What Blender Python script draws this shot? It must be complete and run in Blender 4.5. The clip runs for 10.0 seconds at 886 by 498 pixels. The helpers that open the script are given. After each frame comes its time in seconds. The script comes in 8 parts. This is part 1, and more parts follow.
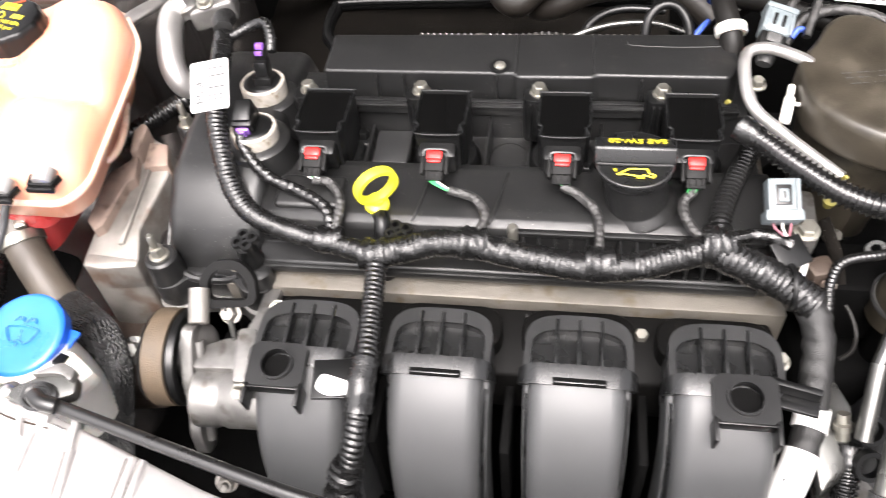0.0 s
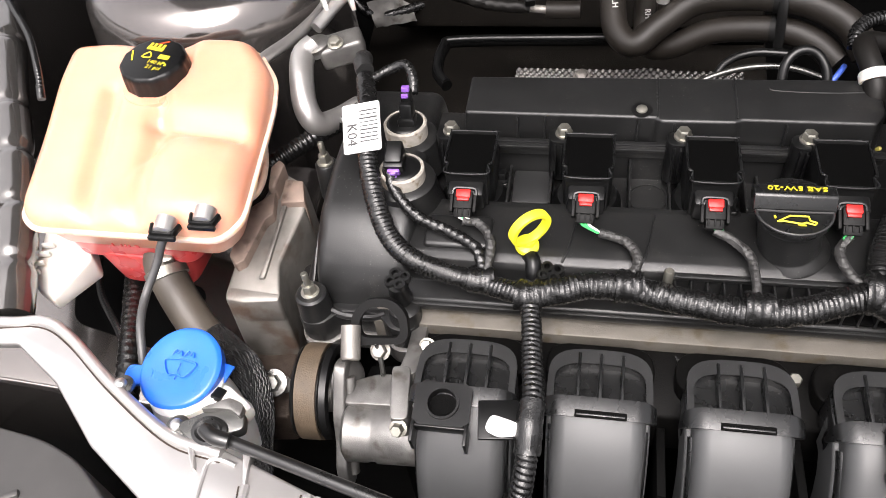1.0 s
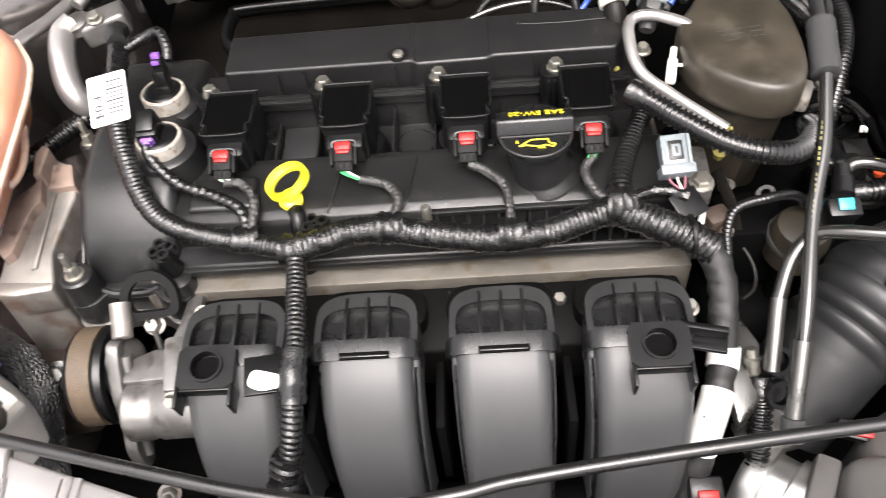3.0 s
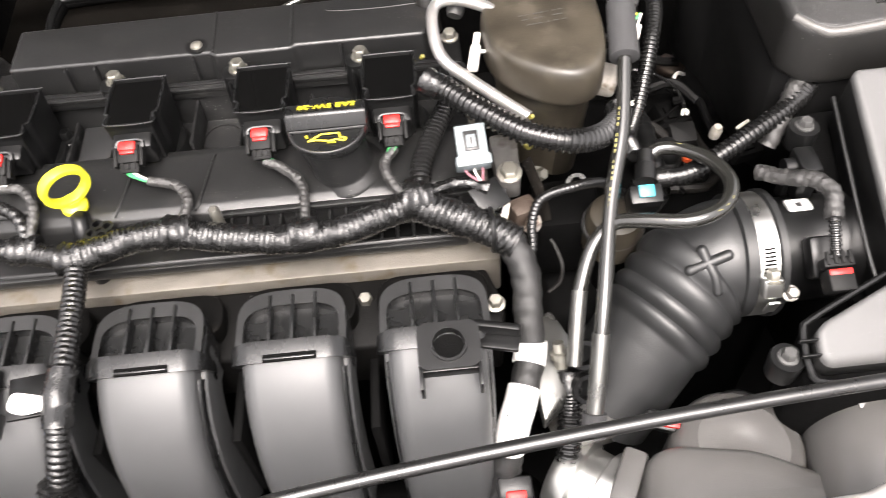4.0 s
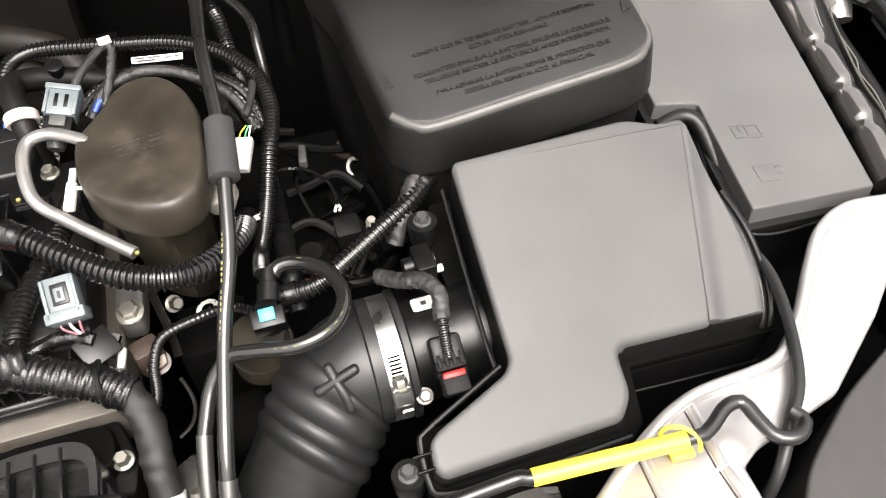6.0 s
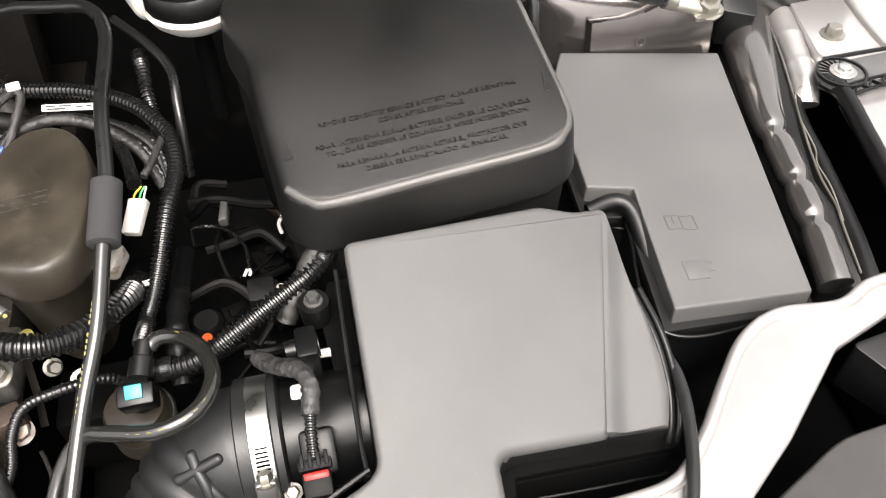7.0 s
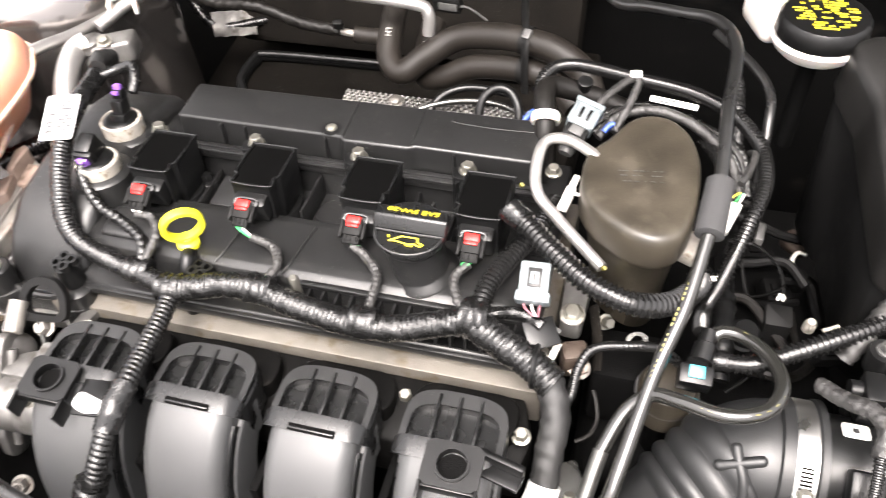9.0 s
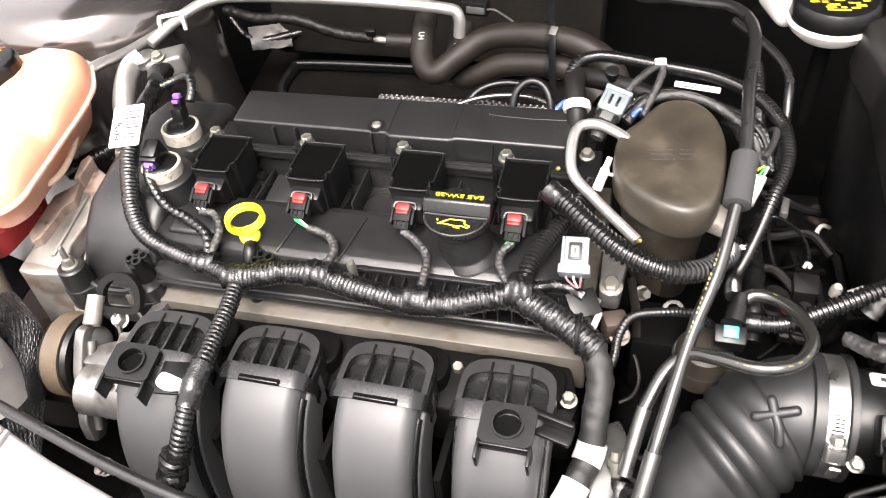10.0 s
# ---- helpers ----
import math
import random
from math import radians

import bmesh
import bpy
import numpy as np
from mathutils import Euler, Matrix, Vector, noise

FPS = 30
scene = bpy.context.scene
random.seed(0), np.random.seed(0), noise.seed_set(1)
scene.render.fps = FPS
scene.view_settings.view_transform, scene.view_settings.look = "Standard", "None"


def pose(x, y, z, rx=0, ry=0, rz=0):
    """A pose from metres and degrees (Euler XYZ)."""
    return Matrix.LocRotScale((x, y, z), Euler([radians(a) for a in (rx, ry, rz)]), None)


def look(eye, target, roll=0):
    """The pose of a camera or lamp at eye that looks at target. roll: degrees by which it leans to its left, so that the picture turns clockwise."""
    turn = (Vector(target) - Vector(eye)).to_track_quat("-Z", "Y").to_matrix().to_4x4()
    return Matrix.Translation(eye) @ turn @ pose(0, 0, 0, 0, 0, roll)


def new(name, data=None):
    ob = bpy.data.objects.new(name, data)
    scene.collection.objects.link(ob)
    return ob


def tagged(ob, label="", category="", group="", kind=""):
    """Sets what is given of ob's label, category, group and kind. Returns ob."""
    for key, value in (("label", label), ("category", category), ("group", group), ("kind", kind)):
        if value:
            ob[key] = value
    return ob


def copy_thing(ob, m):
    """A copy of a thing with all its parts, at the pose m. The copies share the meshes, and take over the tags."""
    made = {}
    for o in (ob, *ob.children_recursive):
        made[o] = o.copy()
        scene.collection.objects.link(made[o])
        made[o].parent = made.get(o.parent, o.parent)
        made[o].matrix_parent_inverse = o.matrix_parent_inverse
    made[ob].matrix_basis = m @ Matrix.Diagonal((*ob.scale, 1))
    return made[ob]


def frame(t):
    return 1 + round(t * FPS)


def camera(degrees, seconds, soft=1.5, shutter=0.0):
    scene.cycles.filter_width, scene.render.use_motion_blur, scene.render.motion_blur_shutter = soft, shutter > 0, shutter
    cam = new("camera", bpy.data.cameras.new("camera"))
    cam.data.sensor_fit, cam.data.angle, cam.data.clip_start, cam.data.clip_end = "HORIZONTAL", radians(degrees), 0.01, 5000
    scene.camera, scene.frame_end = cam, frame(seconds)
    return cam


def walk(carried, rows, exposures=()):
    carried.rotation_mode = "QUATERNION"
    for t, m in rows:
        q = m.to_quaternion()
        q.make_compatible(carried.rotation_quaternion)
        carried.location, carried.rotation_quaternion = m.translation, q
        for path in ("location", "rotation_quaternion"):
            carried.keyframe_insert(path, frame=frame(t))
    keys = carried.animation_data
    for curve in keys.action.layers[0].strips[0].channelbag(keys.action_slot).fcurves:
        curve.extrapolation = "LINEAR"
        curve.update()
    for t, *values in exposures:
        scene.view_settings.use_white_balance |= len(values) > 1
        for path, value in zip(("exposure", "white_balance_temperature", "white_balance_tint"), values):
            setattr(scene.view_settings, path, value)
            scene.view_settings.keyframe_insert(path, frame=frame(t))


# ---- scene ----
cam = camera(58.5, 10.0, soft=0.86, shutter=0.38)
PATH = [
    (0, (0.048, 0.051, 1.277), (-0.254, 1.306, -0.25), -7.6),
    (0.5, (-0.016, 0.043, 1.295), (-0.348, 1.313, -0.214), -8.4),
    (1, (-0.039, 0.043, 1.303), (-0.403, 1.326, -0.188), -8.6),
    (1.5, (-0.038, 0.034, 1.302), (-0.404, 1.322, -0.184), -8.6),
    (2, (-0.016, 0.022, 1.292), (-0.321, 1.316, -0.202), -9.1),
    (2.5, (0.021, 0.023, 1.287), (-0.189, 1.316, -0.225), -9.2),
    (2.7, (0.035, 0.026, 1.283), (-0.142, 1.313, -0.239), -8.7),
    (3.8, (0.134, 0.051, 1.262), (0.12, 1.283, -0.313), -5.7),
    (4, (0.155, 0.052, 1.257), (0.162, 1.289, -0.314), -5.3),
    (4.5, (0.203, 0.065, 1.256), (0.275, 1.283, -0.329), -4.6),
    (5, (0.254, 0.074, 1.264), (0.428, 1.282, -0.32), -4.2),
    (5.5, (0.305, 0.077, 1.266), (0.609, 1.314, -0.276), -4.0),
    (5.7, (0.309, 0.079, 1.269), (0.647, 1.308, -0.272), -3.3),
    (6.8, (0.389, 0.095, 1.259), (0.719, 1.401, -0.219), -0.1),
    (7, (0.408, 0.105, 1.267), (0.717, 1.41, -0.217), -0.2),
    (7.5, (0.399, 0.113, 1.27), (0.608, 1.483, -0.172), -1.2),
    (8, (0.331, 0.114, 1.281), (0.342, 1.480, -0.180), -1.2),
    (8.5, (0.2576, 0.0892, 1.282), (0.0432, 1.4522, -0.1659), -1.5),
    (9, (0.2288, 0.0678, 1.2938), (-0.1916, 1.3921, -0.144), -3.86),
    (9.5, (0.2144, 0.0462, 1.3066), (-0.3085, 1.3491, -0.1183), -6.15),
    (10, (0.2237, 0.0197, 1.3105), (-0.2534, 1.3502, -0.1044), -7.6),
]
EXPOSE = [(0, 2.32, 6680, 15), (1, 1.6, 6680, 15), (2.5, 1.70, 6680, 15), (4, 2.40, 6850, 15), (4.5, 2.42, 6850, 15), (5.5, 1.9, 6850, 13), (7.2, 1.77, 6850, 13), (8.2, 2.08, 6850, 15), (8.6, 2.58, 6850, 15), (9.2, 2.64, 6850, 15), (10, 2.40, 6850, 15)]
walk(cam, [(t, look(eye, target, roll)) for t, eye, target, roll in PATH], EXPOSE)

# ---- light ----
world = bpy.data.worlds.new("overcast_sky")
scene.world = world
world.use_nodes = True
wn, wl = world.node_tree.nodes, world.node_tree.links
sky = wn.new("ShaderNodeTexSky")
sky.sky_type, sky.sun_disc = "NISHITA", False
sky.sun_elevation, sky.sun_rotation = radians(68), radians(194)
sky.dust_density, sky.air_density = 6.0, 1.0
grey = wn.new("ShaderNodeHueSaturation")
grey.inputs["Saturation"].default_value = 0.12
wl.new(sky.outputs[0], grey.inputs["Color"])
wl.new(grey.outputs[0], wn["Background"].inputs[0])
wn["Background"].inputs[1].default_value = 0.15
sun = new("sun", bpy.data.lights.new("sun", "SUN"))
sun.data.energy, sun.data.angle, sun.data.color = 1.5, radians(34), (1.0, 0.97, 0.93)
sun.matrix_world = look((0.3, -1.2, 3.2), (0, 0.4, 0.8))


# ---- building helpers ----
ORG = {}


def finish(name, bm, material, smooth=40):
    me = bpy.data.meshes.new(name)
    bmesh.ops.recalc_face_normals(bm, faces=bm.faces)
    bm.to_mesh(me)
    bm.free()
    me.materials.append(material)
    for p in me.polygons:
        p.use_smooth = len(p.vertices) <= 4
    me.set_sharp_from_angle(angle=radians(smooth))
    return me


def thing(name, label, category, at=(0, 0, 0), group="", kind=""):
    ob = new(name)
    ob.empty_display_size = 0.02
    ob.location = at
    ORG[ob.name] = Vector(at)
    return tagged(ob, label, category, group, kind)


def solo(name, bm, material, label, category, at=(0, 0, 0), group="", kind="", smooth=40):
    bm.transform(Matrix.Translation(-Vector(at)))
    ob = new(name, finish(name, bm, material, smooth))
    ob.location = at
    ORG[ob.name] = Vector(at)
    return tagged(ob, label, category, group, kind)


def part(name, bm, material, parent, label="", smooth=40):
    o = ORG[parent.name]
    bm.transform(Matrix.Translation(-o))
    ob = new(name, finish(name, bm, material, smooth))
    ob.parent = parent
    ORG[ob.name] = o
    return tagged(ob, label)


def merge(bm, tmp, m=None):
    if m is not None:
        tmp.transform(m)
    me = bpy.data.meshes.new("tmp")
    tmp.to_mesh(me)
    tmp.free()
    bm.from_mesh(me)
    bpy.data.meshes.remove(me)
    return bm


def box(c, s, rot=(0, 0, 0), bev=0.001, seg=2, bm=None, taper=1.0):
    t = bmesh.new()
    bmesh.ops.create_cube(t, size=1)
    for v in t.verts:
        k = taper if v.co.z > 0 else 1.0
        v.co = Vector((v.co.x * s[0] * k, v.co.y * s[1] * k, v.co.z * s[2]))
    if bev > 0:
        bmesh.ops.bevel(t, geom=t.edges[:], offset=bev, segments=seg, profile=0.5, affect="EDGES")
    return merge(bm if bm is not None else bmesh.new(), t, pose(*c, *rot))


def prism(poly, top, bottom, bev=0.002, seg=2, draft=0.0, bm=None, m=None):
    """A block over a plan outline. top and bottom: a height, or a function of x and y. draft widens its foot."""
    ft = top if callable(top) else (lambda x, y: top)
    fb = bottom if callable(bottom) else (lambda x, y: bottom)
    cx, cy = sum(p[0] for p in poly) / len(poly), sum(p[1] for p in poly) / len(poly)
    t = bmesh.new()
    up = [t.verts.new((x, y, ft(x, y))) for x, y in poly]
    dn = []
    for x, y in poly:
        d = Vector((x - cx, y - cy)).normalized() * draft
        dn.append(t.verts.new((x + d.x, y + d.y, fb(x + d.x, y + d.y))))
    t.faces.new(up)
    t.faces.new(dn[::-1])
    n = len(poly)
    for i in range(n):
        t.faces.new((up[i], dn[i], dn[(i + 1) % n], up[(i + 1) % n]))
    bmesh.ops.recalc_face_normals(t, faces=t.faces)
    if bev > 0:
        bmesh.ops.bevel(t, geom=t.edges[:], offset=bev, segments=seg, profile=0.5, affect="EDGES", clamp_overlap=True)
    return merge(bm if bm is not None else bmesh.new(), t, m)


def dome(poly, rows, bm=None, height=None):
    """A rounded shell over a plan outline. rows: share of the outline's size, and height (or drop below a slope)."""
    height = height or (lambda x, y, z: z)
    bm = bm if bm is not None else bmesh.new()
    cx, cy = sum(p[0] for p in poly) / len(poly), sum(p[1] for p in poly) / len(poly)
    rings = []
    for k, z in rows:
        flat = [(cx + (x - cx) * k, cy + (y - cy) * k) for x, y in poly]
        rings.append([bm.verts.new((x, y, height(x, y, z))) for x, y in flat])
    for a, b in zip(rings, rings[1:]):
        for j in range(len(a)):
            k = (j + 1) % len(a)
            bm.faces.new((a[j], a[k], b[k], b[j]))
    bm.faces.new(rings[0][::-1])
    bm.faces.new(rings[-1])
    return bm


def rounded(poly, r, n=4):
    """A plan outline with its corners rounded."""
    out = []
    for i, p in enumerate(poly):
        p = Vector(p)
        a, b = Vector(poly[i - 1]) - p, Vector(poly[(i + 1) % len(poly)]) - p
        k = min(r, a.length * 0.45, b.length * 0.45)
        a, b = p + a.normalized() * k, p + b.normalized() * k
        for j in range(n + 1):
            u = j / n
            q = a * (1 - u) ** 2 + p * 2 * u * (1 - u) + b * u * u
            out.append((q.x, q.y))
    return out


def smooth_path(pts, step, closed=False):
    pts = [Vector(p) for p in pts]
    n = len(pts)
    fine = []
    for i in range(n if closed else n - 1):
        p1, p2 = pts[i], pts[(i + 1) % n]
        p0 = pts[i - 1] if closed or i > 0 else p1 * 2 - p2
        p3 = pts[(i + 2) % n] if closed or i + 2 < n else p2 * 2 - p1
        for j in range(16):
            u = j / 16
            fine.append(0.5 * (2 * p1 + (p2 - p0) * u + (2 * p0 - 5 * p1 + 4 * p2 - p3) * u * u + (3 * p1 - p0 - 3 * p2 + p3) * u ** 3))
    fine.append(pts[0] if closed else pts[-1])
    out, need, acc = [fine[0]], step, 0.0
    for a, b in zip(fine, fine[1:]):
        d = (b - a).length
        while d > 0 and acc + d >= need:
            out.append(a.lerp(b, (need - acc) / d))
            need += step
        acc += d
    if (out[-1] - fine[-1]).length > step * 0.4:
        out.append(fine[-1])
    else:
        out[-1] = fine[-1]
    return out


def tube(pts, r, seg=12, step=0.004, rib=None, wrap=None, rough=0.0, squash=1.0, closed=False, bm=None, ends=True, shape=None, lean=None):
    """A hose along control points. rib: pitch and depth of its rings; wrap: pitch and depth of a spiral of tape; rough: uneven radius; shape: radius factor along it."""
    bm = bm if bm is not None else bmesh.new()
    if rib:
        step = rib[0] / 4
    path = smooth_path(pts, step, closed)
    if closed:
        path = path[:-1]
    n = len(path)
    nrm = None
    rings, s = [], 0.0
    seed = Vector((len(pts) * 3.1, r * 700, path[0].x * 9))
    for i, p in enumerate(path):
        a = path[i - 1] if i > 0 or closed else p
        b = path[(i + 1) % n] if i + 1 < n or closed else p
        t = (b - a).normalized()
        if lean:
            t = (t + lean(s)).normalized()
        if nrm is None:
            nrm = t.orthogonal().normalized()
        nrm = (nrm - t * nrm.dot(t)).normalized()
        bi = t.cross(nrm)
        if i:
            s += (p - path[i - 1]).length
        k0 = 1.0
        if rib:
            k0 = 1.0 if i % 4 in (0, 1) else 1.0 - rib[1]
        if shape:
            k0 *= shape(s)
        ring = []
        for j in range(seg):
            th = 2 * math.pi * j / seg
            k = k0
            if wrap:
                ph = (s / wrap[0] + j / seg) % 1.0
                k += wrap[1] * (abs(math.sin(math.pi * ph)) - 0.6)
            if rough:
                k += rough * noise.noise(p * 160 + seed + Vector((math.cos(th), math.sin(th), 0)) * 1.4)
            ring.append(bm.verts.new(p + (nrm * math.cos(th) * k + bi * math.sin(th) * k * squash) * r))
        rings.append(ring)
    for i in range(n if closed else n - 1):
        a, b = rings[i], rings[(i + 1) % n]
        for j in range(seg):
            bm.faces.new((a[j], a[(j + 1) % seg], b[(j + 1) % seg], b[j]))
    if ends and not closed:
        bm.faces.new(rings[0][::-1])
        bm.faces.new(rings[-1])
    return bm


def soft_slab(poly, top, thick, r, seg=6):
    """A flat slab with a rounded upper edge of radius r; top gives its height at x, y."""
    n = len(poly)
    area = sum(poly[i - 1][0] * poly[i][1] - poly[i][0] * poly[i - 1][1] for i in range(n))
    side = 1.0 if area > 0 else -1.0
    inward = []
    for i in range(n):
        a, p, b = Vector(poly[i - 1]), Vector(poly[i]), Vector(poly[(i + 1) % n])
        u, v = (p - a).normalized(), (b - p).normalized()
        n1, n2 = Vector((-u.y, u.x)) * side, Vector((-v.y, v.x)) * side
        inward.append((n1 + n2) / max(0.35, 1 + n1.dot(n2)))
    bm = bmesh.new()
    rings = []
    for off, drop in [(0.0, thick)] + [(r * (1 - math.cos(math.pi / 2 * k / seg)), r * (1 - math.sin(math.pi / 2 * k / seg))) for k in range(seg + 1)]:
        rings.append([bm.verts.new((p[0] + d.x * off, p[1] + d.y * off, top(p[0] + d.x * off, p[1] + d.y * off) - drop)) for p, d in zip(poly, inward)])
    for a, b in zip(rings, rings[1:]):
        for i in range(n):
            bm.faces.new((a[i], a[(i + 1) % n], b[(i + 1) % n], b[i]))
    bm.faces.new(rings[0][::-1])
    bm.faces.new(rings[-1])
    bmesh.ops.recalc_face_normals(bm, faces=bm.faces[:])
    return bm


def bead(pts, r):
    """A short bar with rounded ends."""
    n = sum((Vector(b) - Vector(a)).length for a, b in zip(pts, pts[1:]))
    return tube(pts, r, 12, 0.0006, shape=lambda q: max(0.05, math.sqrt(max(0.0, 1 - max(0.0, 1 - min(q, n - q) / r) ** 2))))


def resample(poly, step):
    """A closed plan outline with points at even steps."""
    out = []
    for a, b in zip(poly, poly[1:] + poly[:1]):
        a, b = Vector(a), Vector(b)
        n = max(1, round((b - a).length / step))
        out += [tuple(a.lerp(b, k / n)) for k in range(n)]
    return out


def lathe(p, axis, prof, seg=28, bm=None, squash=1.0, wave=None):
    """A turned form from p along axis. prof: rows of height and radius. wave: number and depth of flutes."""
    t = bmesh.new()
    rings = []
    for h, r in prof:
        ring = []
        for j in range(seg):
            a = 2 * math.pi * j / seg
            k = r * (1 + (wave[1] * (1 if math.cos(a * wave[0]) > 0 else -1) if wave and r > 0 else 0))
            ring.append(t.verts.new((k * math.cos(a), k * math.sin(a) * squash, h)))
        rings.append(ring)
    for a, b in zip(rings, rings[1:]):
        for j in range(seg):
            t.faces.new((a[j], a[(j + 1) % seg], b[(j + 1) % seg], b[j]))
    t.faces.new(rings[0][::-1])
    t.faces.new(rings[-1])
    q = Vector(axis).to_track_quat("Z", "Y").to_matrix().to_4x4()
    return merge(bm if bm is not None else bmesh.new(), t, Matrix.Translation(p) @ q)


def hexbolt(p, axis=(0, 0, 1), r=0.006, h=0.005, bm=None, washer=1.35, stud=0.0):
    bm = bm if bm is not None else bmesh.new()
    d = Vector(axis).normalized()
    lathe(p, d, [(0, r * washer), (0.0012, r * washer), (0.0016, r * 1.05)], 20, bm)
    lathe(Vector(p) + d * 0.0014, d, [(0, r), (h * 0.8, r), (h, r * 0.8)], 6, bm)
    if stud:
        lathe(Vector(p) + d * h, d, [(0, r * 0.5), (stud, r * 0.5), (stud + 0.001, r * 0.35)], 12, bm)
    return bm


def ring_plate(c, axis, ro, ri, th, seg=32, bm=None, sx=1.0):
    """A flat ring with a hole through it."""
    t = bmesh.new()
    rows = [(-th / 2, ri), (-th / 2, ro), (th / 2, ro), (th / 2, ri)]
    rings = [[t.verts.new((r * sx * math.cos(2 * math.pi * j / seg), r * math.sin(2 * math.pi * j / seg), h)) for j in range(seg)] for h, r in rows]
    for i in range(4):
        a, b = rings[i], rings[(i + 1) % 4]
        for j in range(seg):
            t.faces.new((a[j], a[(j + 1) % seg], b[(j + 1) % seg], b[j]))
    q = Vector(axis).to_track_quat("Z", "Y").to_matrix().to_4x4()
    return merge(bm if bm is not None else bmesh.new(), t, Matrix.Translation(c) @ q)


def ring_poly(outer, inner, th, m, bm=None):
    """A flat frame between two outlines with as many points."""
    t = bmesh.new()
    rows = [[t.verts.new((x, y, z)) for x, y in o] for o, z in ((inner, -th / 2), (outer, -th / 2), (outer, th / 2), (inner, th / 2))]
    n = len(outer)
    for i in range(4):
        a, b = rows[i], rows[(i + 1) % 4]
        for j in range(n):
            t.faces.new((a[j], a[(j + 1) % n], b[(j + 1) % n], b[j]))
    return merge(bm if bm is not None else bmesh.new(), t, m)


def holed_plate(w, h, r, th, seg=24, bm=None, m=None):
    """A square plate with a round hole."""
    t = bmesh.new()
    rows = []
    for z in (-th / 2, th / 2):
        inner, outer = [], []
        for j in range(seg):
            a = 2 * math.pi * (j + 0.5) / seg
            c, s = math.cos(a), math.sin(a)
            k = 1 / max(abs(c), abs(s))
            inner.append(t.verts.new((r * c, r * s, z)))
            outer.append(t.verts.new((w / 2 * c * k, h / 2 * s * k, z)))
        rows.append((inner, outer))
    for j in range(seg):
        k = (j + 1) % seg
        (a0, b0), (a1, b1) = rows
        t.faces.new((a0[j], a0[k], b0[k], b0[j]))
        t.faces.new((a1[j], b1[j], b1[k], a1[k]))
        t.faces.new((a0[j], a1[j], a1[k], a0[k]))
        t.faces.new((b0[j], b0[k], b1[k], b1[j]))
    return merge(bm if bm is not None else bmesh.new(), t, m)


def writing(text, size, m, depth=0.0003, bm=None, bend=0.0):
    cu = bpy.data.curves.new("text", "FONT")
    cu.body, cu.size, cu.extrude, cu.resolution_u = text, size, depth, 2
    cu.align_x, cu.align_y = "CENTER", "CENTER"
    ob = new("text", cu)
    me = bpy.data.meshes.new_from_object(ob)
    t = bmesh.new()
    t.from_mesh(me)
    bpy.data.objects.remove(ob)
    bpy.data.curves.remove(cu)
    bpy.data.meshes.remove(me)
    return merge(bm if bm is not None else bmesh.new(), t, m)


def facing(p, normal, up):
    """A pose at p whose z is normal and whose y leans to up."""
    z = Vector(normal).normalized()
    y = Vector(up)
    y = (y - z * y.dot(z)).normalized()
    x = y.cross(z)
    m = Matrix((x, y, z)).transposed().to_4x4()
    return Matrix.Translation(p) @ m


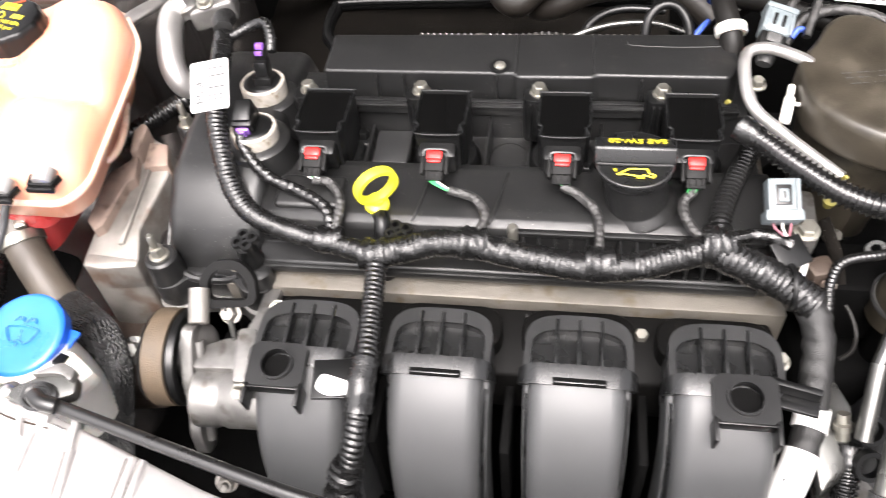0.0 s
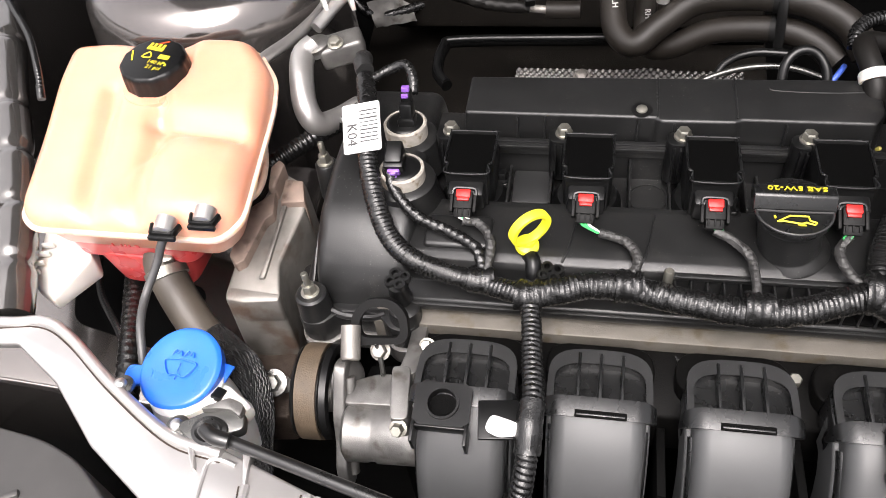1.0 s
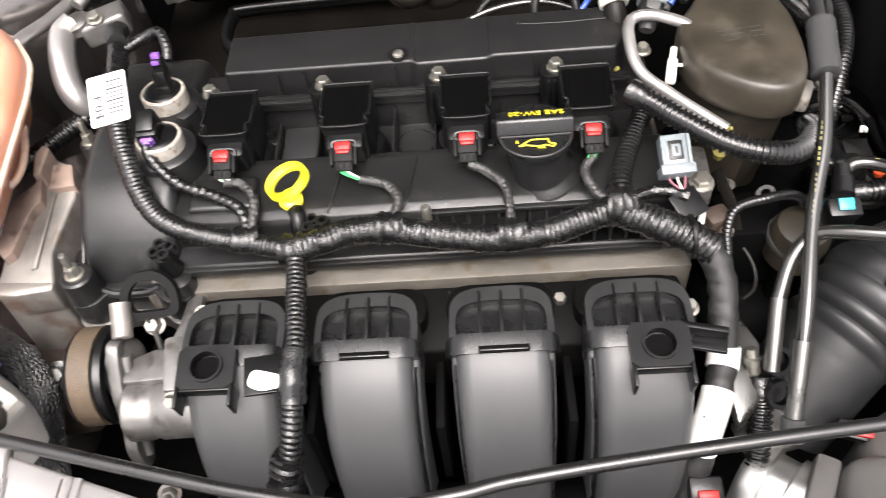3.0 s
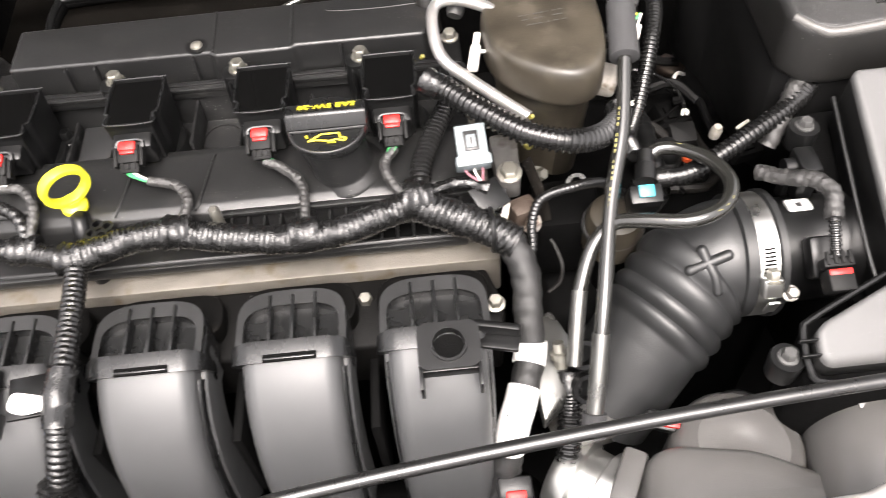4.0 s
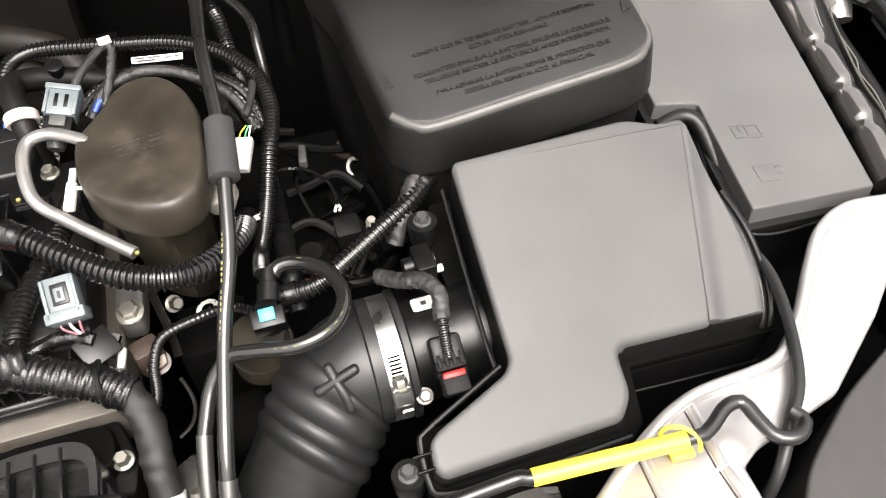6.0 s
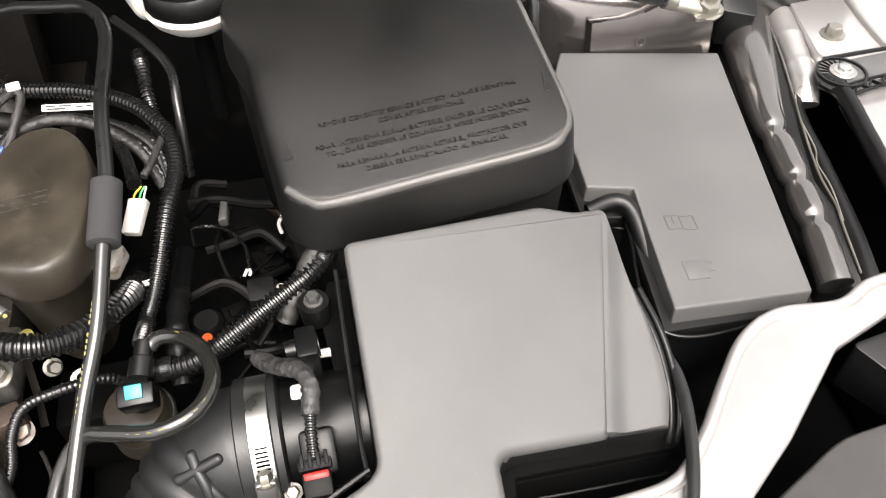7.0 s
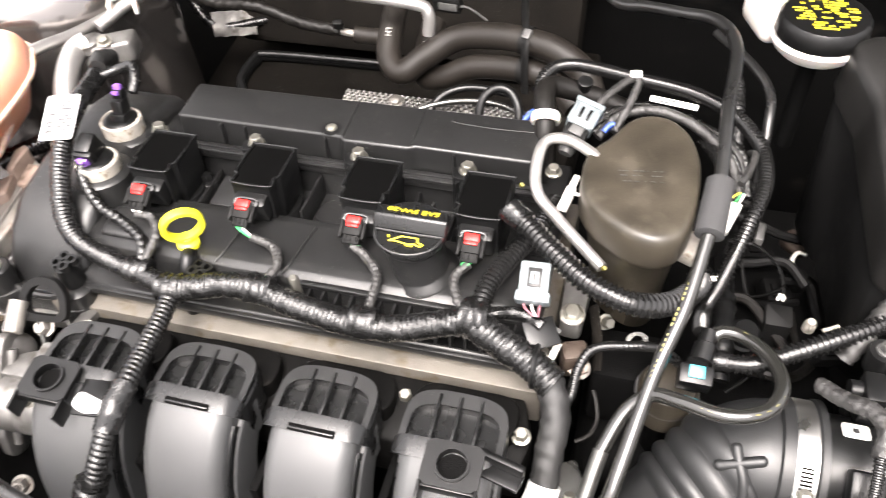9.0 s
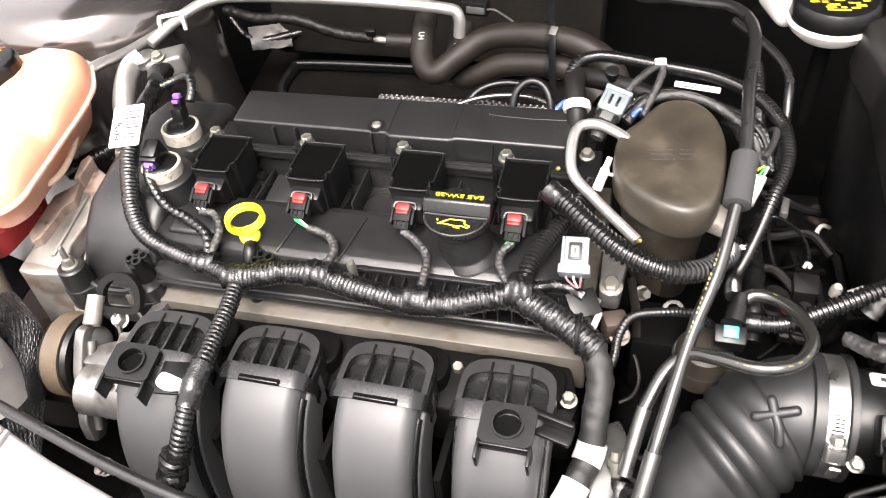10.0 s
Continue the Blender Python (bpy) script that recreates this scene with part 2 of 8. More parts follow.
# ---- materials ----
def surface(name, col, rough, metal=0.0, var=0.12, scale=60.0, bump=0.1, fine=900.0, dust=0.0, stain=None, coat=0.0, sss=0.0, trans=0.0, spec=0.5, rvar=0.05):
    m = bpy.data.materials.new(name)
    m.use_nodes = True
    n, l = m.node_tree.nodes, m.node_tree.links
    b = n["Principled BSDF"]
    co = n.new("ShaderNodeTexCoord").outputs["Object"]

    def tex(s, detail=4.0):
        t = n.new("ShaderNodeTexNoise")
        t.inputs["Scale"].default_value, t.inputs["Detail"].default_value = s, detail
        l.new(co, t.inputs["Vector"])
        return t.outputs["Fac"]

    def ramp(src, a, b2, c0=(0, 0, 0, 1), c1=(1, 1, 1, 1)):
        r = n.new("ShaderNodeValToRGB")
        r.color_ramp.elements[0].position, r.color_ramp.elements[1].position = a, b2
        r.color_ramp.elements[0].color, r.color_ramp.elements[1].color = c0, c1
        l.new(src, r.inputs[0])
        return r.outputs[0]

    def mix(fac, a, c):
        x = n.new("ShaderNodeMix")
        x.data_type = "RGBA"
        if isinstance(fac, float):
            x.inputs[0].default_value = fac
        else:
            l.new(fac, x.inputs[0])
        for sock, v in ((x.inputs[6], a), (x.inputs[7], c)):
            if isinstance(v, tuple):
                sock.default_value = v
            else:
                l.new(v, sock)
        return x.outputs[2]

    lo = tuple(c * (1 - var) for c in col) + (1,)
    hi = tuple(min(1.0, c * (1 + var)) for c in col) + (1,)
    big = tex(scale)
    small = tex(fine, 2.0)
    colour = ramp(big, 0.3, 0.7, lo, hi)
    if stain:
        scol, lim, sscale = stain
        colour = mix(ramp(tex(sscale, 6.0), lim, lim + 0.12), colour, scol + (1,))
    rough_out = ramp(big, 0.3, 0.7, (max(0.02, rough - rvar),) * 3 + (1,), (min(1, rough + rvar),) * 3 + (1,))
    if dust:
        v = n.new("ShaderNodeTexVoronoi")
        v.inputs["Scale"].default_value = 400.0
        l.new(co, v.inputs["Vector"])
        spots = ramp(v.outputs["Distance"], 0.07, 0.12, (1, 1, 1, 1), (0, 0, 0, 1))
        patch = ramp(tex(24.0, 3.0), 0.48, 0.66)
        mul = n.new("ShaderNodeMath")
        mul.operation = "MULTIPLY"
        l.new(spots, mul.inputs[0])
        l.new(patch, mul.inputs[1])
        mul2 = n.new("ShaderNodeMath")
        mul2.operation = "MULTIPLY"
        l.new(mul.outputs[0], mul2.inputs[0])
        mul2.inputs[1].default_value = dust
        colour = mix(mul2.outputs[0], colour, (0.35, 0.34, 0.32, 1))
    l.new(colour, b.inputs["Base Color"])
    l.new(rough_out, b.inputs["Roughness"])
    b.inputs["Metallic"].default_value = metal
    b.inputs["Specular IOR Level"].default_value = spec
    b.inputs["Coat Weight"].default_value = coat
    b.inputs["Coat Roughness"].default_value = 0.08
    b.inputs["Transmission Weight"].default_value = trans
    if sss:
        b.inputs["Subsurface Weight"].default_value = sss
        b.inputs["Subsurface Radius"].default_value = (0.03, 0.015, 0.008)
        b.inputs["Subsurface Scale"].default_value = 0.6
    if bump:
        bp = n.new("ShaderNodeBump")
        bp.inputs["Strength"].default_value, bp.inputs["Distance"].default_value = bump, 0.001
        add = n.new("ShaderNodeMath")
        add.operation = "MULTIPLY_ADD"
        l.new(big, add.inputs[0])
        add.inputs[1].default_value = 0.6
        l.new(small, add.inputs[2])
        l.new(add.outputs[0], bp.inputs["Height"])
        l.new(bp.outputs[0], b.inputs["Normal"])
    return m


COVER = surface("valve_cover_plastic", (0.0082, 0.0083, 0.0084), 0.33, bump=0.16, fine=2200, dust=0.7, spec=0.40, stain=((0.016, 0.0155, 0.015), 0.6, 85.0))
RUNNER = surface("manifold_plastic", (0.040, 0.041, 0.042), 0.50, var=0.06, bump=0.06, fine=2400, dust=0.08, rvar=0.04)
HEAD = surface("runner_head_plastic", (0.0062, 0.0064, 0.0066), 0.28, bump=0.08, fine=2200, dust=0.2, spec=0.45)
# dust-stained black plastic, base lowered for the shade under the runners
DUSTY_SHADE = surface("dusty_shaded_plastic", (0.0025, 0.0024, 0.0023), 0.5, bump=0.18, fine=900, spec=0.06, stain=((0.009, 0.008, 0.007), 0.62, 60.0))
DUCT = surface("satin_duct_plastic", (0.066, 0.064, 0.062), 0.33, var=0.05, bump=0.06, fine=1500, rvar=0.05)
LID = surface("airbox_plastic", (0.061, 0.0608, 0.0606), 0.50, var=0.12, scale=16, bump=0.18, fine=3000, dust=0.25, rvar=0.06)
BATT = surface("battery_cover_plastic", (0.0052, 0.0050, 0.0047), 0.37, bump=0.26, fine=2600, dust=0.45, var=0.45, scale=14, spec=0.47)
# rubbed plastic made paler to hold the edge highlight in its colour
WORN_SHEEN = surface("worn_sheen_plastic", (0.06, 0.058, 0.055), 0.4, var=0.25, scale=40, bump=0.12, fine=2600)
FUSE = surface("fuse_box_plastic", (0.076, 0.0754, 0.0748), 0.45, var=0.12, scale=14, bump=0.18, fine=3000, dust=0.25, rvar=0.05)
BLACK = surface("black_plastic", (0.0036, 0.0037, 0.0038), 0.33, bump=0.06, spec=0.3, dust=0.1)
# near-black base colour that puts deep shade into holes and low-lying parts
DARK = surface("shade_black", (0.002, 0.002, 0.002), 0.7, bump=0.3, spec=0.04)
GLOSS = surface("coil_gloss", (0.002, 0.002, 0.002), 0.05, bump=0.0, rvar=0.02, var=0.1)
TAPE = surface("vinyl_tape", (0.0045, 0.0045, 0.0045), 0.25, bump=0.3, fine=1100, scale=240, spec=0.56)
CONDUIT = surface("split_conduit", (0.006, 0.006, 0.006), 0.19, bump=0.05, spec=0.6)
CLOTH = surface("cloth_tape", (0.010, 0.010, 0.010), 0.5, bump=0.5, fine=1600)
RUBBER = surface("hose_rubber", (0.0052, 0.0047, 0.0042), 0.48, bump=0.12, dust=0.06, spec=0.2, var=0.2)
TANRUBBER = surface("radiator_rubber", (0.05, 0.042, 0.033), 0.5, bump=0.15)
GREYHOSE = surface("grey_hose", (0.05, 0.05, 0.05), 0.4, bump=0.1)
SLEEVE = surface("braided_sleeve", (0.007, 0.007, 0.007), 0.26, bump=0.2, fine=1800)
BELLOWS = surface("duct_rubber", (0.0105, 0.0109, 0.0112), 0.44, bump=0.10, dust=0.15, spec=0.42, var=0.2)
FOAM = surface("foam_sleeve", (0.022, 0.022, 0.023), 0.8, bump=0.5, fine=2500)
CANISTER = surface("canister_plastic", (0.025, 0.0212, 0.0155), 0.40, bump=0.10, scale=26, var=0.55, dust=0.15, stain=((0.044, 0.038, 0.029), 0.56, 38.0), spec=0.40)
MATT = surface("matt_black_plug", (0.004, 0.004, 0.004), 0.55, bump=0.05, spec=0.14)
ALLOY = surface("cast_aluminium", (0.165, 0.161, 0.155), 0.44, 0.75, bump=0.22, fine=1500, var=0.22, scale=70, stain=((0.085, 0.078, 0.068), 0.56, 55.0))
PIPE_DARK = surface("dull_steel_pipe", (0.11, 0.11, 0.105), 0.3, 0.85, bump=0.08)
RAIL = surface("head_aluminium", (0.112, 0.102, 0.088), 0.55, 0.5, bump=0.25, stain=((0.085, 0.068, 0.047), 0.56, 55.0))
RIM = surface("dusty_runner_rim", (0.0115, 0.0117, 0.012), 0.38, bump=0.08, fine=2200, dust=0.3)
BRACKET = surface("weathered_bracket", (0.235, 0.222, 0.205), 0.52, 0.7, bump=0.3, fine=1500, var=0.2, scale=60, stain=((0.15, 0.105, 0.08), 0.54, 24.0))
STEEL = surface("zinc_steel", (0.30, 0.29, 0.255), 0.38, 0.9, var=0.15, bump=0.15)
MOUNT = surface("rust_tinted_casting", (0.23, 0.172, 0.142), 0.6, 0.45, bump=0.3, fine=1300, var=0.25, scale=60, stain=((0.11, 0.078, 0.06), 0.56, 70.0))
BRIGHT = surface("bright_steel", (0.60, 0.60, 0.58), 0.34, 1.0, var=0.08, bump=0.08, rvar=0.08)
PIPE = surface("aluminium_pipe", (0.38, 0.37, 0.36), 0.38, 0.8, var=0.08, bump=0.1)
BELT = surface("belt_brown", (0.062, 0.044, 0.027), 0.65, bump=0.35, scale=90, var=0.2)
PAINT = surface("silver_paint", (0.45, 0.436, 0.428), 0.30, 0.7, var=0.03, bump=0.015, coat=0.7, rvar=0.01)
# silver paint again, its base lowered to carry the rails' dark reflections
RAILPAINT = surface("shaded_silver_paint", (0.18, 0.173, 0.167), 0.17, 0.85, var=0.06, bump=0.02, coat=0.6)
PRIMER = surface("grey_body_paint", (0.15, 0.138, 0.132), 0.17, 0.85, var=0.12, scale=12, bump=0.02, coat=0.6)
TANK = surface("tank_plastic", (0.595, 0.276, 0.182), 0.32, var=0.1, scale=14, bump=0.03, sss=0.5, coat=0.25)
RIMPLASTIC = surface("tank_seam_plastic", (0.70, 0.47, 0.37), 0.3, var=0.05, bump=0.02, sss=0.3, coat=0.3)
COOLANT = surface("coolant_red", (0.50, 0.055, 0.055), 0.28, var=0.15, scale=20, bump=0.04, sss=0.3, coat=0.3)
MILKY = surface("milky_plastic", (0.52, 0.50, 0.47), 0.4, var=0.06, bump=0.05, sss=0.2)
BLUE = surface("washer_blue", (0.012, 0.115, 0.62), 0.3, var=0.1, scale=40, bump=0.1)
YELLOW = surface("signal_yellow", (0.80, 0.74, 0.03), 0.38, var=0.06, bump=0.06)
GRIP = surface("grip_yellow", (0.92, 0.70, 0.05), 0.42, var=0.06, bump=0.08)
PRINT_Y = surface("yellow_print", (0.5, 0.42, 0.02), 0.55, var=0.1, bump=0)
FADED = surface("faded_yellow_print", (0.16, 0.14, 0.03), 0.5, var=0.2, bump=0)
PRINT_W = surface("white_print", (0.4, 0.4, 0.38), 0.6, var=0.1, bump=0)
RED = surface("lock_red", (0.46, 0.010, 0.008), 0.38, var=0.08, bump=0.03, spec=0.35)
GREEN = surface("wire_green", (0.03, 0.4, 0.10), 0.4, bump=0)
WHITE = surface("wire_white", (0.6, 0.58, 0.54), 0.4, var=0.05, bump=0.02)
PINK = surface("wire_pink", (0.22, 0.09, 0.11), 0.4, var=0.05, bump=0)
PURPLE = surface("lock_purple", (0.17, 0.07, 0.33), 0.4, bump=0)
CYAN = surface("lock_cyan", (0.012, 0.27, 0.34), 0.4, bump=0)
GREYBLUE = surface("connector_grey", (0.112, 0.132, 0.140), 0.42, var=0.08, bump=0.05)
LABEL = surface("label_paper", (0.52, 0.52, 0.51), 0.5, var=0.04, bump=0.03)
INK = surface("label_ink", (0.03, 0.03, 0.03), 0.6, bump=0)
CERAMIC = surface("sensor_collar", (0.27, 0.25, 0.222), 0.6, var=0.2, scale=140, bump=0.5, stain=((0.14, 0.11, 0.075), 0.56, 130.0))
CABLE_BLUE = surface("cable_blue", (0.04, 0.09, 0.4), 0.45, bump=0.05)
HEATER = surface("heater_hose_rubber", (0.0095, 0.0079, 0.0065), 0.5, bump=0.12, dust=0.06, spec=0.25, var=0.25, scale=30)
# silver foil with a dimmed base: the shade behind the engine is painted in
FOIL = surface("embossed_heat_shield", (0.18, 0.174, 0.166), 0.36, 1.0, bump=0.3, fine=800)
BRAID = surface("dusty_cloth_sleeve", (0.022, 0.0215, 0.021), 0.40, bump=0.5, fine=1400, var=0.4, scale=120, dust=0.3)
DULLGREY = surface("dusty_grey_plastic", (0.045, 0.045, 0.044), 0.5, bump=0.3, scale=30, var=0.3, dust=0.5)
CLEAR = surface("smoky_hose", (0.012, 0.012, 0.011), 0.12, bump=0.03, coat=0.5)
LENS = surface("headlight_housing", (0.035, 0.034, 0.033), 0.45, bump=0.08)
ASPHALT = surface("asphalt", (0.05, 0.05, 0.05), 0.85, scale=4, bump=0.6, fine=120)
HOODIN = surface("hood_underside", (0.005, 0.005, 0.005), 0.6, scale=8, bump=0.1, spec=0.1)
FELT = surface("firewall_felt", (0.002, 0.002, 0.002), 0.75, scale=30, bump=0.5, fine=500, spec=0.03, stain=((0.006, 0.0055, 0.005), 0.62, 20.0))
PAD = surface("brown_sound_pad", (0.0048, 0.0041, 0.0034), 0.85, scale=26, var=0.35, bump=0.4, fine=700, spec=0.06, dust=0.6)
ORANGE = surface("lock_orange", (0.35, 0.05, 0.012), 0.4, bump=0)
BLACK_ROD = surface("black_enamel", (0.008, 0.008, 0.008), 0.30, bump=0.05, coat=0.2)
# rust on real parts; also colours the painted shade lines on the front panel
RUST_SHADE = surface("rust_and_shade_lines", (0.05, 0.036, 0.028), 0.6, 0.5, bump=0.5, fine=900, stain=((0.03, 0.02, 0.014), 0.5, 60.0))

# ---- the large structure ----
def ground_sheet():
    bm = bmesh.new()
    bmesh.ops.create_grid(bm, x_segments=8, y_segments=8, size=150)
    solo("ground", bm, ASPHALT, "dark asphalt ground under the parked car", "ground", kind="structure")


def hood_panel():
    bm = box((0, -0.5, 0), (1.46, 1.0, 0.03), bev=0.012)
    for x in (-0.45, -0.15, 0.15, 0.45):
        box((x, -0.5, -0.022), (0.05, 0.8, 0.02), bev=0.008, bm=bm)
    bm.transform(pose(0.05, 1.10, 1.02, -55, 0, 0))
    solo("hood", bm, HOODIN, "open hood with a black lined underside", "hood", kind="structure")


def bay_shell():
    bm = box((0.08, 0.5, 0.43), (1.9, 1.3, 0.04), bev=0)
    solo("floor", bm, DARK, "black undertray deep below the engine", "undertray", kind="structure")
    bm = box((0.08, 1.06, 0.72), (1.9, 0.06, 0.56), bev=0.01)
    box((0.08, 1.0, 0.93), (1.9, 0.12, 0.05), bev=0.012, bm=bm)
    solo("wall_firewall", bm, FELT, "black felt lined firewall below the windscreen", "firewall", kind="structure")
    bm = box((-0.80, 0.5, 0.68), (0.1, 1.2, 0.46), bev=0.02)
    solo("wall_fender_passenger", bm, PRIMER, "grey painted inner wing beside the coolant tank", "inner wing", kind="structure")
    bm = box((1.02, 0.5, 0.66), (0.1, 1.2, 0.42), bev=0.02)
    solo("wall_fender_driver", bm, BLACK, "dark painted inner wing beside the fuse box", "inner wing", kind="structure")
    bm = box((0.08, 0.02, 0.6), (1.9, 0.06, 0.36), bev=0.01)
    solo("wall_front", bm, DARK, "black radiator shroud behind the bumper", "radiator shroud", kind="structure")


def strut_tower(name, x, y, z, r, label):
    bm = lathe((x, y, 0.55), (0, 0, 1), [(0, r * 1.15), (z - 0.62, r * 1.08), (z - 0.575, r * 1.03), (z - 0.555, r * 0.94), (z - 0.548, r * 0.8), (z - 0.548, r * 0.5)], 48)
    solo(name, bm, PRIMER, label, "strut tower", kind="structure")


def radiator_support():
    plan = [(-0.62, 0.332), (-0.476, 0.335), (-0.439, 0.339), (-0.409, 0.326), (-0.36, 0.292), (-0.303, 0.259), (-0.262, 0.25), (-0.15, 0.212),
            (-0.05, 0.186), (0.2, 0.18), (0.36, 0.188), (0.427, 0.213), (0.474, 0.245), (0.517, 0.264), (0.576, 0.27), (0.606, 0.292), (0.637, 0.326), (0.663, 0.351), (0.694, 0.364),
            (0.737, 0.361), (0.765, 0.372), (0.79, 0.375), (0.785, 0.352), (0.718, 0.329), (0.657, 0.278), (0.60, 0.238), (0.538, 0.222), (0.524, 0.214), (0.524, 0.18), (0.53, 0.12), (0.36, 0.13), (0.0, 0.135),
            (-0.2, 0.165), (-0.296, 0.205), (-0.356, 0.243), (-0.404, 0.286), (-0.451, 0.315), (-0.62, 0.30)]
    bm = prism(plan, 0.853, 0.844, 0.003, 3)
    rail = thing("radiator_support", "bright silver painted radiator support panel with pressed ribs", "front panel", (0, 0.2, 0.82), kind="structure")
    part("panel", bm, PAINT, rail)
    bm = tube([(x, y - 0.004, 0.854) for x, y in plan[0:7]], 0.0042, 10)
    part("lip", bm, PAINT, rail)
    bm = tube([(x, y - 0.003, 0.854) for x, y in plan[11:22]], 0.0042, 10)
    part("lip", bm, PAINT, rail)
    # thin dark tube painted in as the shadow inside the lip
    for a, b in ((1, 7),):
        part("shade_line", tube([(x, y - 0.0095, 0.8529) for x, y in plan[a:b]], 0.0007, 6), RUST_SHADE, rail)
    for a, b in (((0.513, 0.260), (0.5125, 0.218)), ((0.474, 0.236), (0.4725, 0.19)), ((0.513, 0.216), (0.5155, 0.186)), ((-0.2400, 0.2272), (-0.2345, 0.190)), ((-0.199, 0.226), (-0.1985, 0.190)), ((-0.1925, 0.225), (-0.192, 0.188))):
        bm = tube([(*a, 0.853), ((a[0] + b[0]) / 2, (a[1] + b[1]) / 2, 0.854), (*b, 0.853)], 0.0032, 8, squash=0.8)
        part("rib", bm, PAINT, rail)
        # dark tube beside each rib stands in for the dark reflection of the step
        d = Vector((b[1] - a[1], a[0] - b[0], 0)).normalized() * 0.0042
        part("shade_line", tube([Vector((*a, 0.8528)) + d, Vector((*b, 0.8528)) + d], 0.0007, 6), RUST_SHADE, rail, "thin dark line for the pressed rib's dark reflection")
    part("corner_bracket", prism(rounded([(0.735, 0.334), (0.86, 0.35), (0.86, 0.27), (0.755, 0.30)], 0.006), lambda x, y: 0.846 - 0.15 * (0.35 - y), 0.80, 0.003, 2), BLACK, rail, "dark plastic corner bracket")
    for p in ((-0.3525, 0.288, 0.854), (-0.299, 0.2615, 0.855)):
        part("bolt_ear", lathe((p[0], p[1], p[2] - 0.003), (0, 0, 1), [(0, 0.0085), (0.003, 0.0082), (0.0036, 0.007)], 22), PIPE_DARK, rail, "dull round bolt ear")
        part("bolt", lathe(p, (0, -0.1, 1), [(0, 0.0045), (0.003, 0.0042), (0.0042, 0.003), (0.0046, 0.0)], 18), BRIGHT, rail, "bright domed bolt")
    for a, b in (((-0.289, 0.2554), (-0.2765, 0.233)), ((-0.2463, 0.2492), (-0.240, 0.2272))):
        part("gusset", prism([(a[0] - 0.002, a[1]), (a[0] + 0.004, a[1]), (b[0] + 0.001, b[1]), (b[0] - 0.001, b[1])], 0.857, 0.848, 0.001, 2), PAINT, rail)
    part("channel_edge", tube([(-0.2505, 0.2395, 0.8535), (-0.262, 0.2425, 0.8535), (-0.269, 0.2405, 0.8535), (-0.2695, 0.232, 0.8535), (-0.268, 0.211, 0.8535)], 0.0016, 8, 0.003), PAINT, rail)


def fender_rail(name, pts, r, label, pinch, paint, wide=1.25, fall=2.2, slim=0.9, notch=0.16):
    ob = thing(name, label, "body rail", pts[0], kind="structure")
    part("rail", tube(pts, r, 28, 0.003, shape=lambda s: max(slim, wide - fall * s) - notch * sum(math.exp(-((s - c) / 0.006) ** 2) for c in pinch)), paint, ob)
    part("rail_flange", tube([(p[0] + (0.03 if p[0] > 0 else -0.03), p[1], p[2] - 0.012) for p in pts], 0.012, 12, 0.01, squash=0.5), BLACK, ob)


ground_sheet()
hood_panel()
bay_shell()
strut_tower("strut_tower_passenger", -0.445, 0.755, 0.925, 0.128, "silver painted strut tower behind the coolant tank")
strut_tower("strut_tower_driver", 0.70, 0.768, 0.93, 0.125, "silver painted strut tower behind the fuse box")
radiator_support()
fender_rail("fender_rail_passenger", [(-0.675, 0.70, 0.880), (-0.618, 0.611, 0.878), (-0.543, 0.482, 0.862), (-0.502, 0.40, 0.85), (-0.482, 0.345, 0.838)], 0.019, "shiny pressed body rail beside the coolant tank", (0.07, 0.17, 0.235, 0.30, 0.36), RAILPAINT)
fender_rail("fender_rail_driver", [(0.852, 0.715, 0.846), (0.836, 0.675, 0.848), (0.812, 0.610, 0.850), (0.794, 0.555, 0.847), (0.787, 0.510, 0.843), (0.779, 0.461, 0.838), (0.7735, 0.430, 0.834), (0.767, 0.400, 0.829), (0.7655, 0.391, 0.827)], 0.0165, "shiny pressed body rail beside the fuse box, its silver darkened as shade", (0.192, 0.245, 0.285), RAILPAINT, 1.65, 4.4, 0.78, 0.17)


# ---- engine ----
def engine_block():
    eng = thing("engine_block", "aluminium engine block coloured as deep shade, with a stained cylinder head edge", "engine", (0, 0.47, 0.46))
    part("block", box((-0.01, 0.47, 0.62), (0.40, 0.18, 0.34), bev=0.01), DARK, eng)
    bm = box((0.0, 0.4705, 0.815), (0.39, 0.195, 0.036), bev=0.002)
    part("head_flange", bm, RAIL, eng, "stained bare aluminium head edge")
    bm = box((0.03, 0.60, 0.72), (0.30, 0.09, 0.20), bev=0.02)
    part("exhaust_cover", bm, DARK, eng)


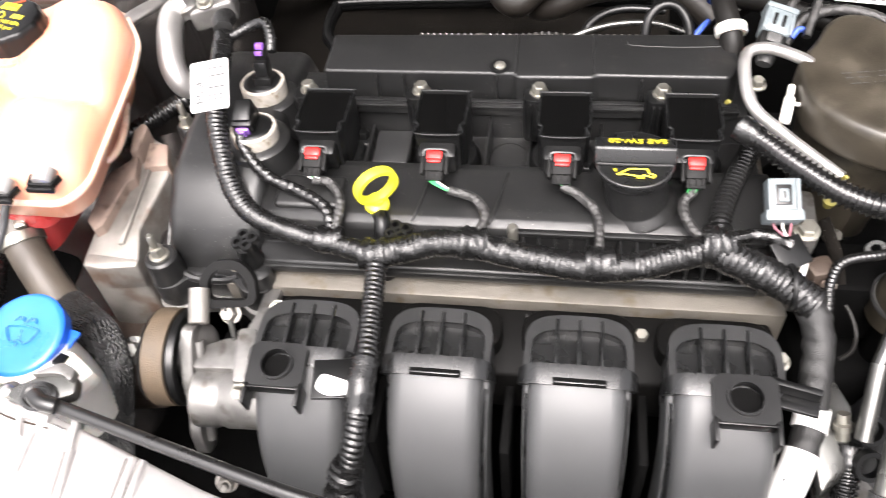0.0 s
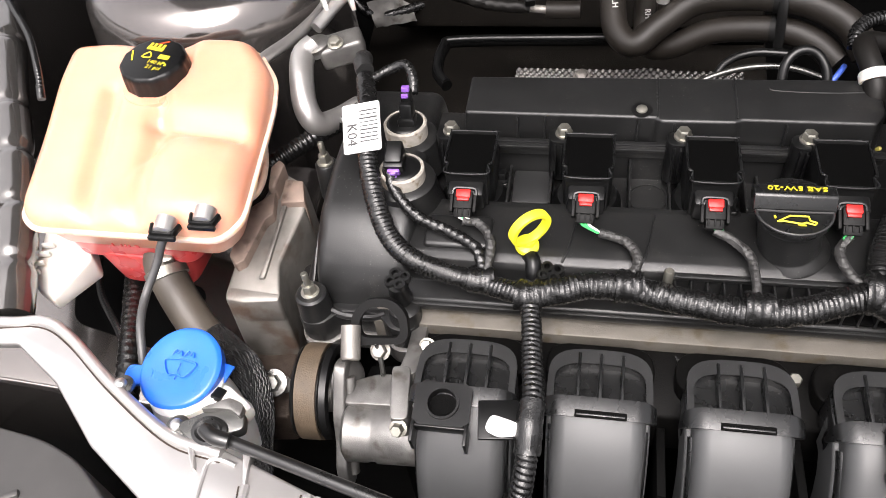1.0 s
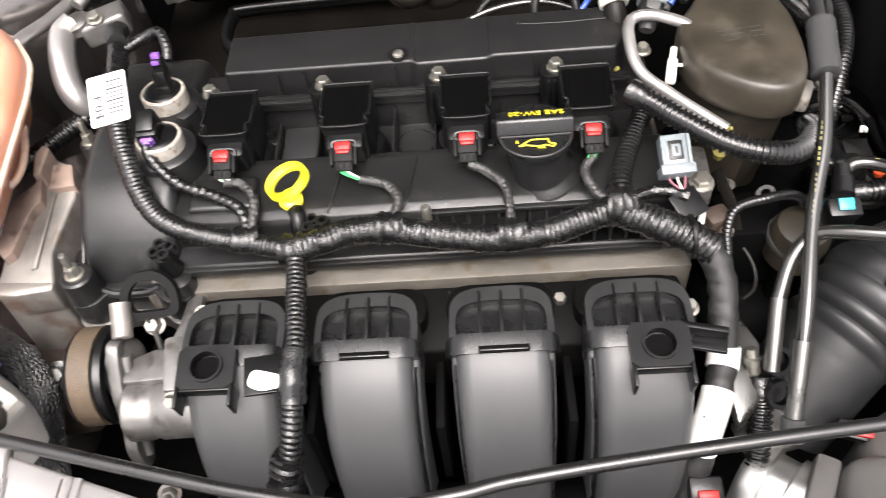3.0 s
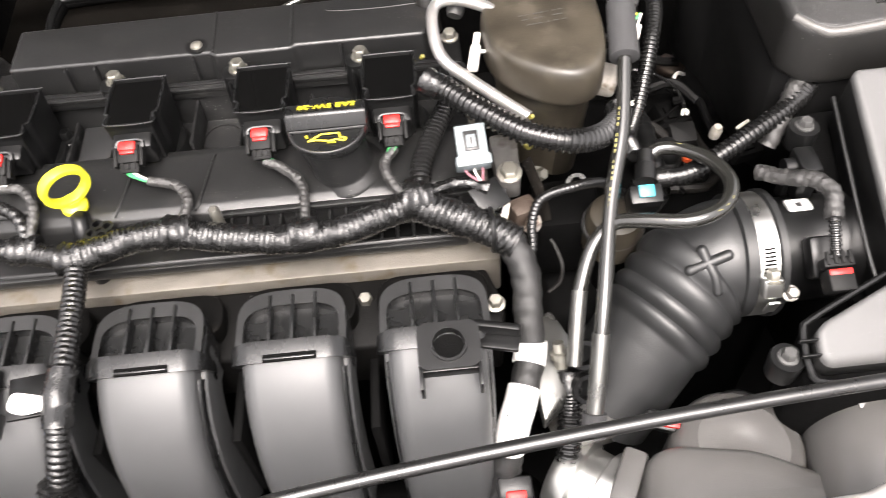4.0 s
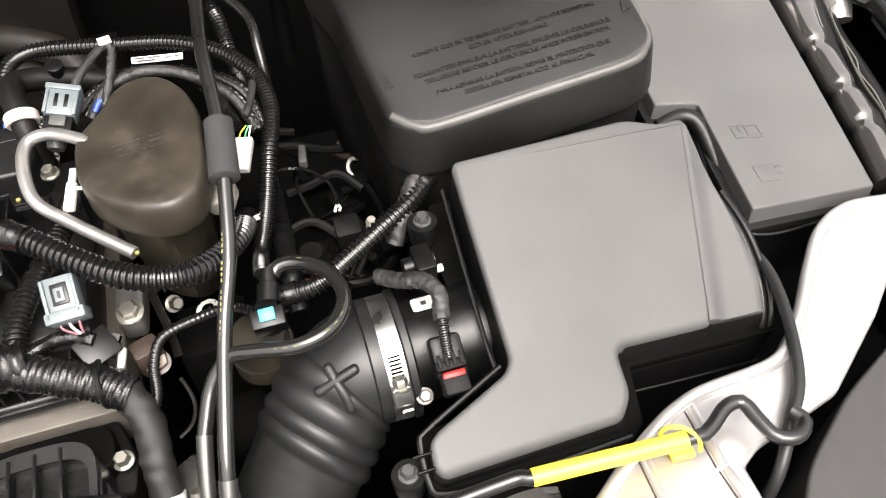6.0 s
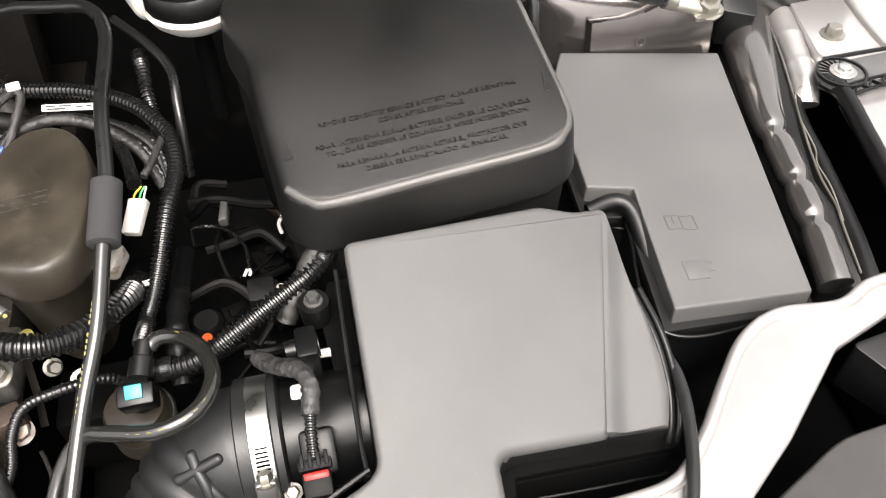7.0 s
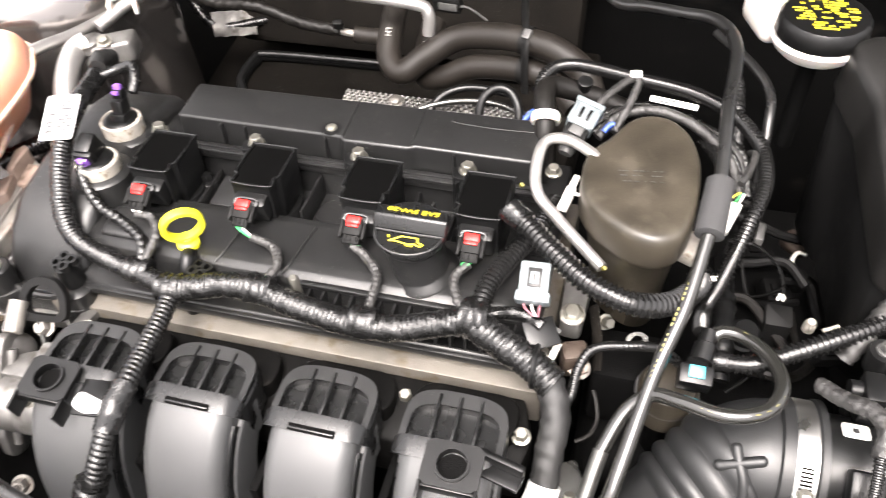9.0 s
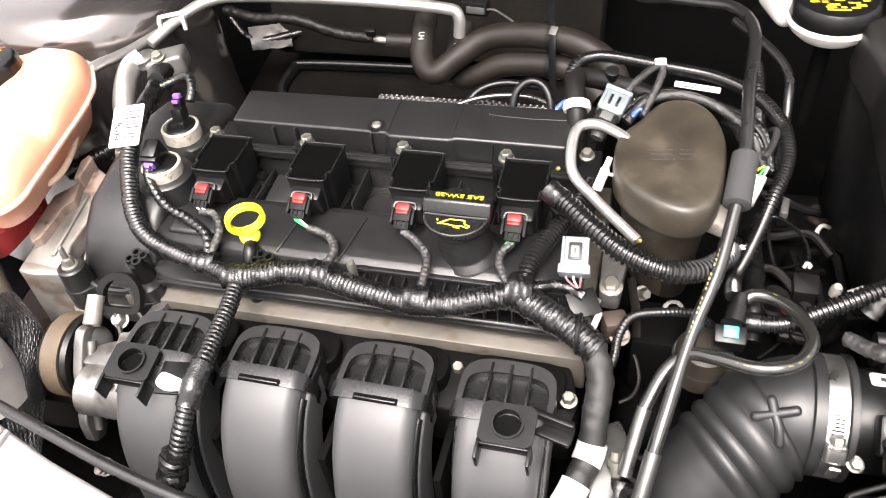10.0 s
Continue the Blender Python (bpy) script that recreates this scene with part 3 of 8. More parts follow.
def valve_cover():
    vc = thing("valve_cover", "black ribbed plastic valve cover speckled with dust", "valve cover", (0, 0.46, 0.835))
    # main deck: a profile across the engine, with a sunken trough behind it for the coils
    prof = [(0.386, 0.836), (0.384, 0.845), (0.386, 0.848), (0.4025, 0.8495), (0.4045, 0.864), (0.4075, 0.869), (0.413, 0.8717), (0.42, 0.8727), (0.457, 0.8745), (0.464, 0.8735), (0.4665, 0.858), (0.47, 0.8555), (0.514, 0.8545), (0.516, 0.880), (0.56, 0.880), (0.572, 0.836)]
    deck = prism([(y, -z) for y, z in prof], 0.185, -0.17, 0.0012, 2)
    deck.transform(Matrix(((0, 0, 1, 0), (1, 0, 0, 0), (0, -1, 0, 0), (0, 0, 0, 1))))
    part("deck", deck, COVER, vc)
    # raised rear shelf
    def top(x, y):
        return 0.907 + 0.03 * (x + 0.14) * 0.3 + 0.07 * (y - 0.53)
    outline = [(-0.142, 0.528), (0.004, 0.526), (0.008, 0.522), (0.062, 0.522), (0.066, 0.525), (0.158, 0.523), (0.166, 0.535), (0.166, 0.571), (-0.142, 0.571)]
    part("rear_shelf", prism(outline, top, 0.86, 0.0034, 4, 0.003), COVER, vc)
    for x in (0.006, 0.063):
        part("seam", box((x, 0.548, top(x, 0.548) + 0.0002), (0.0016, 0.044, 0.0016), (4, 0, 0), 0.0005), COVER, vc)
    part("moulded_line", tube([(0.088, 0.561, top(0.088, 0.561)), (0.092, 0.5575, top(0.092, 0.5575)), (0.125, 0.5555, top(0.125, 0.5555)), (0.158, 0.5565, top(0.158, 0.5565))], 0.0006, 6, 0.003), COVER, vc)
    part("front_ledge", box((0.01, 0.5165, 0.8835), (0.315, 0.012, 0.008), bev=0.002), COVER, vc)
    part("ledge_rim", box((0.01, 0.5105, 0.8880), (0.315, 0.0024, 0.003), bev=0.0008), COVER, vc)
    part("ledge_rim", box((0.01, 0.5165, 0.8878), (0.315, 0.0018, 0.002), bev=0.0006), COVER, vc)
    for x in (-0.100, -0.079, -0.0085, 0.018, 0.098):
        part("wall_rib", box((x, 0.5235, 0.895), (0.0016, 0.005, 0.022), bev=0.0005), COVER, vc)
    # ribs and low walls that divide the trough
    for x, h in ((-0.1045, 0.012), (-0.0715, 0.016), (-0.012, 0.022), (0.0185, 0.010), (0.026, 0.010), (0.0715, 0.018), (0.083, 0.010), (0.102, 0.010)):
        part("rib", box((x, 0.490, 0.855 + h / 2), (0.0019, 0.045, h), bev=0.0006), COVER, vc)
    for x, w in ((-0.087, 0.03), (0.004, 0.03), (0.088, 0.034)):
        part("trough_step", box((x, 0.4725, 0.8575), (w, 0.008, 0.004), bev=0.0012), COVER, vc)
    bm = lathe((-0.006, 0.534, 0.9078), (0, -0.06, 1), [(0, 0.008), (0.0008, 0.0082), (0.001, 0.006)], 24)
    part("recess", bm, BLACK, vc)
    part("rivet", lathe((-0.006, 0.534, 0.9085), (0, -0.06, 1), [(0, 0.0045), (0.0016, 0.004), (0.0024, 0.0015)], 18), STEEL, vc, "bright rivet head")
    # square pad leaning in the trough between the first coils
    part("pad", box((-0.0868, 0.4955, 0.8575), (0.030, 0.034, 0.005), (4, 0, 0), 0.0012), RIM, vc, "smooth grey square pad")
    part("bolt_post", lathe((-0.1105, 0.4985, 0.852), (0, 0, 1), [(0, 0.0085), (0.012, 0.0075), (0.013, 0.006)], 20), COVER, vc)
    part("bolt", hexbolt((-0.1105, 0.4985, 0.8645), r=0.0046, h=0.006, washer=1.5), BLACK, vc)
    part("bolt", hexbolt((0.0605, 0.462, 0.873), r=0.004, h=0.004, washer=1.5), BLACK, vc)
    part("round_plug", lathe((0.003, 0.4925, 0.8545), (0, 0, 1), [(0, 0.0155), (0.0014, 0.0152), (0.0016, 0.0142), (0.0006, 0.0138)], 32), COVER, vc)
    # front ribs of the lower lip
    for i in range(15):
        x = 0.020 + i * 0.0108
        part("fin", box((x, 0.3955, 0.857), (0.0017, 0.018, 0.019), (0, 0, 0), 0.0004, 1), COVER, vc)
    # dark sheet added to paint the shade between the fins
    part("fin_gap_shade", box((0.096, 0.3945, 0.8500), (0.165, 0.015, 0.0012), bev=0), DARK, vc)
    part("fin_rail", box((0.095, 0.4045, 0.8685), (0.165, 0.005, 0.004), bev=0.0012), COVER, vc)
    part("front_lip", box((0.0, 0.3855, 0.843), (0.35, 0.008, 0.007), bev=0.002), COVER, vc)
    part("low_step", box((-0.135, 0.43, 0.871), (0.05, 0.03, 0.012), (6, 0, 0), 0.004, 3), COVER, vc)
    for x in (-0.058, -0.004):
        part("deck_rib", tube([(x, 0.409, 0.8705), (x + 0.004, 0.42, 0.8732), (x + 0.010, 0.455, 0.8752)], 0.0009, 6), COVER, vc)
    # tall end over the timing chain
    p2 = [(0.384, 0.775), (0.384, 0.81), (0.387, 0.832), (0.395, 0.852), (0.409, 0.870), (0.432, 0.886), (0.47, 0.8935), (0.54, 0.8955), (0.58, 0.888), (0.592, 0.86), (0.592, 0.775)]
    end = prism([(y, -z) for y, z in p2], -0.168, -0.243, 0.011, 5)
    end.transform(Matrix(((0, 0, 1, 0), (1, 0, 0, 0), (0, -1, 0, 0), (0, 0, 0, 1))))
    part("timing_end", end, COVER, vc)
    fl = prism(rounded([(-0.264, 0.425), (-0.258, 0.385), (-0.250, 0.366), (-0.232, 0.364), (-0.222, 0.377), (-0.19, 0.377), (-0.179, 0.364), (-0.163, 0.366), (-0.155, 0.382), (-0.156, 0.425)], 0.009, 3), lambda x, y: 0.838 - 0.0012 * abs((x + 0.205) * 100), 0.812, 0.002, 2)
    part("flange", fl, COVER, vc)
    part("flange_lip", tube([(-0.228, 0.3785, 0.835), (-0.217, 0.3755, 0.8335), (-0.196, 0.3755, 0.8335), (-0.186, 0.3785, 0.835)], 0.003, 8, 0.003), COVER, vc)
    lo = prism(rounded([(-0.262, 0.43), (-0.259, 0.386), (-0.251, 0.364), (-0.232, 0.361), (-0.221, 0.373), (-0.19, 0.373), (-0.178, 0.361), (-0.162, 0.363), (-0.152, 0.381), (-0.15, 0.43)], 0.009, 3), 0.811, 0.795, 0.002, 2)
    part("chain_case_edge", lo, ALLOY, vc, "bare aluminium edge of the chain case")
    part("side_flange", tube([(-0.249, 0.385, 0.826), (-0.2505, 0.41, 0.834), (-0.251, 0.45, 0.842), (-0.251, 0.50, 0.850), (-0.250, 0.56, 0.856)], 0.0055, 10, 0.004, squash=0.8), COVER, vc)
    part("side_edge", tube([(-0.2475, 0.40, 0.838), (-0.247, 0.43, 0.858), (-0.2465, 0.47, 0.867), (-0.2455, 0.53, 0.870)], 0.0016, 8, 0.004), COVER, vc)
    for p, r in (((-0.261, 0.508, 0.842), 0.0098), ((-0.240, 0.3785, 0.832), 0.0125)):
        part("bolt_tower", lathe(p, (0, 0, 1), [(-0.012, r * 1.12), (0.010, r), (0.022, r * 0.94), (0.0235, r * 0.8)], 24), COVER, vc)
        part("stud", hexbolt((p[0], p[1], p[2] + 0.0235), r=0.0052, h=0.008, stud=0.013), STEEL, vc, "zinc stud bolt")
    part("bolt_tower", lathe((-0.1705, 0.378, 0.812), (0, 0.05, 1), [(0, 0.0135), (0.024, 0.0122), (0.032, 0.0115), (0.034, 0.009)], 24), COVER, vc)
    # two camshaft solenoid towers
    for x, y in ((-0.188, 0.514), (-0.181, 0.464)):
        part("boss", lathe((x, y, 0.865), (0, 0, 1), [(0, 0.03), (0.02, 0.0255), (0.027, 0.0245), (0.029, 0.022)], 32), COVER, vc)
    return vc


def cam_solenoid(p, front):
    x, y, z = p
    ob = thing("camshaft_solenoid", "camshaft solenoid with a dirty white collar and purple locked plug", "solenoid", (x, y, z), group="camshaft solenoids")
    part("collar", lathe((x, y, z), (0, 0, 1), [(0, 0.0172), (0.0165, 0.0172), (0.0175, 0.0162), (0.0175, 0.0148), (0.012, 0.0145)], 36), CERAMIC, ob, "dirty white ceramic collar")
    part("head", lathe((x, y, z + 0.006), (0, 0, 1), [(0, 0.0147), (0.0105, 0.0147), (0.0118, 0.0135), (0.0125, 0.010)], 28), BLACK, ob)
    if front:
        c = box((0, 0, 0.008), (0.013, 0.018, 0.020), bev=0.002)
        box((0, -0.009, 0.008), (0.0145, 0.006, 0.015), bev=0.001, bm=c)
        k = box((0, -0.0135, 0.009), (0.009, 0.003, 0.008), bev=0.0008)
        box((0, -0.016, 0.012), (0.0045, 0.002, 0.003), bev=0.0004, bm=k)
        box((0, -0.016, 0.006), (0.0045, 0.002, 0.003), bev=0.0004, bm=k)
        m = pose(x - 0.0045, y + 0.0065, z + 0.0175, 22, 0, 4)
    else:
        c = box((0, 0, 0.010), (0.0105, 0.013, 0.022), bev=0.002)
        box((0, -0.002, 0.004), (0.0135, 0.014, 0.010), bev=0.0015, bm=c)
        box((0, 0.003, 0.024), (0.0085, 0.009, 0.009), bev=0.0012, bm=c)
        k = box((0, 0.0025, 0.030), (0.0062, 0.005, 0.0045), bev=0.0008)
        box((0, -0.0025, 0.0265), (0.0055, 0.0025, 0.003), bev=0.0004, bm=k)
        m = pose(x + 0.0025, y + 0.001, z + 0.014, -10, 0, 2)
    c.transform(m)
    k.transform(m)
    plug = part("plug", c, BLACK, ob)
    part("lock", k, PURPLE, plug, "purple plug lock")
    return ob


def ignition_coil():
    """A coil round the origin: its top at z 0.033 over the deck."""
    ob = thing("ignition_coil", "black ignition coil with a glossy potted top and red locked plug", "ignition coil", (0, 0, 0), group="ignition coils")
    plan = [(-0.0185, 0.0225), (-0.0165, 0.0245), (0.0165, 0.0245), (0.0185, 0.0225), (0.0185, -0.010), (0.0155, -0.0135), (0.0155, -0.024), (-0.0155, -0.024), (-0.0155, -0.0135), (-0.0185, -0.010)]
    b = prism(plan, 0.030, -0.016, 0.0010, 2, -0.0015)
    box((0, -0.026, 0.014), (0.027, 0.014, 0.022), (14, 0, 0), 0.003, bm=b)
    lathe((0, 0.002, -0.0195), (0, 0, 1), [(0, 0.0265), (0.006, 0.026), (0.012, 0.0225)], 28, b)
    part("housing", b, BLACK, ob)
    inner = [(x * 0.93, y * 0.93) for x, y in plan]
    part("rim", ring_poly(plan, inner, 0.0042, pose(0, 0, 0.0313)), BLACK, ob)
    part("potting", prism([(x * 0.94, y * 0.94) for x, y in plan], 0.0322, 0.029, 0.0002, 1), GLOSS, ob, "glossy black potting resin")
    part("rim_edge", tube([(x * 0.968, y * 0.97, 0.0333) for x, y in plan], 0.0007, 6, 0.0015, closed=True), HEAD, ob)
    part("front_step", box((0, -0.0335, 0.0228), (0.0185, 0.0065, 0.004), (20, 0, 0), 0.0012), HEAD, ob)
    part("step_arch", tube([(-0.0088, -0.0375, 0.0235), (-0.0078, -0.0325, 0.0262), (0, -0.0318, 0.0266), (0.0078, -0.0325, 0.0262), (0.0088, -0.0375, 0.0235)], 0.0011, 6, 0.002), HEAD, ob)
    part("ear", prism(rounded([(-0.031, 0.036), (-0.012, 0.036), (-0.012, 0.02), (-0.031, 0.02)], 0.008), 0.0275, -0.012, 0.0015), BLACK, ob)
    for x in (-0.0255, -0.021, -0.0165):
        part("ear_rib", box((x, 0.0195, 0.010), (0.0016, 0.006, 0.030), (0, 0, 0), 0.0005), BLACK, ob)
    part("bolt", hexbolt((-0.0195, 0.030, 0.0275), r=0.0052, h=0.006, washer=1.3), STEEL, ob, "zinc plated hex bolt")
    p = box((0, -0.0405, 0.0212), (0.0138, 0.013, 0.010), (28, 0, 0), 0.0012)
    plug = part("plug", p, MATT, ob)
    part("tail", box((0, -0.0475, 0.0165), (0.0125, 0.007, 0.007), (40, 0, 0), 0.001), MATT, plug)
    for sx in (-0.0042, 0.0, 0.0042):
        part("prong", box((sx, -0.0468, 0.0212), (0.0016, 0.010, 0.003), (40, 0, 0), 0.0004), MATT, plug)
    for sx in (-0.0085, 0.0085):
        part("side_wing", box((sx, -0.0428, 0.0212), (0.0024, 0.013, 0.0065), (30, 0, 0), 0.0007), MATT, plug)
    r = box((0, -0.0388, 0.0279), (0.0106, 0.0062, 0.0030), (24, 0, 0), 0.0008)
    box((0, -0.0425, 0.0261), (0.0088, 0.0028, 0.0022), (24, 0, 0), 0.0005, bm=r)
    part("lock", r, RED, plug, "red plug lock")
    return ob


def oil_cap():
    x, y = 0.0905, 0.433
    ax = Vector((-0.0065, -0.001, 0.038)).normalized()
    ob = thing("oil_filler_cap", "black oil filler cap with yellow oil can print", "oil cap", (x, y, 0.87))
    part("neck", lathe((0.0968, 0.4343, 0.868), ax, [(0, 0.027), (0.0035, 0.0258), (0.0065, 0.0212), (0.009, 0.0204), (0.036, 0.0208), (0.040, 0.0200)], 40), COVER, ob)
    part("skirt", lathe((x + 0.0008, y, 0.9025), (0, -0.05, 1), [(0, 0.0216), (0.0035, 0.0226), (0.0045, 0.0243), (0.0085, 0.0249), (0.0098, 0.0243), (0.0100, 0.0225)], 56), HEAD, ob)
    # rear half: a low dome; the finger bar across; the sunk front crescent with its raised lip
    dome_out = [(x + 0.0238 * math.cos(a), y + 0.0055 + 0.0185 * math.sin(a)) for a in [math.pi * k / 18 for k in range(19)]]
    part("rear_dome", prism(dome_out, 0.9165, 0.909, 0.0022, 3), HEAD, ob)
    side = [(0.0132, 0.9105), (0.0132, 0.9185), (0.0112, 0.9215), (0.0022, 0.9225), (0.0002, 0.9215), (-0.0042, 0.9135), (-0.0042, 0.9105)]
    bar = prism([(u, -z) for u, z in side], 0.0256, -0.0256, 0.0008, 2)
    bar.transform(Matrix(((0, 0, 1, x), (1, 0, 0, y), (0, -1, 0, 0), (0, 0, 0, 1))))
    part("grip", bar, HEAD, ob)
    lip = [(x - 0.0238, y - 0.0046, 0.9128)] + [(x + 0.0238 * math.cos(a), y - 0.004 + 0.0205 * math.sin(a), 0.9128 + 0.001 * math.sin(a)) for a in [math.pi + math.pi * k / 16 for k in range(1, 16)]] + [(x + 0.0238, y - 0.0046, 0.9128)]
    part("lip", tube(lip, 0.0010, 8, 0.002), RIM, ob)
    part("lip", tube([(x - 0.0236, y - 0.0050, 0.9131), (x, y - 0.0056, 0.9133), (x + 0.0236, y - 0.0050, 0.9131)], 0.0009, 8, 0.003), RIM, ob)
    w = writing("SAE 5W-20", 0.0070, facing((x + 0.001, y + 0.0072, 0.9225), (0, 0.11, 1), (0, -1, 0)) @ Matrix.Diagonal((1.12, 0.86, 1, 1)))
    part("print", w, PRINT_Y, ob, "yellow upside-down lettering")
    sh = [(-0.0108, -0.0022), (-0.0030, 0.0036), (0.0082, 0.0042), (0.0092, 0.0006), (0.0132, -0.0004), (0.0118, -0.0026), (0.0068, -0.0012), (0.0036, -0.0024), (-0.0066, -0.0014)]
    sy = bmesh.new()
    for i in range(len(sh)):
        tube([(*sh[i], 0), (*sh[(i + 1) % len(sh)], 0)], 0.00062, 6, 0.001, bm=sy)
    box((-0.0121, 0.0016, 0), (0.0013, 0.0022, 0.0008), (0, 0, 20), 0, bm=sy)
    box((0.0040, -0.0036, 0), (0.0050, 0.0010, 0.0008), bev=0, bm=sy)
    sy.transform(facing((x - 0.0006, y - 0.0128, 0.9131), (0, -0.05, 1), (0.06, 1, 0)))
    part("symbol", sy, PRINT_Y, ob, "yellow oil can symbol")


def dipstick():
    ob = thing("dipstick", "yellow plastic dipstick ring in its black tube", "dipstick", (-0.08, 0.405, 0.85))
    n = Vector((-0.60, 0.775, 0.15)).normalized()
    c = Vector((-0.0805, 0.4155, 0.8975))
    d = Vector((0.05, -0.12, -1.0))
    down = (d - n * d.dot(n)).normalized()
    bm = bmesh.new()
    ring_plate(c, n, 0.0160, 0.0120, 0.0070, 40, bm)
    bmesh.ops.bevel(bm, geom=bm.edges[:], offset=0.0011, segments=2, profile=0.5, affect="EDGES")
    lathe(c + down * 0.0135, down, [(0, 0.0050), (0.003, 0.0056), (0.0050, 0.0084), (0.0085, 0.0086), (0.0105, 0.0066)], 22, bm)
    part("ring", bm, YELLOW, ob)
    e = c + down * 0.0135 + down * 0.010
    part("tube", tube([e - down * 0.003, e + down * 0.004, (-0.0780, 0.4060, 0.8745), (-0.0772, 0.3985, 0.8675), (-0.0765, 0.392, 0.853), (-0.076, 0.388, 0.82)], 0.0056, 14), BLACK, ob)


engine_block()
valve_cover()
cam_solenoid((-0.188, 0.514, 0.889), False)
cam_solenoid((-0.181, 0.464, 0.887), True)
coil = ignition_coil()
coil.location = (-0.131, 0.4815, 0.8735)
for i in range(1, 4):
    copy_thing(coil, Matrix.Translation((-0.131 + 0.0875 * i, 0.4815, 0.8735 + 0.0005 * i)))
oil_cap()
dipstick()


# ---- intake manifold ----
RUN = [(0.362, 0.818), (0.352, 0.845), (0.344, 0.8535), (0.330, 0.8575), (0.308, 0.8585), (0.296, 0.855), (0.280, 0.844), (0.264, 0.824), (0.252, 0.796), (0.245, 0.762), (0.242, 0.72), (0.242, 0.64)]


def moved(bm, m):
    bm.transform(m)
    return bm


def runner_shell(x, half, depth, drop, lo, hi, taper=0.10, rnd=0.011, crown=0.0045):
    """A sweep of a rounded channel along the runner's back, from row lo to hi."""
    path = smooth_path([(0, y, z) for y, z in RUN], 0.006)
    bm = bmesh.new()
    n = len(path)
    rings = []
    for i in range(int(lo * (n - 1)), int(hi * (n - 1)) + 1):
        p = path[i]
        t = (path[min(n - 1, i + 1)] - path[max(0, i - 1)]).normalized()
        nr = Vector((0, t.z, -t.y)) if Vector((0, t.z, -t.y)).dot(Vector((0, -1, 1))) > 0 else Vector((0, -t.z, t.y))
        h = half * (1 - taper * i / n)
        ring = []
        sec = []
        for a in range(5):
            th = math.pi / 2 * a / 4
            sec.append((-h + rnd - rnd * math.cos(th), -rnd + rnd * math.sin(th)))
        sec = [(-h, -depth)] + sec
        sec = sec + [(-u, v) for u, v in sec[::-1]]
        for u, v in sec:
            ring.append(bm.verts.new(p + Vector((x + u, 0, 0)) + nr * (v - drop + crown * (1 - (u / h) ** 2))))
        rings.append(ring)
    for a, b in zip(rings, rings[1:]):
        for j in range(len(a)):
            k = (j + 1) % len(a)
            bm.faces.new((a[j], a[k], b[k], b[j]))
    bm.faces.new(rings[0][::-1])
    bm.faces.new(rings[-1])
    return bm


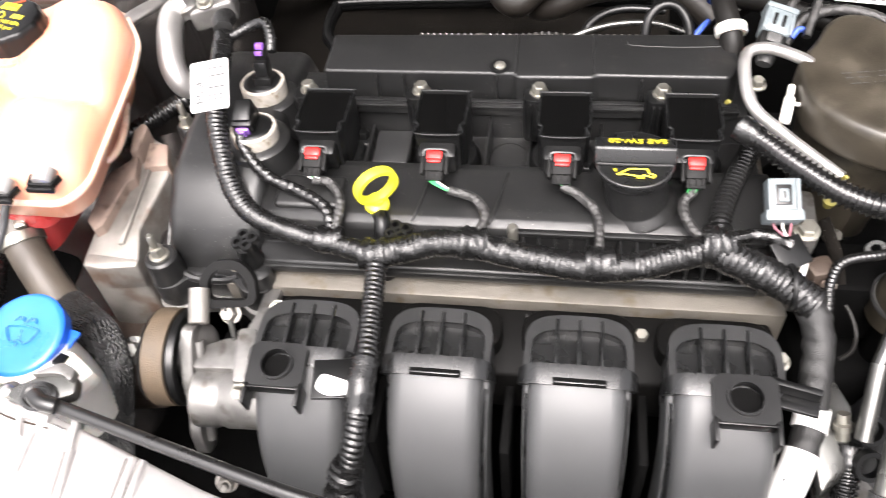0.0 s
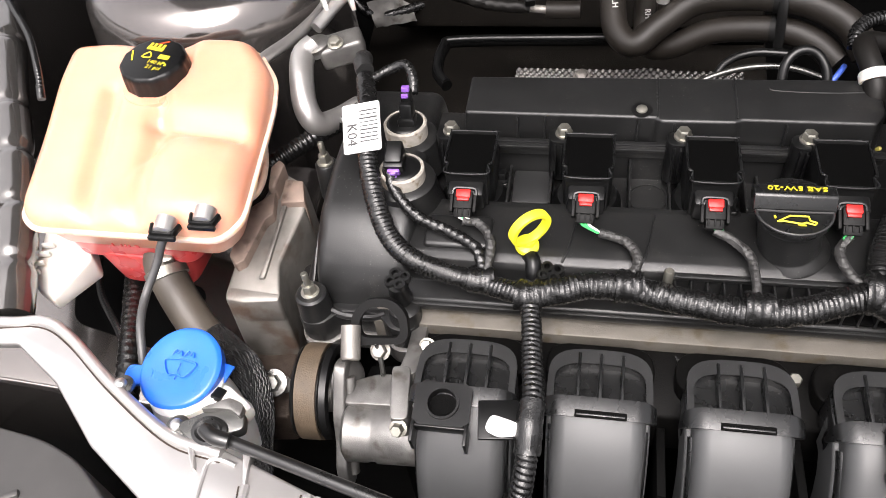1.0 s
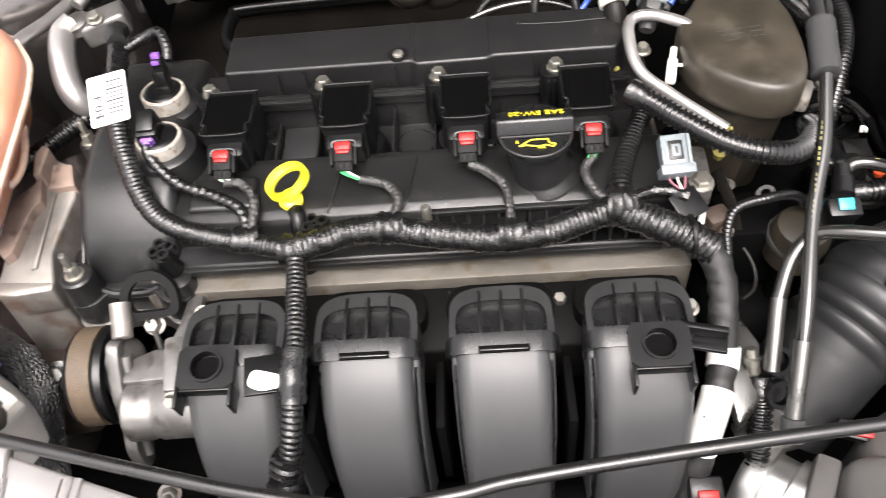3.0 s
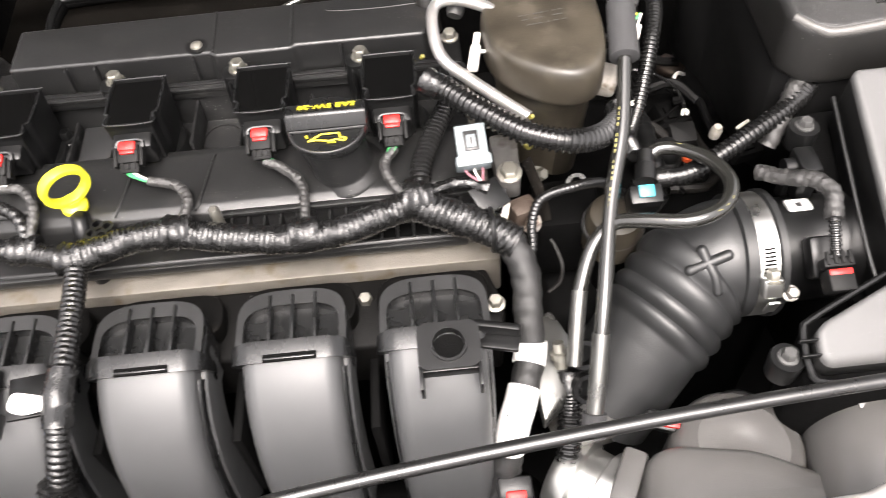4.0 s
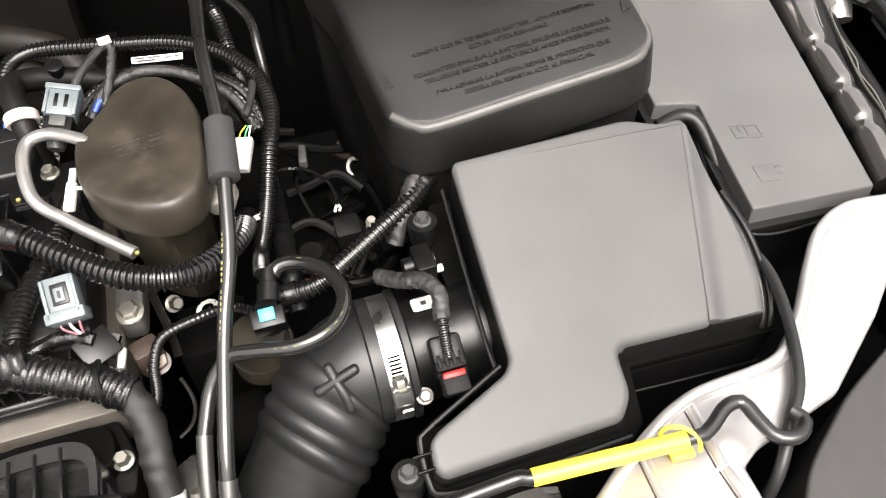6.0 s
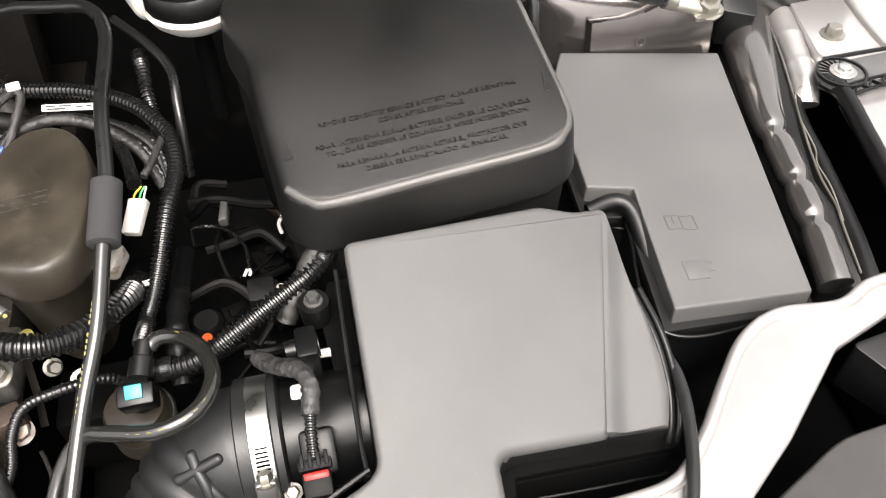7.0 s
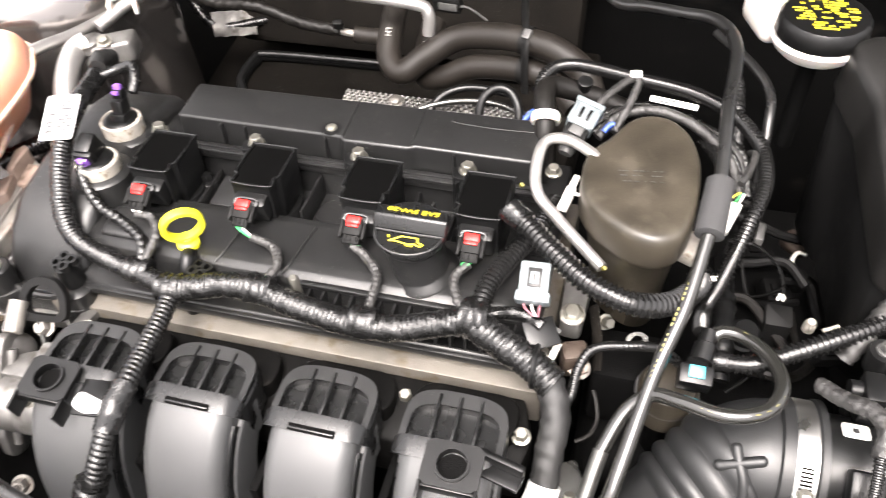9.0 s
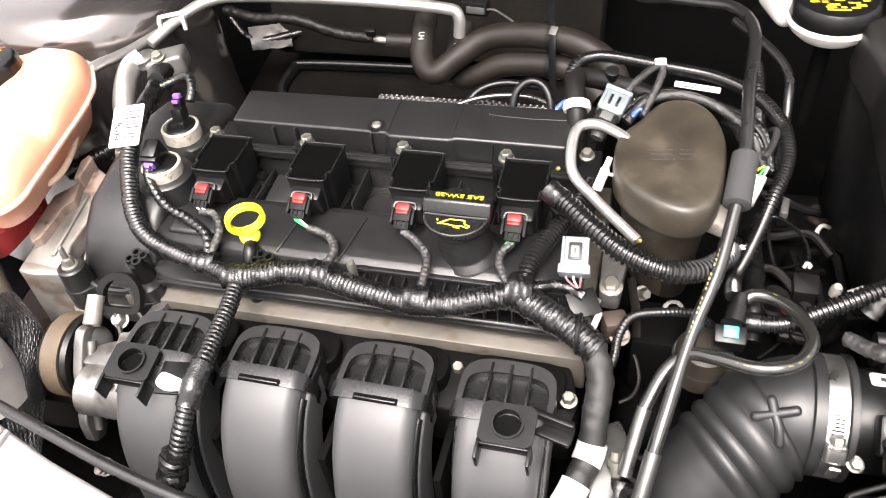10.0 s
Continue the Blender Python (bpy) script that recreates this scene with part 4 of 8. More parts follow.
def runner(x, bracket):
    ob = thing("intake_runner", "satin black plastic intake runner with a ribbed clipped end", "intake runner", (x, 0.30, 0.70), group="intake runners")
    part("duct", runner_shell(x, 0.0305, 0.045, 0.0, 0.265, 1.0, 0.10, 0.010, 0.0016), RUNNER, ob)
    part("seam", runner_shell(x, 0.0342, 0.03, 0.019, 0.2, 1.0, 0.10, 0.002), RUNNER, ob)
    part("seam", runner_shell(x, 0.0325, 0.03, 0.012, 0.3, 1.0, 0.10, 0.002), HEAD, ob)
    # D-shaped ribbed head
    m = facing((x, 0.326, 0.8545), (0, -0.06, 1), (0, 1, 0))
    d = [(-0.0335, -0.02)]
    for k in range(17):
        a = math.pi - math.pi * k / 16
        c, s = math.cos(a), math.sin(a)
        d.append((0.0335 * math.copysign(abs(c) ** 0.62, c), -0.004 + 0.025 * s ** 0.62))
    d.append((0.0335, -0.02))
    part("head", prism(d, -0.0065, -0.035, 0.001, 1, m=m), HEAD, ob)
    inner = [(u * 0.87, v * (0.66 if v > 0 else 0.83) - 0.0035) for u, v in d]
    part("rim", ring_poly(d, inner, 0.0024, m @ pose(0, 0, -0.0004)), RIM, ob)
    part("rim_wall", ring_poly([(u * 0.885, v * (0.68 if v > 0 else 0.845) - 0.0034) for u, v in d], inner, 0.008, m @ pose(0, 0, -0.0035)), HEAD, ob)
    for u in (-0.0135, 0.0005, 0.0145):
        part("rib", moved(box((u, -0.001, -0.0022), (0.0021, 0.037, 0.0085), bev=0.0006), m), HEAD, ob)
    # clip band over the joint
    clip = part("clip_band", runner_shell(x, 0.0362, 0.03, -0.0032, 0.25, 0.285, 0.0, 0.013, 0.001), HEAD, ob)
    if not bracket:
        part("slot", box((x + 0.001, 0.2965, 0.8592), (0.032, 0.0046, 0.002), (16, 0, 0), 0.0004), DARK, clip)
        part("slot_bar", box((x + 0.001, 0.2955, 0.8603), (0.030, 0.0014, 0.0016), (16, 0, 0), 0.0004), HEAD, clip)
    if bracket:
        bx = x + bracket
        mb = facing((bx, 0.291, 0.8635), (0, -0.16, 1), (0, 1, 0.16))
        b = holed_plate(0.0365, 0.029, 0.0093, 0.0035, m=mb)
        ring_plate((bx, 0.291, 0.864), (0, -0.16, 1), 0.0108, 0.0093, 0.0065, bm=b)
        for s in (-0.017, 0.017):
            merge(b, box((s, -0.019, -0.006), (0.0022, 0.014, 0.016), bev=0.0005), mb)
        merge(b, box((0, -0.0145, -0.004), (0.034, 0.002, 0.009), bev=0.0005), mb)
        part("cover_bracket", b, BLACK, ob, "square bracket with a round hole")
        # near-black disc stands in for the depth shade of the hole
        part("hole_shade", lathe((bx, 0.291, 0.8585), (0, -0.16, 1), [(0, 0.0098), (0.001, 0.0098)], 24), DARK, ob)
        if bracket > 0:
            a = box((bx + 0.028, 0.301, 0.861), (0.03, 0.005, 0.010), (0, 0, -14), 0.0015)
            box((bx + 0.028, 0.295, 0.857), (0.028, 0.012, 0.003), (0, 0, -14), 0.001, bm=a)
            part("side_arm", a, BLACK, ob)
        else:
            part("side_arm", box((bx + 0.036, 0.287, 0.858), (0.026, 0.026, 0.003), (8, 0, 6), 0.001), BLACK, ob)


def manifold():
    ob = thing("intake_manifold", "black plastic intake manifold flange with dusty bosses", "intake manifold", (0, 0.37, 0.72))
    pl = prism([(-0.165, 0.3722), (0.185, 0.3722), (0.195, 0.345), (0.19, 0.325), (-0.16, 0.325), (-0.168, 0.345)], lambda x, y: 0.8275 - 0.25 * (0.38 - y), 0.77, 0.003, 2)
    part("flange", pl, DUSTY_SHADE, ob)
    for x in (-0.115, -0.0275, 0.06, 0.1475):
        part("collar", prism(rounded([(x - 0.036, 0.368), (x + 0.036, 0.368), (x + 0.038, 0.335), (x - 0.038, 0.335)], 0.016), 0.832, 0.78, 0.004, 3), DUSTY_SHADE, ob)
    for p in ((0.102, 0.358, 0.819), (0.0145, 0.34, 0.806), (0.1875, 0.3417, 0.826), (-0.072, 0.34, 0.806)):
        part("bolt", hexbolt(p, (0, -0.15, 1), 0.0048, 0.006), STEEL, ob, "zinc hex bolt")
    part("casting_mark", writing("DB6A", 0.009, facing((0.035, 0.3655, 0.8243), (0, -0.25, 1), (0, -1, 0))), HEAD, ob)
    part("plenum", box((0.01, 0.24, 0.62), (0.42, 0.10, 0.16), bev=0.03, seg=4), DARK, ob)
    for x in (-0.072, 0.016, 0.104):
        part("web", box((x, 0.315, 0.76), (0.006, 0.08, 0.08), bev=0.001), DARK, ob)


manifold()
for x, br in ((-0.115, -0.010), (-0.0275, 0), (0.060, 0), (0.1475, 0.007)):
    runner(x, br)


# ---- wiring ----
def harness():
    ob = thing("wiring_harness", "thick engine wiring loom wrapped in shiny black tape", "wiring harness", (0, 0.38, 0.86))
    main = [(-0.225, 0.548, 0.922), (-0.214, 0.509, 0.926), (-0.208, 0.475, 0.920), (-0.201, 0.449, 0.908), (-0.189, 0.421, 0.891), (-0.173, 0.404, 0.879), (-0.147, 0.396, 0.870), (-0.114, 0.390, 0.866), (-0.079, 0.378, 0.869)]
    part("trunk", tube(main, 0.0076, 18, 0.0006, wrap=(0.0033, 0.075), rough=0.10), TAPE, ob)
    mid = [(-0.079, 0.378, 0.869), (-0.058, 0.382, 0.872), (-0.036, 0.388, 0.873), (-0.012, 0.387, 0.873), (0.022, 0.380, 0.873), (0.059, 0.375, 0.872), (0.095, 0.377, 0.873), (0.126, 0.387, 0.875), (0.145, 0.393, 0.876)]
    part("trunk", tube(mid, 0.0094, 20, 0.0006, wrap=(0.0033, 0.07), rough=0.10), TAPE, ob)
    right = [(0.140, 0.392, 0.876), (0.165, 0.382, 0.871), (0.185, 0.375, 0.865), (0.204, 0.365, 0.858)]
    part("trunk", tube(right, 0.0113, 20, 0.0007, wrap=(0.0040, 0.08), rough=0.12), TAPE, ob)
    down = [(0.200, 0.368, 0.859), (0.208, 0.352, 0.845), (0.2075, 0.33, 0.826), (0.207, 0.314, 0.810), (0.198, 0.287, 0.799), (0.189, 0.268, 0.785), (0.18, 0.244, 0.74)]
    part("sleeve", tube(down, 0.0096, 18, 0.002, wrap=(0.012, 0.07), rough=0.12), CLOTH, ob, "matt cloth taped sleeve")
    for a, r in (((-0.079, 0.379, 0.869), 0.0108), ((-0.113, 0.391, 0.867), 0.0096), ((0.144, 0.393, 0.877), 0.0135), ((-0.011, 0.388, 0.874), 0.0112), ((0.071, 0.377, 0.873), 0.0112)):
        v = Vector(a)
        part("tape_joint", tube([v + Vector((-0.009, 0, 0)), v, v + Vector((0.009, 0.001, 0))], r, 14, 0.0015, wrap=(0.006, 0.12), rough=0.16), TAPE, ob)
    drop = [(-0.077, 0.375, 0.868), (-0.074, 0.352, 0.867), (-0.072, 0.332, 0.867), (-0.068, 0.297, 0.868), (-0.069, 0.274, 0.862), (-0.071, 0.252, 0.845), (-0.077, 0.237, 0.82), (-0.086, 0.23, 0.80)]
    part("branch", tube(drop, 0.0068, 16, 0.0007, wrap=(0.0038, 0.14), rough=0.05), TAPE, ob, "ribbed taped branch loom")
    part("tape_joint", tube([(-0.0685, 0.296, 0.868), (-0.069, 0.28, 0.8645), (-0.0695, 0.266, 0.857)], 0.0084, 12, 0.002, rough=0.15), TAPE, ob)
    part("tape_joint", tube([(-0.0745, 0.245, 0.833), (-0.0785, 0.235, 0.818), (-0.082, 0.23, 0.806)], 0.0105, 12, 0.002, wrap=(0.005, 0.12), rough=0.3), TAPE, ob)
    # branches to the coils
    for pts in ([(-0.131, 0.429, 0.887), (-0.119, 0.430, 0.884), (-0.109, 0.416, 0.880), (-0.110, 0.395, 0.872)],
                [(-0.043, 0.429, 0.886), (-0.033, 0.426, 0.885), (-0.015, 0.423, 0.881), (-0.006, 0.408, 0.879), (-0.011, 0.391, 0.876)],
                [(0.045, 0.432, 0.887), (0.058, 0.425, 0.884), (0.069, 0.412, 0.880), (0.071, 0.380, 0.875)],
                [(0.131, 0.432, 0.887), (0.124, 0.421, 0.884), (0.130, 0.404, 0.880), (0.143, 0.394, 0.878)]):
        part("coil_branch", tube(pts[1:] if len(pts) > 4 else pts, 0.0033, 12, 0.0008, wrap=(0.0042, 0.14), rough=0.2), BRAID, ob, "dusty cloth wrapped coil branch")
        p = Vector(pts[0])
        for dx, mt in ((-0.0022, GREEN if pts[0][0] > -0.1 else WHITE), (0.0, GREEN), (0.0022, WHITE if pts[0][0] < 0 else GREEN)):
            part("wire", tube([p + Vector((dx, 0.006, 0.0015)), p + Vector((dx, 0.001, 0.0025)), Vector(pts[1]) + Vector((dx * 0.4, 0, 0))], 0.0011, 6, 0.002), mt, ob)
    cam_branch = [(-0.189, 0.459, 0.908), (-0.183, 0.446, 0.897), (-0.165, 0.432, 0.886), (-0.138, 0.422, 0.881), (-0.119, 0.411, 0.878), (-0.112, 0.396, 0.871)]
    part("sensor_branch", tube(cam_branch, 0.0044, 12, 0.0008, wrap=(0.0058, 0.13), rough=0.10), TAPE, ob)
    for dx, mt in ((-0.0015, PINK), (0.0016, WHITE)):
        part("wire", tube([(-0.1855 + dx, 0.459, 0.911), (-0.187 + dx, 0.4565, 0.907), (-0.1885 + dx, 0.455, 0.904)], 0.0011, 6, 0.002), mt, ob)
    part("sensor_branch", tube([(-0.222, 0.545, 0.922), (-0.207, 0.556, 0.925), (-0.192, 0.556, 0.93), (-0.185, 0.545, 0.925), (-0.184, 0.535, 0.918)], 0.0042, 12, 0.0012, wrap=(0.004, 0.12), rough=0.1), TAPE, ob)
    part("end_plug", tube([(-0.226, 0.553, 0.926), (-0.231, 0.565, 0.926), (-0.236, 0.585, 0.915)], 0.0075, 12, 0.002, rough=0.2), CLOTH, ob)
    part("up_conduit", tube([(0.146, 0.397, 0.878), (0.148, 0.416, 0.884), (0.158, 0.443, 0.887), (0.172, 0.475, 0.888), (0.18, 0.51, 0.885)], 0.0075, 16, rib=(0.0034, 0.20)), CONDUIT, ob, "ribbed black conduit")
    part("plug_branch", tube([(0.148, 0.395, 0.877), (0.160, 0.402, 0.877), (0.176, 0.402, 0.880), (0.190, 0.396, 0.878)], 0.0042, 10, 0.0014, rough=0.22), TAPE, ob)
    # band tie on the trunk
    part("tie", tube([(0.1895, 0.3735 + 0.0135 * math.cos(a), 0.8635 + 0.0135 * math.sin(a)) for a in [i * math.pi / 6 for i in range(12)]], 0.0018, 8, 0.003, closed=True), BLACK, ob)
    # paper tags
    tag = facing((-0.2085, 0.477, 0.9315), (-0.05, -0.42, 0.9), (-0.20, 1, 0.4)) @ Matrix.Scale(0.74, 4)
    lab = part("label", moved(prism(rounded([(-0.0215, -0.027), (0.0175, -0.027), (0.0175, 0.027), (-0.0215, 0.027)], 0.003), 0.0006, -0.0006, 0), tag), LABEL, ob, "white barcode label")
    part("code", writing("K04", 0.0150, tag @ pose(-0.0125, -0.007, 0.0008, 0, 0, -90), 0.0005), INK, lab, "black printed code")
    for i, w in enumerate((0.9, 0.5, 1.2, 0.6, 0.6, 1.1, 0.5, 0.9, 0.7)):
        row, col = i % 9, 0
        part("bar", moved(box((0.0055, 0.018 - row * 0.0042, 0.0009), (0.019, 0.0009 * w + 0.0005, 0.0004), bev=0), tag), INK, lab)
    for c, n, s in (((0.2085, 0.3155, 0.8205), (0.05, -0.62, 0.78), 0.026),):
        m = facing(c, n, (0, 1, 0.7))
        sl = part("label", tube([p for p in smooth_path(down, 0.003) if 0.304 < p.y < 0.3195], 0.0108, 22, 0.002), LABEL, ob, "white wrapped paper label")
        for k, (dx, txt) in enumerate(((-0.007, "CLIP"), (0.0, "OK"), (0.007, "CLIP"))):
            part("print", writing(txt, 0.0048, facing((0.2066 + dx * 0.85, 0.3078 - abs(dx) * 0.1, 0.8166 - abs(dx) * 0.32), (dx * 55, -0.62, 0.85), (1, 0, 0))), INK, sl)
    sl = part("label", tube([p for p in smooth_path(down, 0.003) if 0.262 < p.y < 0.2935], 0.0106, 22, 0.002), LABEL, ob, "large white paper label")
    part("bars", moved(box((0, 0, 0), (0.002, 0.014, 0.0005), bev=0), facing((0.189, 0.2685, 0.7982), (0, -0.6, 0.8), (-0.3, 0.8, 0.6))), INK, sl)
    part("loose_tag", moved(prism(rounded([(-0.014, -0.0045), (-0.004, -0.0068), (0.017, 0.0015), (0.004, 0.0052), (-0.012, 0.0060)], 0.004), 0.0009, -0.0009, 0.0003, 1), facing((-0.082, 0.277, 0.8665), (0.1, -0.5, 0.85), (0.2, 1, 0.5))), LABEL, ob, "torn cream paper tag")


def grey_plug(p, m, name="connector", label="pale grey wiring plug standing open on the engine"):
    ob = thing(name, label, "connector", p)
    part("shell", moved(box((0, 0, 0), (0.0185, 0.028, 0.013), bev=0.0014), m), GREYBLUE, ob)
    part("collar", moved(box((0, -0.010, 0.0005), (0.0225, 0.007, 0.016), bev=0.001), m), GREYBLUE, ob)
    for s in (-0.0085, 0.0085):
        part("rib", moved(box((s, 0.001, 0.0075), (0.0022, 0.024, 0.002), bev=0.0006), m), GREYBLUE, ob)
    sk = part("socket", moved(box((0, 0.003, 0.0062), (0.0095, 0.013, 0.002), bev=0.0005), m), BLACK, ob)
    part("tongue", moved(box((0, 0.0025, 0.0072), (0.0058, 0.0085, 0.002), bev=0.0006), m), GREYBLUE, sk)
    part("slot", moved(box((0, 0.0025, 0.0083), (0.0018, 0.0045, 0.0004), bev=0), m), BLACK, sk)
    for dx, mt in ((-0.005, PINK), (0.0, WHITE), (0.005, PINK)):
        part("wire", moved(tube([(dx, -0.011, 0.001), (dx, -0.016, 0.0), (dx * 0.3 + 0.003, -0.021, -0.004)], 0.0008, 6, 0.002), m), mt, ob)
    return ob


def rear_plug(m):
    ob = thing("connector", "pale grey wiring plug joined to a black one behind the canister", "connector", m.translation)
    part("shell", moved(box((0, 0.002, 0), (0.0205, 0.022, 0.0135), bev=0.0014), m), GREYBLUE, ob)
    part("lip", moved(box((0, 0.0125, 0.0005), (0.0225, 0.0045, 0.015), bev=0.001), m), GREYBLUE, ob)
    for x in (-0.0092, 0.0092):
        part("rib", moved(box((x, 0.001, 0.0068), (0.0024, 0.019, 0.0022), bev=0.0006), m), GREYBLUE, ob)
    for x in (-0.0032, 0.0032):
        part("slot", moved(box((x, 0.002, 0.0067), (0.0026, 0.010, 0.0008), bev=0.0003), m), BLACK, ob)
    bp = part("black_plug", moved(box((0, -0.0145, -0.001), (0.018, 0.014, 0.012), bev=0.0014), m), MATT, ob, "black mating plug")
    part("latch", moved(box((0, -0.0135, 0.006), (0.010, 0.008, 0.002), bev=0.0006), m), DULLGREY, bp)
    part("seal", moved(lathe((0, -0.022, -0.001), (0, -1, -0.2), [(0, 0.0062), (0.003, 0.0066), (0.006, 0.0062), (0.009, 0.0052)], 16), m), DULLGREY, bp)


harness()
grey_plug((0.181, 0.414, 0.893), facing((0.181, 0.413, 0.8995), (0.0, -0.5, 0.86), (-0.05, 0.86, 0.5)))
rear_plug(facing((0.190, 0.561, 0.925), (0.15, -0.35, 0.9), (0.28, 0.95, 0.3)))


# ---- things round the engine ----
def canister():
    ob = thing("vacuum_canister", "dull brownish black teardrop shaped plastic canister cover", "canister", (0.24, 0.48, 0.84))
    rim = [(0.1977, 0.500), (0.1995, 0.519), (0.213, 0.5405), (0.2255, 0.5635), (0.240, 0.5725), (0.2565, 0.569), (0.2705, 0.551), (0.2782, 0.523), (0.2785, 0.49), (0.2752, 0.463), (0.268, 0.4455), (0.2555, 0.4375), (0.240, 0.439), (0.223, 0.4485), (0.209, 0.462), (0.2003, 0.479)]
    flat = [(p.x, p.y) for p in smooth_path([(u, v, 0) for u, v in rim], 0.0045, True)[:-1]]
    part("cover", dome(flat, [(0.985, 0.904), (0.998, 0.9055), (1.0, 0.9080), (1.0, 0.9205), (0.994, 0.9248), (0.980, 0.9278), (0.958, 0.9298), (0.925, 0.9310), (0.86, 0.9316), (0.74, 0.9318), (0.5, 0.9314), (0.1, 0.9312)]), CANISTER, ob, smooth=60)
    low = [(0.240 + (u - 0.240) * 0.90, 0.50 + (v - 0.50) * 0.90) for u, v in flat]
    part("body", prism(low, 0.916, 0.82, 0.001, 1, -0.012), CANISTER, ob)
    rnd = random.Random(7)
    for dy, w in ((0.013, 0.030), (0.008, 0.026), (0.002, 0.030)):
        x = -w / 2
        pr = bmesh.new()
        while x < w / 2:
            n = rnd.uniform(0.0012, 0.004)
            if rnd.random() < 0.7:
                box((0.2385 + x, 0.490 + dy + 0.14 * x, 0.9316), (n * 0.8, rnd.uniform(0.0004, 0.0012), 0.0003), (0, 0, 8), 0, bm=pr)
            x += n
        part("worn_print", pr, DULLGREY, ob, "worn unreadable print")


def curve_thing(name, label, cat, pts, r, material, **k):
    if "rib" not in k and r < 0.0045:
        return solo(name, tube(pts, r, **k), material, label, cat, at=pts[0])
    ob = thing(name, label, cat, pts[0])
    part("conduit" if "rib" in k else "hose", tube(pts, r, **k), material, ob)
    for a, b in ((0, 1), (-1, -2)):
        p, q = Vector(pts[a]), Vector(pts[b])
        d = (q - p).normalized()
        part("end_tape", tube([p - d * 0.004, p + d * 0.003, p + d * 0.010], r * 1.06, 14, 0.002, wrap=(0.006, 0.08), rough=0.1), TAPE, ob)
    return ob


def right_pipes():
    curve_thing("aluminium_pipe", "bare aluminium pipe looped beside the canister", "pipe", [(0.207, 0.512, 0.927), (0.203, 0.518, 0.929), (0.183, 0.532, 0.928), (0.168, 0.530, 0.926), (0.1645, 0.511, 0.922), (0.169, 0.487, 0.914), (0.188, 0.469, 0.906), (0.222, 0.440, 0.896)], 0.0042, PIPE)
    curve_thing("ribbed_conduit", "thick ribbed black conduit curving past the canister", "conduit", [(0.158, 0.454, 0.922), (0.172, 0.445, 0.918), (0.186, 0.434, 0.914), (0.215, 0.415, 0.907), (0.244, 0.407, 0.903), (0.267, 0.418, 0.895), (0.284, 0.443, 0.885), (0.29, 0.47, 0.87)], 0.0082, CONDUIT, seg=20, rib=(0.0040, 0.20))
    hose = thing("fuel_vapour_hose", "smoky black hose with yellow writing and grey foam sleeve", "hose", (0.238, 0.262, 0.80))
    pts = [(0.150, 0.80, 0.958), (0.170, 0.755, 0.946), (0.198, 0.712, 0.942), (0.224, 0.694, 0.950), (0.252, 0.676, 0.957), (0.279, 0.656, 0.964), (0.293, 0.615, 0.966), (0.290, 0.55, 0.955), (0.290, 0.50, 0.938), (0.286, 0.457, 0.923)]
    part("upper_hose", tube(pts, 0.0047, 14), BLACK_ROD, hose)
    part("lower_hose", tube([(0.286, 0.458, 0.924), (0.278, 0.415, 0.902), (0.265, 0.375, 0.880), (0.252, 0.320, 0.853), (0.246, 0.295, 0.834)], 0.0047, 14), CLEAR, hose)
    part("pipe", tube([(0.248, 0.303, 0.840), (0.244, 0.285, 0.825), (0.239, 0.263, 0.806)], 0.0055, 14), PIPE_DARK, hose, "dull metal end pipe")
    part("end_sleeve", tube([(0.2395, 0.266, 0.809), (0.2375, 0.255, 0.799)], 0.0075, 16), FOAM, hose)
    s = lathe((0.2905, 0.5, 0.938), Vector((0.286, 0.457, 0.9235)) - Vector((0.2905, 0.5, 0.938)), [(0.003, 0.0078), (0.004, 0.0093), (0.045, 0.0097), (0.046, 0.0078)], 28)
    part("foam_sleeve", s, FOAM, hose, "grey foam sleeve")
    for i in range(26):
        u = i / 26
        a, b = Vector((0.2815, 0.44, 0.9185)), Vector((0.2595, 0.36, 0.8765))
        if i % 5 != 4:
            part("print_mark", box(a.lerp(b, u), (0.0009, 0.0022, 0.0006), (27, 0, -15), 0), FADED, hose)
    h2 = thing("breather_hose", "glossy black hose looping from a cyan locked coupling", "hose", (0.291, 0.388, 0.86))
    loop = [(0.299, 0.414, 0.874), (0.305, 0.418, 0.877), (0.319, 0.414, 0.879), (0.333, 0.397, 0.884), (0.338, 0.373, 0.888), (0.328, 0.354, 0.888), (0.306, 0.3475, 0.886), (0.280, 0.356, 0.880), (0.264, 0.362, 0.872), (0.250, 0.353, 0.861), (0.2385, 0.330, 0.844)]
    part("hose", tube(loop, 0.0047, 14), CLEAR, h2)
    run = smooth_path(loop, 0.0065)
    for k, (a, b) in enumerate(zip(run[3:26], run[4:27])):
        if k % 7 != 6:
            d = (b - a).normalized()
            up = Vector((0, -0.35, 1)).cross(d).normalized() * 0.0012 + Vector((0, -0.0012, 0.0042))
            part("print_mark", tube([a + up, a + up + d * 0.0030], 0.0004, 6, 0.002), FADED, h2, "faded yellow print")
    part("pipe", tube([(0.2395, 0.332, 0.846), (0.2355, 0.315, 0.834), (0.2315, 0.295, 0.818)], 0.005, 14), PIPE_DARK, h2, "dull metal end pipe")
    c = lathe((0.291, 0.392, 0.852), (0, 0.1, 1), [(0, 0.009), (0.006, 0.009), (0.008, 0.007), (0.02, 0.007)], 20)
    box((0.2905, 0.387, 0.864), (0.021, 0.013, 0.018), (20, 0, 0), 0.0014, bm=c)
    lathe((0.293, 0.396, 0.87), (0.15, 0.8, 0.25), [(0, 0.0075), (0.012, 0.0072), (0.013, 0.0055), (0.022, 0.0055)], 18, c)
    cp = part("coupling", c, BLACK, h2)
